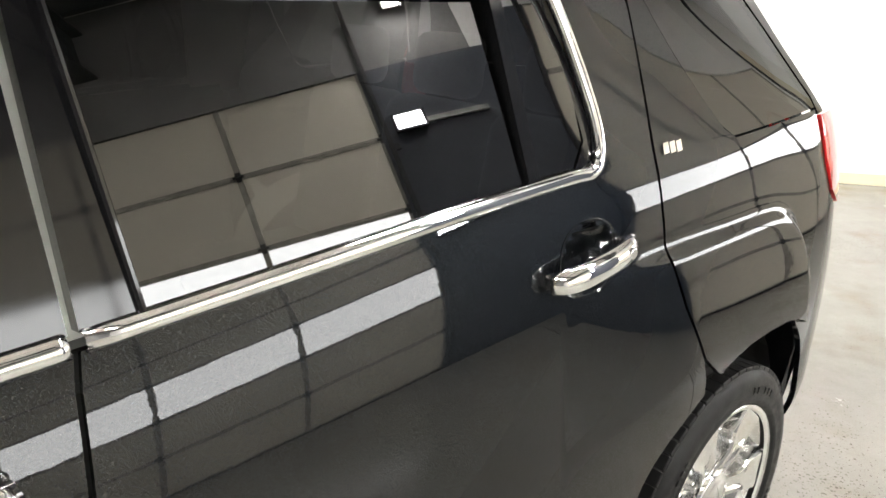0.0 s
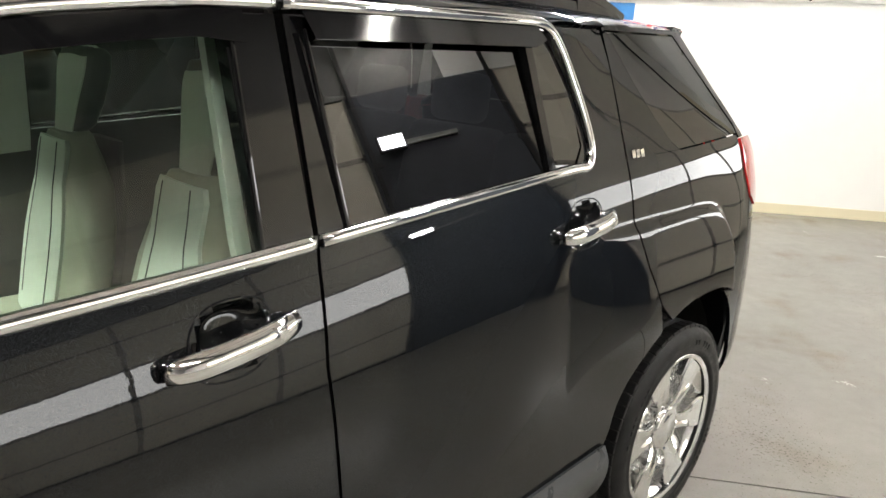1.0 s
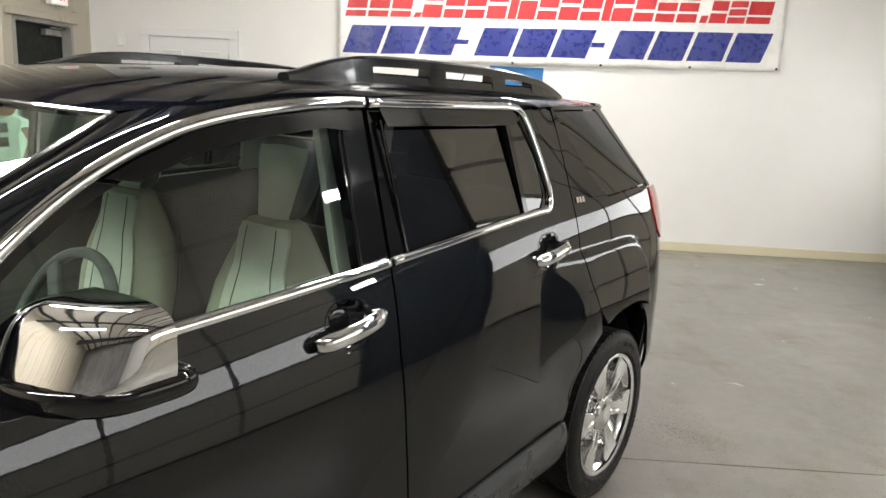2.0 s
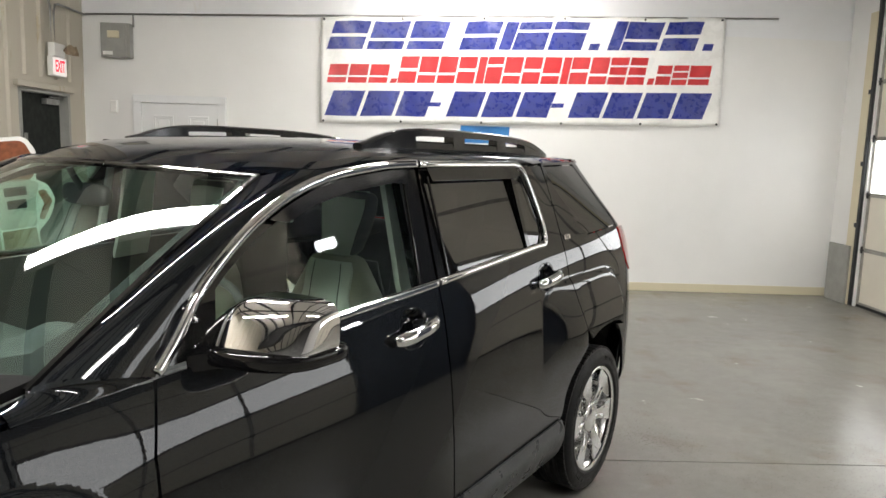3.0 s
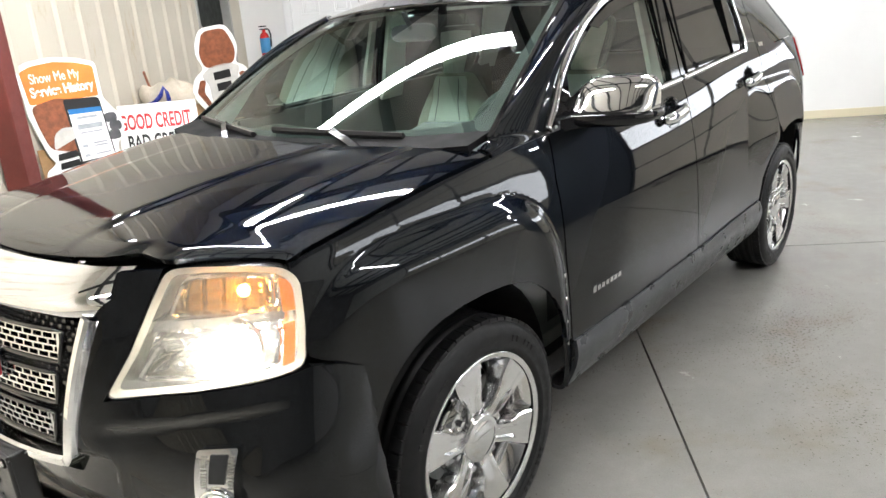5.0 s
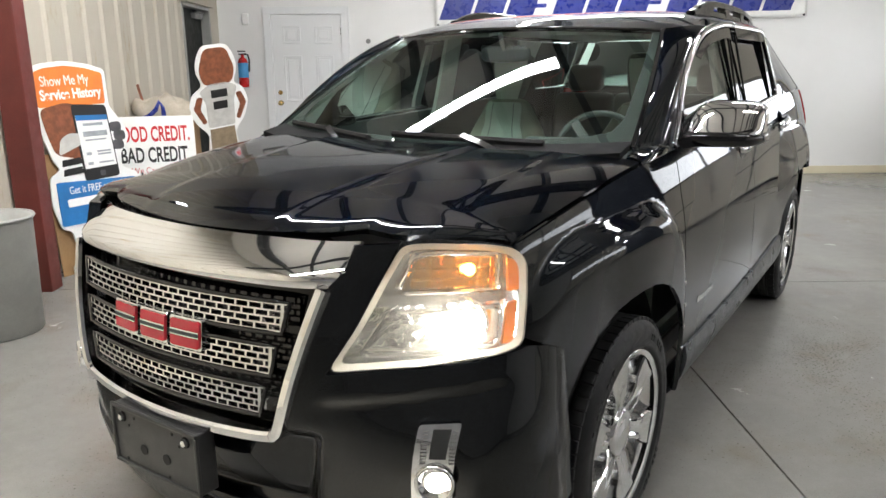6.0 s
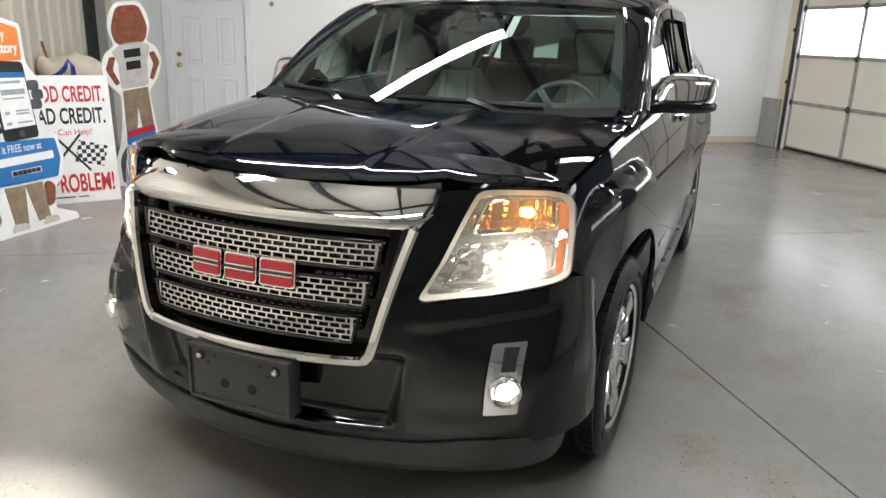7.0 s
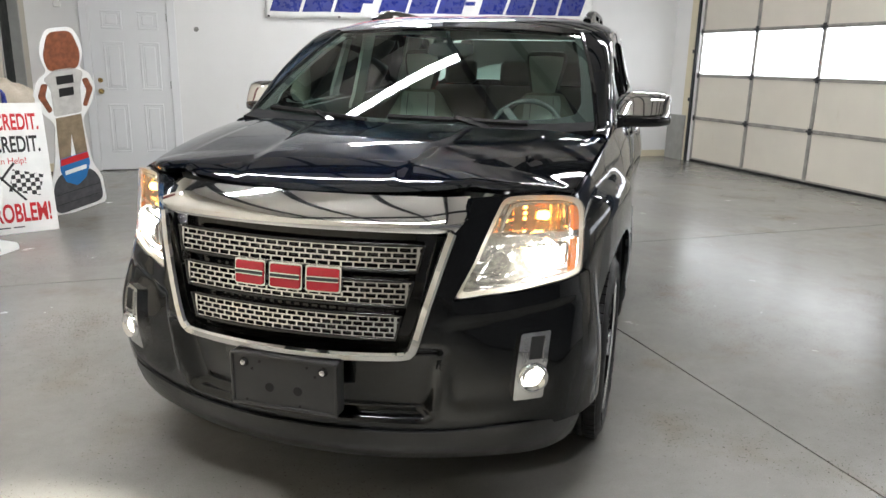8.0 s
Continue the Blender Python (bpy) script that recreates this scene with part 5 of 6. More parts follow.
    part("high_beam_cup", b, CHROME, hl, "", True)
    part("inner_panel", sheet([(0.515, 0.785), (0.645, 0.79), (0.63, 0.885), (0.548, 0.885)], lambda q, z: front(q * sgn, z, -0.065 + 0.01 * math.sin(q * 90) * math.sin(z * 110)), 0.01, 0, out=o), CHROME, hl)
    for loop, off in (([(0.520, 0.785), (0.63, 0.783), (0.782, 0.800), (0.785, 0.885), (0.565, 0.878)], -0.018), ([(0.575, 0.920), (0.775, 0.925), (0.768, 1.003), (0.64, 1.010), (0.607, 1.004)], -0.018)):
        rim = [front(q * sgn, z, off) for q, z in rounded(loop, 0.02, 4)]
        part("inner_frame", sweep(rim, [(-0.005, -0.012), (-0.005, 0.002), (0.0, 0.005), (0.005, 0.002), (0.005, -0.012)], closed=True, up=Vector((0.4 * sgn, -1, 0))), CHROME, hl, "chrome inner frame")
    ln = part("lens_cover", sheet(HL, fn(-0.001), 0.03, 0.002, out=o), CLEAR, hl, "clear lens cover")
    ln.visible_shadow = False
    return hl


for sgn in (1, -1):
    headlamp(sgn)


# fog lamps
def fog(sgn):
    def fn(off):
        return lambda q, z: front(q * sgn, z, off)
    o = (sgn * 0.4, -1, 0)
    f = part("fog_lamp", sheet(rounded(FOG, 0.008), fn(0.006), 0.03, 0.02, out=o), CHROME, car, "bright fog lamp bezel with a lit round lamp")
    part("bezel_slot", sheet([(0.674, 0.57), (0.706, 0.57), (0.71, 0.635), (0.676, 0.635)], fn(0.009), 0.03, 0.003, out=o), VOID, f, "black slot")
    for q in (0.6625, 0.7175):
        for i in range(10):
            part("rib", sheet([(q - 0.006, 0.556 + i * 0.008), (q + 0.006, 0.556 + i * 0.008), (q + 0.006, 0.560 + i * 0.008), (q - 0.006, 0.560 + i * 0.008)], fn(0.010), 0.03, 0.004, out=o), SATIN, f)
    c = front(0.686 * sgn, 0.512, 0.008)
    aim = Matrix.Translation(c) @ pose(0, 0, 0, 0, 0, sgn * 25) @ pose(0, 0, 0, 0, 0, -90)
    b = lathe([(0.046, -0.01), (0.046, 0.006), (0.041, 0.012), (0.036, 0.004), (0.027, -0.004)], 28)
    b.transform(aim)
    part("lamp_ring", b, CHROME, f, "chrome ring", True)
    b = lathe([(0.0, 0.006), (0.016, 0.004), (0.027, -0.003)], 28)
    b.transform(aim)
    part("lamp_lens", b, FOGLIT, f, "glowing lens", True)
    lamp_beam("fog_beam", c + Vector((sgn * 0.012, -0.035, 0)), Vector((sgn * 0.02, -1, -0.35)), 80.0, 120)


fog(1), fog(-1)

# bare plate bracket
br = part("plate_bracket", box(-0.168, 0.168, -2.388, -2.335, 0.412, 0.575, 0.006), PLASTIC, car, "bare black plastic number plate bracket")
for x0, x1, z0, z1 in ((-0.168, 0.168, 0.566, 0.576), (-0.168, 0.168, 0.411, 0.421), (-0.169, -0.159, 0.421, 0.566), (0.159, 0.169, 0.421, 0.566)):
    part("bracket_rim", box(x0, x1, -2.394, -2.384, z0, z1, 0.003), PLASTIC, br)
for x in (-0.125, 0.125):
    part("screw_boss", cyl(0.015, 0.013, 0.006, pose(x, -2.390, 0.545, 90), 16, 0.001), VOID, br)
    part("screw", cyl(0.009, 0.008, 0.006, pose(x, -2.395, 0.545, 90), 12, 0.001), SATIN, br, "bright screw")
for x in (-0.045, 0.045):
    part("bolt_hole", cyl(0.014, 0.014, 0.004, pose(x, -2.3885, 0.475, 90), 14), VOID, br)
for x, z in ((-0.075, 0.552), (0.075, 0.552), (-0.1, 0.527), (0.1, 0.527), (-0.12, 0.428), (0.05, 0.428)):
    part("peg_hole", cyl(0.004, 0.004, 0.003, pose(x, -2.3885, z, 90), 10), VOID, br)

# rear end
part("tailgate", sheet([(-0.93, 0.80), (0.93, 0.80), (0.93, 1.24), (0.88, 1.27), (-0.88, 1.27), (-0.93, 1.24)], rear, 0.08, 0.02, out=(0, 1, 0), step2=0.05), PAINT, car)
part("rear_bumper", sheet([(-1, 0.42), (1, 0.42), (1, 0.79), (-1, 0.79)], lambda q, z: rear(q, z, 0.002), 0.08, 0.02, out=(0, 1, 0), step2=0.05), PAINT, car)
panes.append(part("rear_screen", sheet([(-0.88, 1.275), (0.88, 1.275), (0.85, 1.575), (-0.85, 1.575)], rear, 0.08, 0.004, out=(0, 1, 0), step2=0.05), REARGLASS, car, "grey tinted rear screen"))
part("roof_spoiler", sheet([(-0.58, 1.68), (0.58, 1.68), (0.56, 1.775), (0.3, 1.81), (-0.3, 1.81), (-0.56, 1.775)], lambda x, y: Vector((x, y, roof_z(min(0.55, abs(x)), min(y, 1.75)) + 0.002)), 0.05, 0.018, out=(0, 0, 1)), PAINT, car)
tl = [(1.805, 1.26), (1.80, 1.16), (1.835, 1.075), (1.905, 1.03), (1.95, 1.04), (1.95, 1.20), (1.90, 1.262)]
for s, (m, ob) in zip((1, -1), ((sheet(tl, lambda y, z: side(y, z, 0.006), 0.03, 0.03, out=L), 0), (mirrored(sheet(tl, lambda y, z: side(y, z, 0.006), 0.03, 0.03, out=L)), 1))):
    t = part("tail_lamp", m, REDLENS, car, "red tail lamp")
    part("rear_lens", sheet([(s * 0.75, 1.04), (s * 0.96, 1.04), (s * 0.95, 1.22), (s * 0.78, 1.24)], lambda q, z: rear(q, z, 0.012), 0.05, 0.02, out=(0, 1, 0)), REDLENS, t)
part("rear_corner", sheet([(1.93, 0.42), (2.03, 0.42), (2.03, 1.03), (1.93, 1.03)], lambda y, z: side(y, z, -0.004), 0.03, 0.0, out=L), PAINT, car)
part("rear_corner", mirrored(sheet([(1.93, 0.42), (2.03, 0.42), (2.03, 1.03), (1.93, 1.03)], lambda y, z: side(y, z, -0.004), 0.03, 0.0, out=L)), PAINT, car)
part("underbody", box(-0.70, 0.70, -1.95, 1.95, 0.22, 0.30), VOID, car)


# roof rails
def rail(s):
    pts = [(-0.06, 0.0), (-0.02, 0.006), (0.06, 0.028), (0.14, 0.044), (0.24, 0.054), (0.5, 0.058), (0.9, 0.056), (1.15, 0.044), (1.28, 0.022), (1.36, 0.0)]
    path = []
    for i in range(29):
        y = -0.06 + 1.42 * i / 28
        x = spl(y, [(-0.06, 0.60), (0.3, 0.605), (0.9, 0.60), (1.36, 0.565)])
        path.append(Vector((s * x, y, roof_z(x, y) + spl(y, pts) * 0.95)))
    r = part("roof_rail", sweep(path, [(-0.022, -0.014), (-0.02, 0.008), (-0.01, 0.014), (0.01, 0.014), (0.02, 0.008), (0.022, -0.014)]), RAILBLACK, car, "gloss black roof rail")
    low = [Vector((s * spl(y, [(-0.06, 0.60), (0.3, 0.605), (0.9, 0.60), (1.36, 0.565)]), y, roof_z(0.60 if y < 1.0 else 0.58, y) + 0.008)) for y in [0.1 + 1.08 * k / 12 for k in range(13)]]
    part("rail_base", sweep(low, [(-0.024, -0.02), (-0.02, 0.008), (-0.012, 0.013), (0.012, 0.013), (0.02, 0.008), (0.026, -0.02)]), RAILBLACK, r)
    for y0, y1 in ((-0.05, 0.22), (0.46, 0.54), (0.80, 0.88), (1.08, 1.35)):
        q = []
        for k in range(5):
            y = y0 + (y1 - y0) * k / 4
            x = spl(y, [(-0.06, 0.60), (0.3, 0.605), (0.9, 0.60), (1.36, 0.565)])
            q.append((x, y, roof_z(x, y), spl(y, pts) * 0.95))
        bm = bmesh.new()
        prev = None
        for x, y, z, h in q:
            row = [bm.verts.new((s * (x + d), y, zz)) for d, zz in ((-0.024, z - 0.012), (-0.019, z + h), (0.019, z + h), (0.026, z - 0.016))]
            if prev:
                for c in range(4):
                    bm.faces.new((prev[c], prev[(c + 1) % 4], row[(c + 1) % 4], row[c]))
            else:
                bm.faces.new(row)
            prev = row
        bm.faces.new(prev)
        bmesh.ops.recalc_face_normals(bm, faces=bm.faces[:])
        part("rail_foot", bm, RAILBLACK, r)


rail(1), rail(-1)
for pane in panes:
    pane.visible_shadow = False

# clips along the rear edge of the front wheel openings, and the roof aerial
for k in range(4):
    z = 0.50 + 0.075 * k
    clip = cyl(0.007, 0.006, 0.006, Matrix.Translation(side(-1.035, z, 0.001)) @ pose(0, 0, 0, 0, 90), 10, 0.001)
    both("liner_clip", clip, SATIN)
aerial = part("roof_aerial", box(-0.018, 0.018, 1.46, 1.53, roof_z(0, 1.5) - 0.004, roof_z(0, 1.5) + 0.018, 0.006), GLOSSBLACK, car, "short black roof aerial")
part("aerial_mast", sweep([(0, 1.49, roof_z(0, 1.5) + 0.012), (0, 1.55, roof_z(0, 1.5) + 0.11)], disc_profile(0.003, 6), up=Vector((1, 0, 0))), GLOSSBLACK, aerial)


# wheels
def tyre_mesh():
    prof = [(0.232, -0.085), (0.250, -0.110), (0.290, -0.118), (0.325, -0.113), (0.343, -0.098), (0.350, -0.082)]
    for g in (-0.052, -0.018, 0.018, 0.052):
        prof += [(0.352, g - 0.007), (0.345, g - 0.005), (0.345, g + 0.005), (0.352, g + 0.007)]
    prof += [(0.350, 0.082), (0.343, 0.098), (0.325, 0.113), (0.295, 0.118), (0.276, 0.115), (0.272, 0.1172), (0.264, 0.111), (0.246, 0.085)]
    return lathe(prof, 64)


def tread_mesh():
    bm = bmesh.new()
    for k in range(60):
        for s in (1, -1):
            b = box(s * 0.060, s * 0.098, -0.0163, 0.0163, 0.338, 0.3535, 0.0015, 1)
            b.transform(pose(0, 0, 0, k * 6 + (3 if s < 0 else 0)) @ Matrix.Shear("XY", 4, (0.0, 0.0)))
            merge(bm, b)
    return bm


def sidewall_marks():
    bm = bmesh.new()
    for a0, count in ((20, 9), (200, 7), (110, 5), (300, 6)):
        for k in range(count):
            if k % 4 == 3:
                continue
            b = box(0.1155, 0.1195, -0.007, 0.007, 0.290, 0.308, 0.001, 1)
            merge(bm, b, pose(0, 0, 0, a0 + k * 4.2))
    return bm


def spoke_mesh():
    """One paddle: broad at the rim, two ridges and a groove running to the hub."""
    bm = bmesh.new()
    rows = []
    for r, w, x, g in ((0.058, 0.030, 0.076, 0.003), (0.085, 0.029, 0.088, 0.007), (0.12, 0.030, 0.095, 0.008), (0.15, 0.036, 0.097, 0.005), (0.170, 0.046, 0.095, 0.001), (0.205, 0.054, 0.097, 0.001), (0.232, 0.059, 0.100, 0.001), (0.249, 0.063, 0.099, 0.001)):
        rows.append([bm.verts.new(p) for p in ((x - 0.050, -w * 1.16, r), (x - 0.006, -w, r), (x, -w * 0.90, r), (x, -w * 0.55, r), (x - g, -w * 0.34, r), (x - g, w * 0.34, r), (x, w * 0.55, r), (x, w * 0.90, r), (x - 0.006, w, r), (x - 0.050, w * 1.16, r))])
    for p, q in zip(rows, rows[1:]):
        for j in range(9):
            bm.faces.new((p[j], p[j + 1], q[j + 1], q[j]))
    bm.faces.new(rows[0])
    bm.faces.new(rows[-1][::-1])
    bmesh.ops.recalc_face_normals(bm, faces=bm.faces[:])
    return bm


def wheel():
    w = new("wheel")
    w.parent = car
    w["label"] = "chrome six-spoke wheel with a black tyre"
    t = part("tyre", tyre_mesh(), RUBBER, w, "black rubber tyre")
    for p in t.data.polygons:
        p.use_smooth = True
    tagged(part("tread", tread_mesh(), RUBBER, w, "black tread blocks"), kind="stuff")
    tagged(part("sidewall_print", sidewall_marks(), RUBBER, w, "raised unreadable marks on the sidewall"), kind="stuff")
    b = lathe([(0.240, 0.102), (0.254, 0.110), (0.260, 0.104), (0.254, 0.092), (0.240, 0.082), (0.212, 0.05), (0.200, -0.04), (0.215, -0.085), (0.232, -0.09)], 64)
    part("rim", b, WHEELCHROME, w, "chrome rim", True)
    for k in range(6):
        s = spoke_mesh()
        s.transform(pose(0, 0, 0, k * 60))
        part("spoke", s, WHEELCHROME, w)
    part("hub_web", lathe([(0.06, 0.066), (0.095, 0.060), (0.122, 0.046), (0.130, 0.020), (0.120, 0.0)], 48), WHEELCHROME, w, "", True)
    b = lathe([(0.0, 0.102), (0.03, 0.101), (0.052, 0.098), (0.060, 0.092), (0.064, 0.094), (0.070, 0.092), (0.074, 0.082), (0.076, 0.05)], 48)
    part("hub_cap", b, CHROME, w, "domed chrome hub cap", True)
    for k in range(6):
        n = lathe([(0.0, 0.080), (0.009, 0.078), (0.010, 0.064), (0.012, 0.05)], 10)
        n.transform(pose(0, 0, 0, k * 60 + 30) @ Matrix.Translation((0.0, 0, 0.095)))
        part("wheel_nut", n, SATIN, w)
    part("brake_disc", lathe([(0.0, 0.012), (0.07, 0.012), (0.075, 0.0), (0.155, 0.0), (0.158, -0.02)], 40), STEEL, w, "", True)
    part("back_plate", lathe([(0.0, -0.03), (0.20, -0.03)], 32), VOID, w)
    return w


w0 = wheel()
w0.matrix_basis = Matrix.Translation((0.774, -AX, AZ)) @ pose(0, 0, 0, 0, 0, -2) @ pose(0, 0, 0, 12)
for x, y, turn, spin in ((0.778, AX, 0, 25), (-0.774, -AX, 180, 40), (-0.778, AX, 180, 5)):
    copy_thing(w0, Matrix.Translation((x, y, AZ)) @ pose(0, 0, 0, 0, 0, turn) @ pose(0, 0, 0, spin))


# door mirrors
def blob(cx, cy, cz, ax, ay, az, e, nu=28, nv=18):
    bm = bmesh.new()
    bmesh.ops.create_uvsphere(bm, u_segments=nu, v_segments=nv, radius=1)
    for v in bm.verts:
        x, y, z = v.co
        k = (abs(x) ** e + abs(y) ** e + abs(z) ** e) ** (1 / e)
        v.co = (cx + ax * x / k, cy + ay * y / k, cz + az * z / k)
    return bm


def door_mirror(i):
    s = 1 if i == 0 else -1

    def cut(z0, above):
        bm = blob(0.895, -0.735, 1.222, 0.155, 0.095, 0.074, 4.6, 48, 30)
        for v in bm.verts:
            t = (v.co.x - 0.80) / 0.23
            v.co.y += 0.055 * t * abs(t) + 0.012 * (t - 1)
            v.co.y += 0.45 * (v.co.z - 1.19)
            k = 0.34 + 0.66 * sstep((t + 0.26) / 0.64)
            v.co.z = 1.155 + (v.co.z - 1.155) * (k if v.co.z > 1.155 else 1.0) * (1.0 - 0.06 * t) + 0.006 * t
        geom = bm.verts[:] + bm.edges[:] + bm.faces[:]
        bmesh.ops.bisect_plane(bm, geom=geom, plane_co=(0, 0, z0), plane_no=(0, -0.05, 1), clear_inner=above, clear_outer=not above)
        geom = bm.verts[:] + bm.edges[:] + bm.faces[:]
        bmesh.ops.bisect_plane(bm, geom=geom, plane_co=(0.915, -0.675, 0), plane_no=(-0.18, 1, 0), clear_outer=True)
        for f in bm.faces:
            f.smooth = True
        return bm
    hi = cut(1.186, True)
    lo = blob(0.895, -0.742, 1.170, 0.160, 0.102, 0.030, 3.6, 36, 18)
    for v in lo.verts:
        t = (v.co.x - 0.80) / 0.23
        v.co.y += 0.055 * t * abs(t) + 0.012 * (t - 1)
    for f in lo.faces:
        f.smooth = True
    glassb = blob(0.915, -0.678, 1.222, 0.106, 0.004, 0.062, 3.8, 32, 8)
    glassb.transform(Matrix.Translation((0.915, -0.678, 0)) @ pose(0, 0, 0, 0, 0, 10) @ Matrix.Translation((-0.915, 0.678, 0)))
    neck = sweep([(0.79, -0.84, 1.158), (0.83, -0.81, 1.166), (0.88, -0.77, 1.172)], [(-0.045, -0.022), (-0.045, 0.014), (-0.03, 0.022), (0.03, 0.022), (0.045, 0.014), (0.045, -0.022)], up=Vector((0, 0, 1)))
    meshes = [lo, hi, glassb, neck]
    if s < 0:
        meshes = [mirrored(m) for m in meshes]
    m = part("door_mirror", meshes[0], GLOSSBLACK, car, "door mirror with a chrome cap")
    part("mirror_cap", meshes[1], CHROME, m, "polished chrome cap")
    part("mirror_glass", meshes[2], surface("mirror_glass", (0.85, 0.86, 0.87), 0.02, 1.0, vary=0.01, wear=0.01), m, "silvered glass", True)
    part("mirror_neck", meshes[3], GLOSSBLACK, m)


door_mirror(0), door_mirror(1)


# door handles
def handle(door, y0, y1, z, s):
    yc, hw = (y0 + y1) / 2, (y1 - y0) / 2
    cy, cz, ra, rb = yc + 0.005, z + 0.003, 0.066, 0.054

    def rim(a, k=1.0):
        c, d = math.cos(a), math.sin(a)
        return cy + k * ra * math.copysign(abs(c) ** 0.8, c) + 0.2 * k * rb * math.copysign(abs(d) ** 0.8, d), cz + k * rb * math.copysign(abs(d) ** 0.8, d)
    # the door's skin opens round the hollow
    bm = bmesh.new()
    bm.from_mesh(door.data)
    edge = [rim(2 * math.pi * k / 40) for k in range(40)]
    bmesh.ops.delete(bm, geom=[f for f in bm.faces if inside_depth((f.calc_center_median().y, f.calc_center_median().z), edge) > 0.003], context="FACES")
    bm.to_mesh(door.data)
    bm.free()
    cup = net(lambda a, b: side(*rim(2 * math.pi * a, 1.06 * (1 - b) + 0.02), 0.0012 - 0.034 * sstep(b / 0.55)), 40, 12, 0.0, turn=True)
    path = []
    for k in range(13):
        t = -1 + k / 6
        y = yc + hw * t
        path.append(side(y, z + 0.012 * t, 0.036 - 0.020 * abs(t) ** 3))
    bar = sweep(path, [(-0.019, -0.010), (-0.022, 0.0), (-0.017, 0.008), (0.0, 0.013), (0.017, 0.008), (0.022, 0.0), (0.019, -0.010)], up=Vector((1, 0, 0.2)), scales=[0.7, 0.9] + [1] * 9 + [0.95, 0.75])
    for f in bar.faces:
        f.smooth = True
    pads = []
    for t in (-0.86, 0.86):
        y = yc + hw * t
        p = side(y, z + 0.012 * t, 0.010)
        pads.append(box(p.x - 0.014, p.x + 0.012, y - 0.012, y + 0.012, p.z - 0.008, p.z + 0.010, 0.004))
    lock = cyl(0.010, 0.010, 0.008, Matrix.Translation(side(yc + hw * 0.62, z + 0.008, 0.043)) @ pose(0, 0, 0, 0, 90), 16, 0.002)
    ms = [cup, bar, lock] + pads
    if s < 0:
        ms = [mirrored(m) for m in ms]
    part("handle_cup", ms[0], PAINT, door, "black recessed cup")
    part("door_handle", ms[1], CHROME, door, "chrome door handle")
    part("handle_lock", ms[2], SATIN, door)
    part("handle_pad", ms[3], CHROME, door)
    part("handle_pad", ms[4], CHROME, door)


for i, s in ((0, 1), (1, -1)):
    handle(front_door[i], -0.215, 0.005, 1.088, s)
    handle(rear_door[i], 0.725, 0.935, 1.122, s)

# small badges as plain bright bars
for k in range(7):
    y = -0.855 + k * 0.029
    part("nameplate_bar", sheet([(y, 0.606), (y + 0.021, 0.606), (y + 0.024, 0.623 if k else 0.628), (y + 0.003, 0.623 if k else 0.628)], lambda a, b: side(a, b, 0.004), 0.03, 0.004, out=L), SATIN, front_door[0], "small bright nameplate bar")
for k in range(3):
    y = 1.078 + k * 0.021
    part("trim_badge", sheet([(y, 1.256), (y + 0.017, 1.258), (y + 0.019, 1.277), (y + 0.002, 1.275)], lambda a, b: side(a, b, 0.004), 0.03, 0.004, out=L), CHROME, car, "small chrome trim badge")


# wipers
def wiper(a0, a1, b0, b1):
    pts = [windscreen(a0 + (a1 - a0) * k / 10, b0 + (b1 - b0) * k / 10 + 0.012 * math.sin(math.pi * k / 10)) + Vector((0, -0.008, 0.011)) for k in range(11)]
    w = part("wiper", sweep(pts, [(-0.009, -0.008), (-0.009, 0.006), (0, 0.013), (0.009, 0.006), (0.009, -0.008)], up=Vector((0, -0.55, 0.83))), RUBBER, car, "black windscreen wiper")
    mid = pts[5]
    root = windscreen((a0 * 0.2 + a1 * 0.8), -0.02) + Vector((0, -0.03, 0.01))
    part("wiper_arm", sweep([root, root.lerp(mid, 0.5) + Vector((0, -0.004, 0.008)), mid + Vector((0, 0, 0.008))], [(-0.011, -0.005), (-0.011, 0.005), (0.011, 0.005), (0.011, -0.005)], up=Vector((0, -0.55, 0.83))), RAILBLACK, w)


wiper(-0.10, 0.66, 0.075, 0.035)
wiper(-0.88, -0.22, 0.06, 0.035)


# ---- the cabin ----
def soft(x0, x1, y0, y1, z0, z1, bevel, lean=0.0, m=None):
    b = box(x0, x1, y0, y1, z0, z1, bevel, 4)
    for v in b.verts:
        v.co.y += (v.co.z - z0) * lean
    for f in b.faces:
        f.smooth = True
    if m:
        b.transform(m)
    return b


def loft(rows, e=3.2, n=28, cap=True):
    """Rounded rings: rows of (z, front y, back y, middle x, half width)."""
    bm = bmesh.new()
    rings = []
    for z, yf, yb, x, hw in rows:
        ring = []
        for q in range(n):
            a = 2 * math.pi * q / n
            c, s = math.cos(a), math.sin(a)
            ring.append(bm.verts.new((x + hw * math.copysign(abs(c) ** (2 / e), c), (yf + yb) / 2 + (yb - yf) / 2 * math.copysign(abs(s) ** (2 / e), s), z)))
        rings.append(ring)
    for p, q in zip(rings, rings[1:]):
        for c in range(n):
            bm.faces.new((p[c], p[(c + 1) % n], q[(c + 1) % n], q[c]))
    bm.faces.new(rings[0][::-1])
    bm.faces.new(rings[-1])
    for f in bm.faces:
        f.smooth = len(f.verts) == 4
    return bm


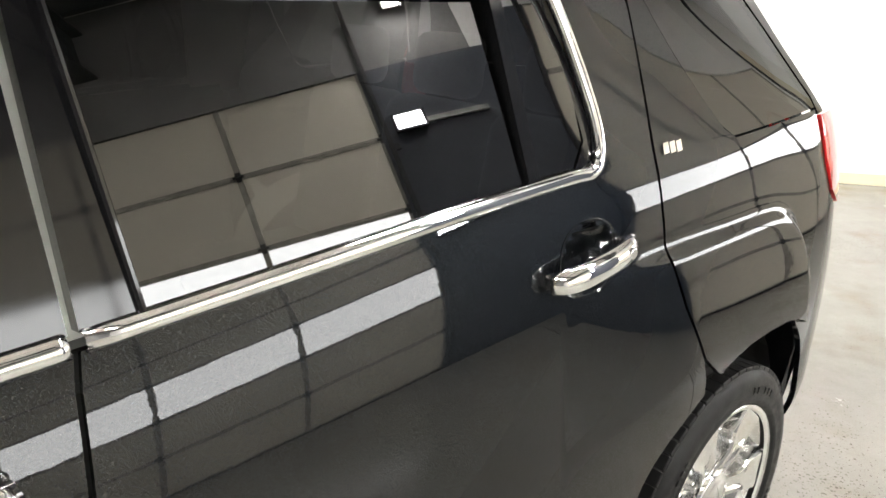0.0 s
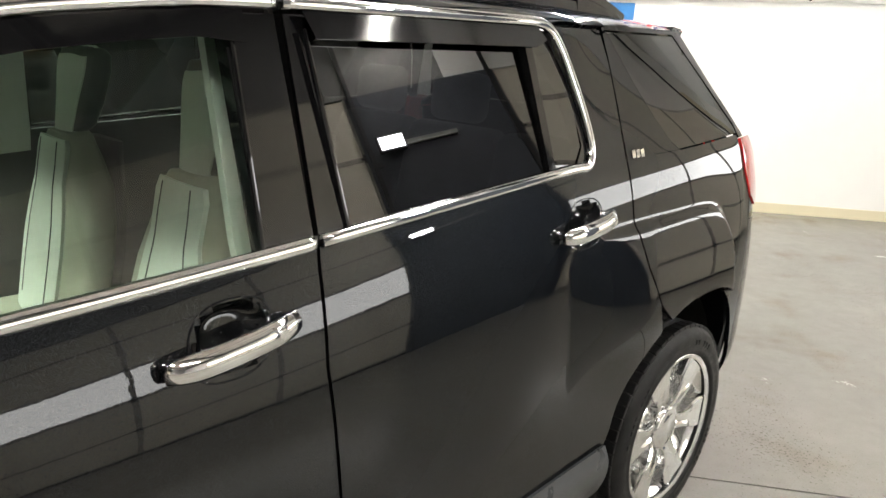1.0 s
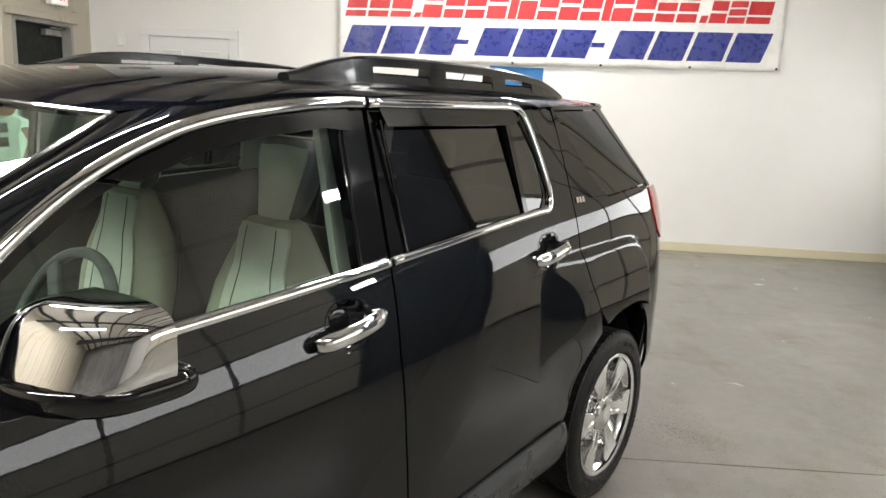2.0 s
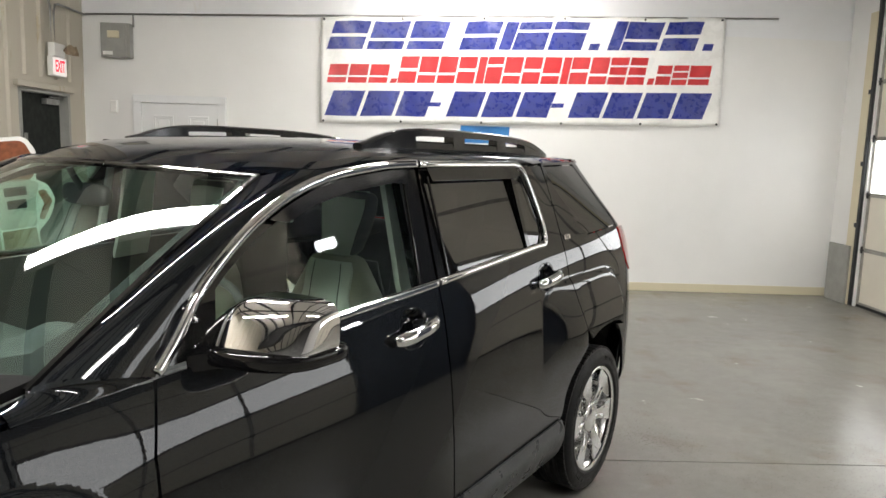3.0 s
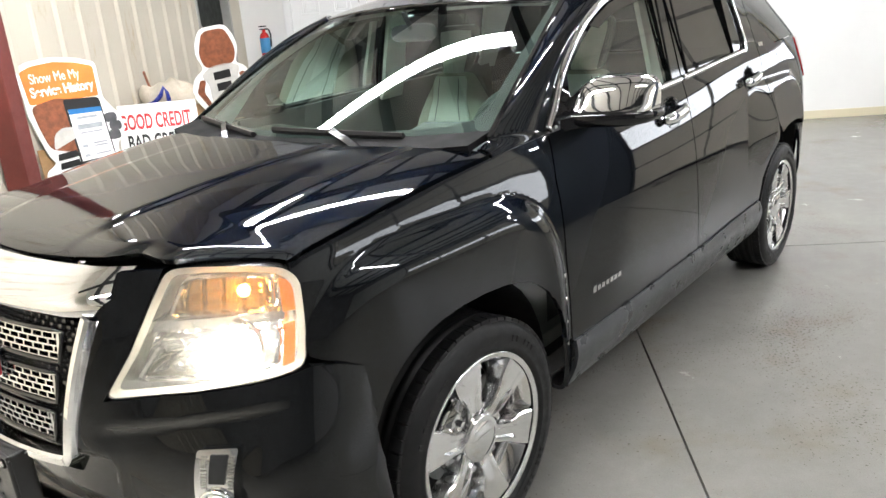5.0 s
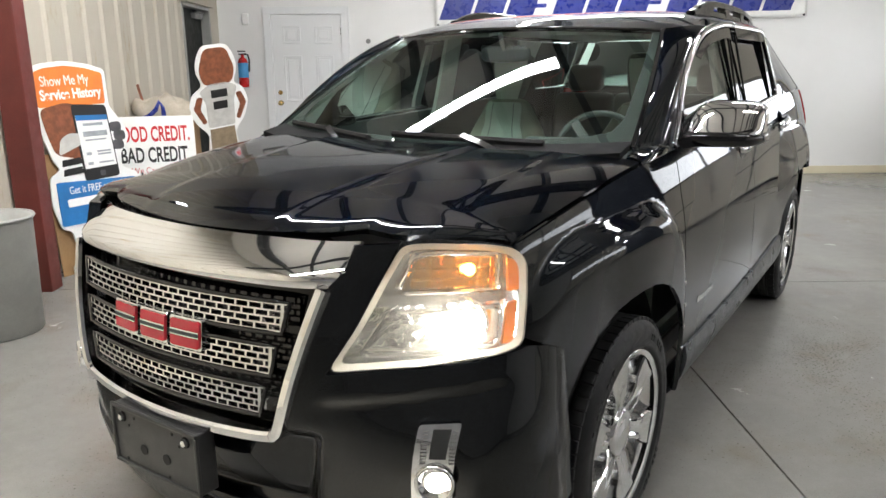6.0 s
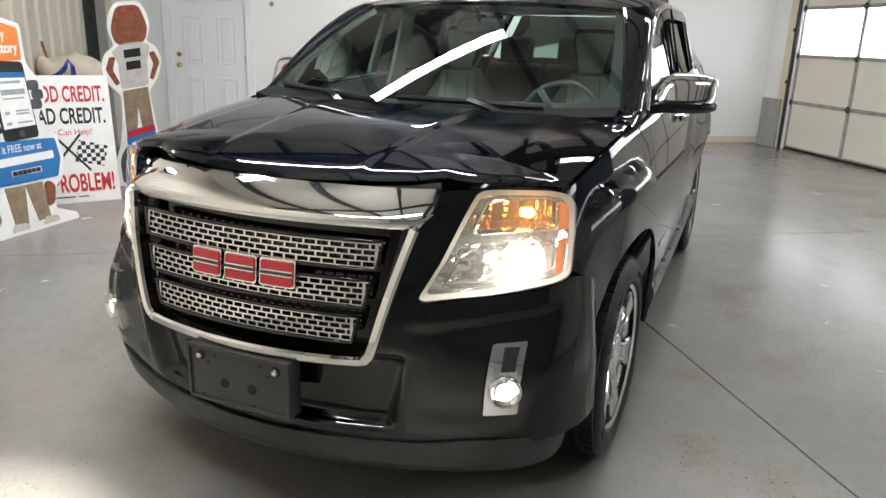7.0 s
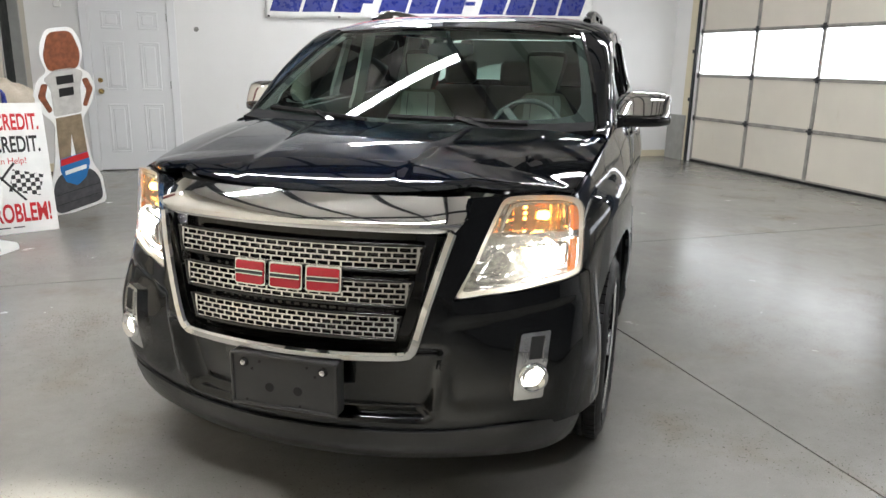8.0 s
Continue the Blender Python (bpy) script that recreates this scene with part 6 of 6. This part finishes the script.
def cabin_seat(x):
    def yf(z):
        return 0.045 + 0.2 * (z - 1.0)
    s = part("front_seat", soft(x - 0.24, x + 0.24, -0.44, 0.10, 0.60, 0.73, 0.05), LEATHER3, car, "light grey leather front seat")
    wide = [(0.68, 0.235), (0.8, 0.25), (0.93, 0.255), (1.02, 0.235), (1.10, 0.195), (1.17, 0.15), (1.215, 0.125), (1.235, 0.105), (1.242, 0.07)]
    part("backrest", loft([(z, yf(z) - 0.012, yf(z) + 0.115 - 0.05 * sstep((z - 1.1) / 0.15), x, w) for z, w in wide], 3.0), LEATHER3, s, "beige leather backrest")

    def face(u, z):
        w = spl(z, wide) * 0.56 if z < 1.1 else min(0.105, spl(z, wide) * 0.8)
        return Vector((x + u * w, yf(z) - 0.018 - 0.012 * (1 - u * u), z))
    part("centre_panel", sheet([(-1, 0.72), (1, 0.72), (1, 1.228), (-1, 1.228)], face, 0.2, 0.02, out=(0, -1, 0), step2=0.03), LEATHER, s, "pale leather centre panel")
    for u in (-0.62, 0.62):
        part("seam", sweep([face(u, z) + Vector((0, -0.001, 0)) for z in (0.78, 0.9, 1.0, 1.1, 1.16, 1.22)], disc_profile(0.0016, 5), up=Vector((1, 0, 0))), GREYPRINT, s)
    part("headrest", loft([(z, yf(z) + 0.005, yf(z) + d, x, w) for z, d, w in ((1.246, 0.06, 0.07), (1.26, 0.075, 0.082), (1.32, 0.085, 0.10), (1.40, 0.09, 0.115), (1.445, 0.085, 0.115), (1.462, 0.07, 0.105), (1.468, 0.055, 0.08))], 3.4), LEATHER2, s, "dark headrest with a pale face")

    def hface(u, z):
        return Vector((x + u * spl(z, [(1.24, 0.062), (1.32, 0.078), (1.42, 0.098), (1.47, 0.09)]), yf(z) - 0.004 + 0.012 * u * u + 0.03 * sstep((z - 1.435) / 0.04), z))
    part("headrest_face", sheet([(-1, 1.245), (1, 1.245), (1, 1.472), (-1, 1.472)], hface, 0.25, 0.015, out=(0, -1, 0), step2=0.02), LEATHER, s, "pale leather face")
    part("seat_shell", loft([(z, yf(z) + 0.116, yf(z) + 0.14, x, w * 0.8) for z, w in wide[:-2]], 3.0), LEATHER2, s)


cabin_seat(0.37), cabin_seat(-0.37)
b2 = part("rear_seat", soft(-0.62, 0.62, 0.72, 1.2, 0.60, 0.76, 0.05), LEATHER2, car, "dark grey leather rear bench")
for x0, x1 in ((-0.62, -0.22), (-0.21, 0.21), (0.22, 0.62)):
    part("backrest", soft(x0, x1, 1.12, 1.24, 0.72, 1.24, 0.045, 0.22), LEATHER2, b2)
for x in (-0.42, 0.0, 0.42):
    part("headrest", soft(x - 0.12, x + 0.12, 1.25, 1.34, 1.25, 1.42, 0.04, 0.1), LEATHER2, b2)


def dash(x, t):
    y = -1.25 + 0.57 * t
    z = spl(t, [(0, 1.075), (0.35, 1.10), (0.62, 1.105), (0.78, 1.085), (0.9, 1.00), (1.0, 0.80)])
    hood_bump = 0.05 * sstep((0.20 - abs(x - 0.37)) / 0.08) * sstep((t - 0.45) / 0.2) * sstep((0.95 - t) / 0.2)
    return Vector((x, y + 0.10 * (x / 0.7) ** 2, z + hood_bump))


part("dashboard", sheet([(-0.74, 0), (0.74, 0), (0.74, 1), (-0.74, 1)], dash, 0.05, 0.05, out=(0, 0, 1)), DASHMAT, car, "grey vinyl dashboard")
sw = part("steering_wheel", lathe([(0.172, 0.0), (0.178, 0.012), (0.188, 0.015), (0.197, 0.008), (0.199, 0.0), (0.195, -0.01), (0.186, -0.014), (0.176, -0.01), (0.172, 0.0)], 40), LEATHER2, car, "dark leather steering wheel", True)
sw.matrix_basis = Matrix.Translation((0.37, -0.50, 1.05)) @ pose(0, 0, 0, 0, 0, 90) @ pose(0, 0, 0, 0, 24)
part("wheel_boss", soft(-0.03, 0.02, -0.075, 0.075, -0.07, 0.06, 0.02), LEATHER2, sw)
for a in (0, 130, -130):
    b = box(-0.012, 0.008, -0.02, 0.02, 0.05, 0.178, 0.005)
    b.transform(pose(0, 0, 0, a + 90))
    part("wheel_spoke", b, LEATHER2, sw)
part("console", soft(-0.12, 0.12, -0.75, 0.35, 0.55, 0.82, 0.03), DASHMAT, car)
part("cabin_floor", box(-0.76, 0.76, -1.3, 1.75, 0.40, 0.45), GREYBOX, car)
both("door_card", sheet([(-0.92, 0.5), (1.0, 0.5), (1.0, 1.2), (-0.92, 1.12)], lambda y, z: Vector((0.775, y, z)), 0.2, 0.0, out=(-1, 0, 0)), LEATHER2)
both("door_cap", sheet([(-0.92, 1.10), (1.0, 1.18), (1.0, 1.235), (-0.92, 1.14)], lambda y, z: Vector((0.79, y, z)), 0.2, 0.02, out=(-1, 0, 0)), LEATHER2)
both("pillar_trim", sheet([(-0.030, 1.12), (0.13, 1.13), (0.11, 1.56), (-0.028, 1.56)], lambda y, z: side(y, z, -0.09), 0.05, 0.02, out=(-1, 0, 0)), TRIMLIGHT)
both("screen_pillar_trim", sheet([(0.0, 0.05), (1.0, 0.05), (1.0, 0.85), (0.0, 0.85)], lambda t, s: pillar(t, s) + Vector((-0.035, 0.02, -0.03)), 0.1, 0.0, out=(-1, 0, 0)), TRIMLIGHT)
both("rear_pillar_trim", sheet([(0.90, 1.2), (1.07, 1.2), (1.09, 1.56), (0.86, 1.56)], lambda y, z: side(y, z, -0.045), 0.05, 0.02, out=(-1, 0, 0)), TRIMLIGHT)
part("headliner", sheet([(-0.58, -0.44), (-0.3, -0.54), (0.3, -0.54), (0.58, -0.44), (0.66, -0.1), (0.66, 0.8), (0.52, 1.65), (-0.52, 1.65), (-0.66, 0.8), (-0.66, -0.1)], lambda x, y: Vector((x, y, roof_z(x, y) - 0.035)), 0.08, 0.0, out=(0, 0, -1)), TRIMLIGHT, car, "pale headliner")
rm = part("cabin_mirror", blob(0.0, -0.60, 1.46, 0.115, 0.018, 0.034, 4, 24, 12), DARK, car, "black cabin mirror", True)
part("mirror_face", blob(0.0, -0.582, 1.46, 0.105, 0.003, 0.027, 4, 24, 8), CHROME, rm, "", True)
part("mirror_stalk", sweep([(0, -0.61, 1.475), (0, -0.635, 1.51), (0, -0.65, 1.54)], disc_profile(0.010), up=Vector((1, 0, 0))), DARK, rm)
for s in (-1, 1):
    part("sun_visor", sheet([(s * 0.12, -0.53), (s * 0.52, -0.44), (s * 0.52, -0.31), (s * 0.12, -0.39)], lambda x, y: Vector((x, y, roof_z(x, y) - 0.055)), 0.1, 0.012, out=(0, 0, -1)), TRIMLIGHT, car)


# ---- cards and clutter along the west wall ----
def card_shape(parent, poly, depth, y, mat, name="printed_shape", bevel=0.0):
    return part(name, plate(poly, depth, "xz", bevel, at=y), mat, parent)


def figure_card():
    d = thing("standee", "cut-out display card of plain brown, white and tan shapes", "standee", ROOM @ pose(-2.57, 3.33, 0, 9, -7, 42) @ Matrix.Diagonal((1.06, 1, 0.95, 1)))
    outline = [(-0.25, 0), (0.27, 0.02), (0.25, 0.30), (0.17, 0.45), (0.15, 0.62), (0.12, 0.9), (0.22, 1.02), (0.27, 1.18), (0.22, 1.32), (0.14, 1.36), (0.19, 1.5), (0.17, 1.62), (0.11, 1.73), (-0.11, 1.73), (-0.17, 1.62), (-0.19, 1.5), (-0.14, 1.36), (-0.24, 1.30), (-0.29, 1.15), (-0.22, 1.0), (-0.13, 0.9), (-0.16, 0.62), (-0.2, 0.42), (-0.25, 0.3)]
    card_shape(d, rounded(outline, 0.05), 0.012, 0, WHITEPRINT, "card")
    card_shape(d, rounded([(-0.13, 1.36), (0.13, 1.36), (0.165, 1.5), (0.10, 1.70), (-0.10, 1.70), (-0.165, 1.5)], 0.06), 0.003, -0.003, BROWN)
    card_shape(d, rounded([(-0.13, 0.96), (0.12, 0.96), (0.13, 1.2), (0.17, 1.33), (0.08, 1.375), (-0.08, 1.375), (-0.18, 1.31), (-0.13, 1.2)], 0.03), 0.003, -0.003, SHIRT)
    for s in (-1, 1):
        card_shape(d, rounded([(s * 0.15, 1.26), (s * 0.20, 1.27), (s * 0.245, 1.16), (s * 0.17, 1.0), (s * 0.135, 1.02), (s * 0.185, 1.15)], 0.02), 0.003, -0.003, BROWN)
    card_shape(d, [(-0.12, 0.945), (0.11, 0.945), (0.13, 0.55), (0.02, 0.55), (0.0, 0.78), (-0.03, 0.55), (-0.13, 0.55)], 0.003, -0.003, TAN)
    card_shape(d, rounded([(-0.22, 0.03), (0.24, 0.05), (0.22, 0.30), (0.13, 0.42), (-0.15, 0.42), (-0.22, 0.3)], 0.08), 0.003, -0.003, GREYPRINT)
    for z in (0.12, 0.22):
        card_shape(d, [(-0.21, z), (0.22, z + 0.01), (0.22, z + 0.016), (-0.21, z + 0.006)], 0.002, -0.0055, BLACKPRINT)
    card_shape(d, rounded([(-0.13, 0.56), (0.13, 0.58), (0.14, 0.46), (0.09, 0.33), (0.0, 0.27), (-0.10, 0.33), (-0.14, 0.45)], 0.02), 0.002, -0.007, SKYBLUE)
    card_shape(d, [(-0.125, 0.555), (0.125, 0.575), (0.135, 0.515), (-0.135, 0.495)], 0.002, -0.0095, REDPRINT)
    card_shape(d, [(-0.10, 0.40), (0.10, 0.415), (0.10, 0.455), (-0.10, 0.44)], 0.002, -0.0095, WHITEPRINT, "printed_bar")
    for z, w in ((1.24, 0.075), (1.13, 0.065)):
        card_shape(d, [(-w, z), (w, z), (w, z + 0.075), (-w, z + 0.075)], 0.002, -0.0055, BLACKPRINT, "printed_bar")
    card_shape(d, [(-0.06, 0.02), (0.06, 0.02), (0.02, 0.9), (-0.02, 0.9)], 0.008, 0.0125, CARD, "strut")


figure_card()


def phone_card():
    d = thing("standee", "cut-out display card with orange head and blue panel", "standee", ROOM @ pose(-2.965, 1.675, 0, -5, 0, 62))
    outline = [(-0.40, 0.0), (0.33, 0.0), (0.32, 0.05), (0.13, 0.12), (0.17, 0.28), (0.24, 0.32), (0.29, 0.47), (0.26, 0.65), (0.13, 0.71), (0.14, 0.80), (0.23, 0.90), (0.22, 1.0), (0.11, 1.15), (0.12, 1.41), (-0.02, 1.45), (-0.20, 1.47), (-0.38, 1.45), (-0.48, 1.41), (-0.465, 1.20), (-0.475, 1.10), (-0.405, 0.80), (-0.36, 0.74), (-0.45, 0.69), (-0.47, 0.50), (-0.43, 0.33), (-0.36, 0.31), (-0.33, 0.12), (-0.40, 0.06)]
    card_shape(d, rounded(outline, 0.03), 0.012, 0, WHITEPRINT, "card")
    card_shape(d, rounded([(-0.44, 1.16), (0.08, 1.17), (0.092, 1.385), (-0.04, 1.42), (-0.20, 1.437), (-0.36, 1.42), (-0.453, 1.385)], 0.02), 0.003, -0.003, ORANGE, "orange_panel")
    words("Show Me My", 0.095, pose(-0.215, -0.007, 1.335, 90, -2), WHITEPRINT, "lettering", d, 0.001, 0.37)
    words("Service History", 0.095, pose(-0.18, -0.007, 1.245, 90, -2), WHITEPRINT, "lettering", d, 0.001, 0.475, "", 0.03)
    card_shape(d, rounded([(-0.44, 1.15), (-0.24, 1.19), (-0.13, 1.16), (-0.10, 0.80), (-0.22, 0.80), (-0.38, 0.84), (-0.42, 1.0)], 0.05), 0.003, -0.0045, BROWN)
    card_shape(d, rounded([(-0.36, 0.83), (-0.16, 0.90), (-0.15, 0.97), (-0.26, 0.98), (-0.33, 0.94)], 0.03), 0.002, -0.0075, SHIRT)
    for z in (0.69, 0.755):
        card_shape(d, [(-0.35, z), (-0.19, z + 0.01), (-0.20, z + 0.055), (-0.34, z + 0.045)], 0.002, -0.0055, BLACKPRINT, "printed_bar")
    card_shape(d, rounded([(-0.19, 0.635), (0.10, 0.645), (0.075, 1.16), (-0.205, 1.175)], 0.03), 0.004, -0.0065, BLACKPRINT, "phone")
    card_shape(d, [(-0.178, 0.72), (0.085, 0.728), (0.066, 1.085), (-0.188, 1.092)], 0.002, -0.0105, WHITEPRINT, "screen")
    card_shape(d, [(-0.187, 1.06), (0.067, 1.055), (0.066, 1.09), (-0.188, 1.097)], 0.002, -0.013, SKYBLUE, "blue_bar")
    for x0, x1, z, h in ((-0.14, 0.02, 1.02, 0.018), (-0.15, 0.045, 0.945, 0.036), (-0.14, 0.03, 0.915, 0.01), (-0.06, 0.05, 0.83, 0.012), (-0.06, 0.05, 0.81, 0.012), (-0.06, 0.06, 0.75, 0.012), (-0.15, -0.11, 0.815, 0.02), (-0.15, -0.11, 0.745, 0.02)):
        card_shape(d, [(x0, z), (x1, z), (x1, z + h), (x0, z + h)], 0.002, -0.013, PALEPRINT, "printed_bar")
    card_shape(d, rounded([(-0.065, 0.66), (-0.02, 0.66), (-0.02, 0.70), (-0.065, 0.70)], 0.012), 0.002, -0.0105, GREYPRINT, "button")
    for x, z in ((0.13, 1.0), (0.155, 0.935), (0.13, 0.87)):
        card_shape(d, rounded([(x - 0.05, z - 0.035), (x + 0.05, z - 0.035), (x + 0.05, z + 0.035), (x - 0.05, z + 0.035)], 0.03), 0.003, -0.0045, GREYPRINT, "round_shape")
    card_shape(d, rounded([(-0.43, 0.35), (0.20, 0.345), (0.25, 0.47), (0.23, 0.62), (-0.42, 0.655)], 0.02), 0.003, -0.0065, SKYBLUE, "blue_panel")
    words("Get it FREE now at", 0.075, pose(-0.12, -0.0105, 0.585, 90, 0.5), WHITEPRINT, "lettering", d, 0.001, 0.43)
    card_shape(d, rounded([(-0.36, 0.475), (0.19, 0.48), (0.19, 0.535), (-0.36, 0.53)], 0.012), 0.002, -0.009, WHITEPRINT, "printed_bar")
    card_shape(d, [(-0.19, 0.40), (0.06, 0.40), (0.06, 0.44), (-0.19, 0.44)], 0.002, -0.009, WHITEPRINT, "printed_bar")
    for k in range(6):
        card_shape(d, [(-0.185 + 0.04 * k, 0.405), (-0.15 + 0.04 * k, 0.405), (-0.15 + 0.04 * k, 0.435), (-0.185 + 0.04 * k, 0.435)], 0.002, -0.0115, BLACKPRINT, "printed_bar")
    card_shape(d, [(-0.24, 0.07), (-0.13, 0.06), (-0.10, 0.33), (-0.27, 0.335)], 0.003, -0.003, TAN)
    card_shape(d, [(-0.04, 0.06), (0.07, 0.07), (0.05, 0.33), (-0.10, 0.33)], 0.003, -0.003, TAN)
    for x in (-0.21, 0.06):
        card_shape(d, rounded([(x - 0.07, 0.025), (x + 0.09, 0.025), (x + 0.07, 0.07), (x - 0.04, 0.08)], 0.02), 0.003, -0.0045, SHIRT, "round_shape")
    card_shape(d, rounded([(0.06, 0.14), (0.13, 0.16), (0.16, 0.29), (0.10, 0.33), (0.06, 0.31)], 0.03), 0.003, -0.0045, BROWN)
    card_shape(d, [(-0.04, 0.02), (0.06, 0.04), (0.02, 0.9), (-0.02, 0.9)], 0.008, 0.0125, CARD, "strut")


phone_card()


def credit_sign():
    d = thing("sign_board", "white lettered sign board with crossed checkered flags, leaning back", "sign", ROOM @ pose(-2.945, 2.485, 0, -9, 0, 20))
    part("board", box(-0.385, 0.325, 0, 0.02, 0.0, 1.03, 0.003), WHITEPRINT, d)
    for s, t, x, z, mat, wd in (("GOOD CREDIT.", 0.13, -0.018, 0.875, REDPRINT, 0.60), ("BAD CREDIT.", 0.13, 0.0, 0.70, BLACKPRINT, 0.545), ("NO PROBLEM!", 0.15, -0.04, 0.155, REDPRINT, 0.65)):
        words(s, t * 1.35, pose(x, -0.002, z, 90), mat, "lettering", d, 0.001, wd, "", 0.024)
    words("We Can Help!", 0.07, pose(-0.02, -0.002, 0.575, 90), REDPRINT, "lettering", d, 0.001, 0.36, "small red script")
    for s in (-1, 1):
        b = plate([(0.02, -0.10), (0.24, -0.08), (0.23, 0.09), (0.01, 0.08)], 0.003, "xz", at=-0.003)
        b.transform(Matrix.Translation((-0.03 + s * 0.05, 0, 0.44)) @ pose(0, 0, 0, 0, 18 if s > 0 else 180 - 18))
        part("flag", b, CHECK, d, "black and white checkered flag")
        part("flag_pole", sweep([(-0.03 + s * 0.10, -0.003, 0.56), (-0.03 - s * 0.15, -0.003, 0.26)], disc_profile(0.009, 6), up=Vector((0, 1, 0))), BLACKPRINT, d)
    for x0, x1 in ((-0.3, -0.22), (-0.2, -0.02), (0.0, 0.08)):
        part("printed_bar", box(x0, x1, -0.002, 0.0, 0.045, 0.055), GREYPRINT, d)


credit_sign()


def folded_cover():
    d = thing("folded_cover", "folded beige canvas cover lying on a cardboard box", "cover", ROOM @ pose(-3.02, 2.99, 0.95, 0, 0, 6))
    b = blob(0.0, 0, 0.10, 0.27, 0.17, 0.12, 2.6, 40, 20)
    for v in b.verts:
        v.co.z += 0.022 * math.sin(v.co.x * 21 + 1) + 0.012 * math.sin(v.co.x * 47 + v.co.y * 20)
        v.co.z = max(0.0, v.co.z)
    part("cloth", b, CANVAS, d, smooth=True)
    b = sweep([(-0.20, -0.165, 0.02), (-0.09, -0.178, 0.055), (-0.03, -0.172, 0.11), (0.0, -0.15, 0.175), (0.03, -0.16, 0.13), (0.035, -0.176, 0.04)], disc_profile(0.02, 8), up=Vector((0, 1, 0)))
    part("blue_fold", b, BLUE, d, "dark blue lining fold", True)
    c = thing("cardboard_box", "brown cardboard box standing behind the sign board", "box", ROOM @ pose(-3.02, 2.99, 0, 0, 0, 6))
    part("carton", box(-0.24, 0.26, -0.14, 0.16, 0, 0.95, 0.004), CARD, c)
    part("tape", box(-0.2405, 0.2805, -0.02, 0.02, 0.9505, 0.952), TAN, c)
    e = thing("broom_handle", "thin dark wooden stick leaning on the wall", "stick", ROOM)
    part("stick", sweep([(-2.92, 2.9, 0.0), (-3.24, 3.0, 1.27)], disc_profile(0.012), up=Vector((0, 1, 0))), BROWN, e, smooth=True)


folded_cover()


def wall_clutter():
    d = thing("waste_bin", "grey painted metal bin standing by the wall", "bin", ROOM @ pose(-3.04, 0.22, 0))
    b = lathe([(0.0, 0), (0.20, 0), (0.21, 0.01), (0.225, 0.62), (0.235, 0.64), (0.22, 0.645), (0.19, 0.60), (0.0, 0.60)], 36)
    b.transform(pose(0, 0, 0, 0, -90))
    part("bin_body", b, GREYBOX, d, smooth=True)
    part("bin_rim", sweep([(0.232 * math.cos(radians(k * 15)), 0.232 * math.sin(radians(k * 15)), 0.64) for k in range(24)], disc_profile(0.009, 6), closed=True), GREYBOX, d, smooth=True)
    c = thing("steel_post", "dark red steel post by the wall", "post", ROOM)
    part("post", box(-3.28, -3.12, 0.93, 1.07, 0, 2.6, 0.006), surface("dark_red_paint", (0.12, 0.02, 0.015), 0.5), c)
    e = thing("hardboard_sheet", "brown hardboard sheet leaning behind a display card", "board", ROOM @ pose(-3.02, 1.675, 0, -4, 0, 64))
    part("sheet", box(-0.44, 0.05, 0.0, 0.008, 0, 0.85, 0.002), CARD, e)


wall_clutter()

STRIPS = [(-1.35, 0.5, 90), (2.6, 1.0, 90), (1.3, 4.95, 90), (-1.5, -2.9, 90), (2.4, -2.9, 90)]


for u, n, a in STRIPS:
    strip_light(u, n, 2.4, a, "strip lights", TUBENEW if u < 0 else TUBE)
strip_light(4.95, 0.7, 1.2, 90, "strip lights", TUBE)
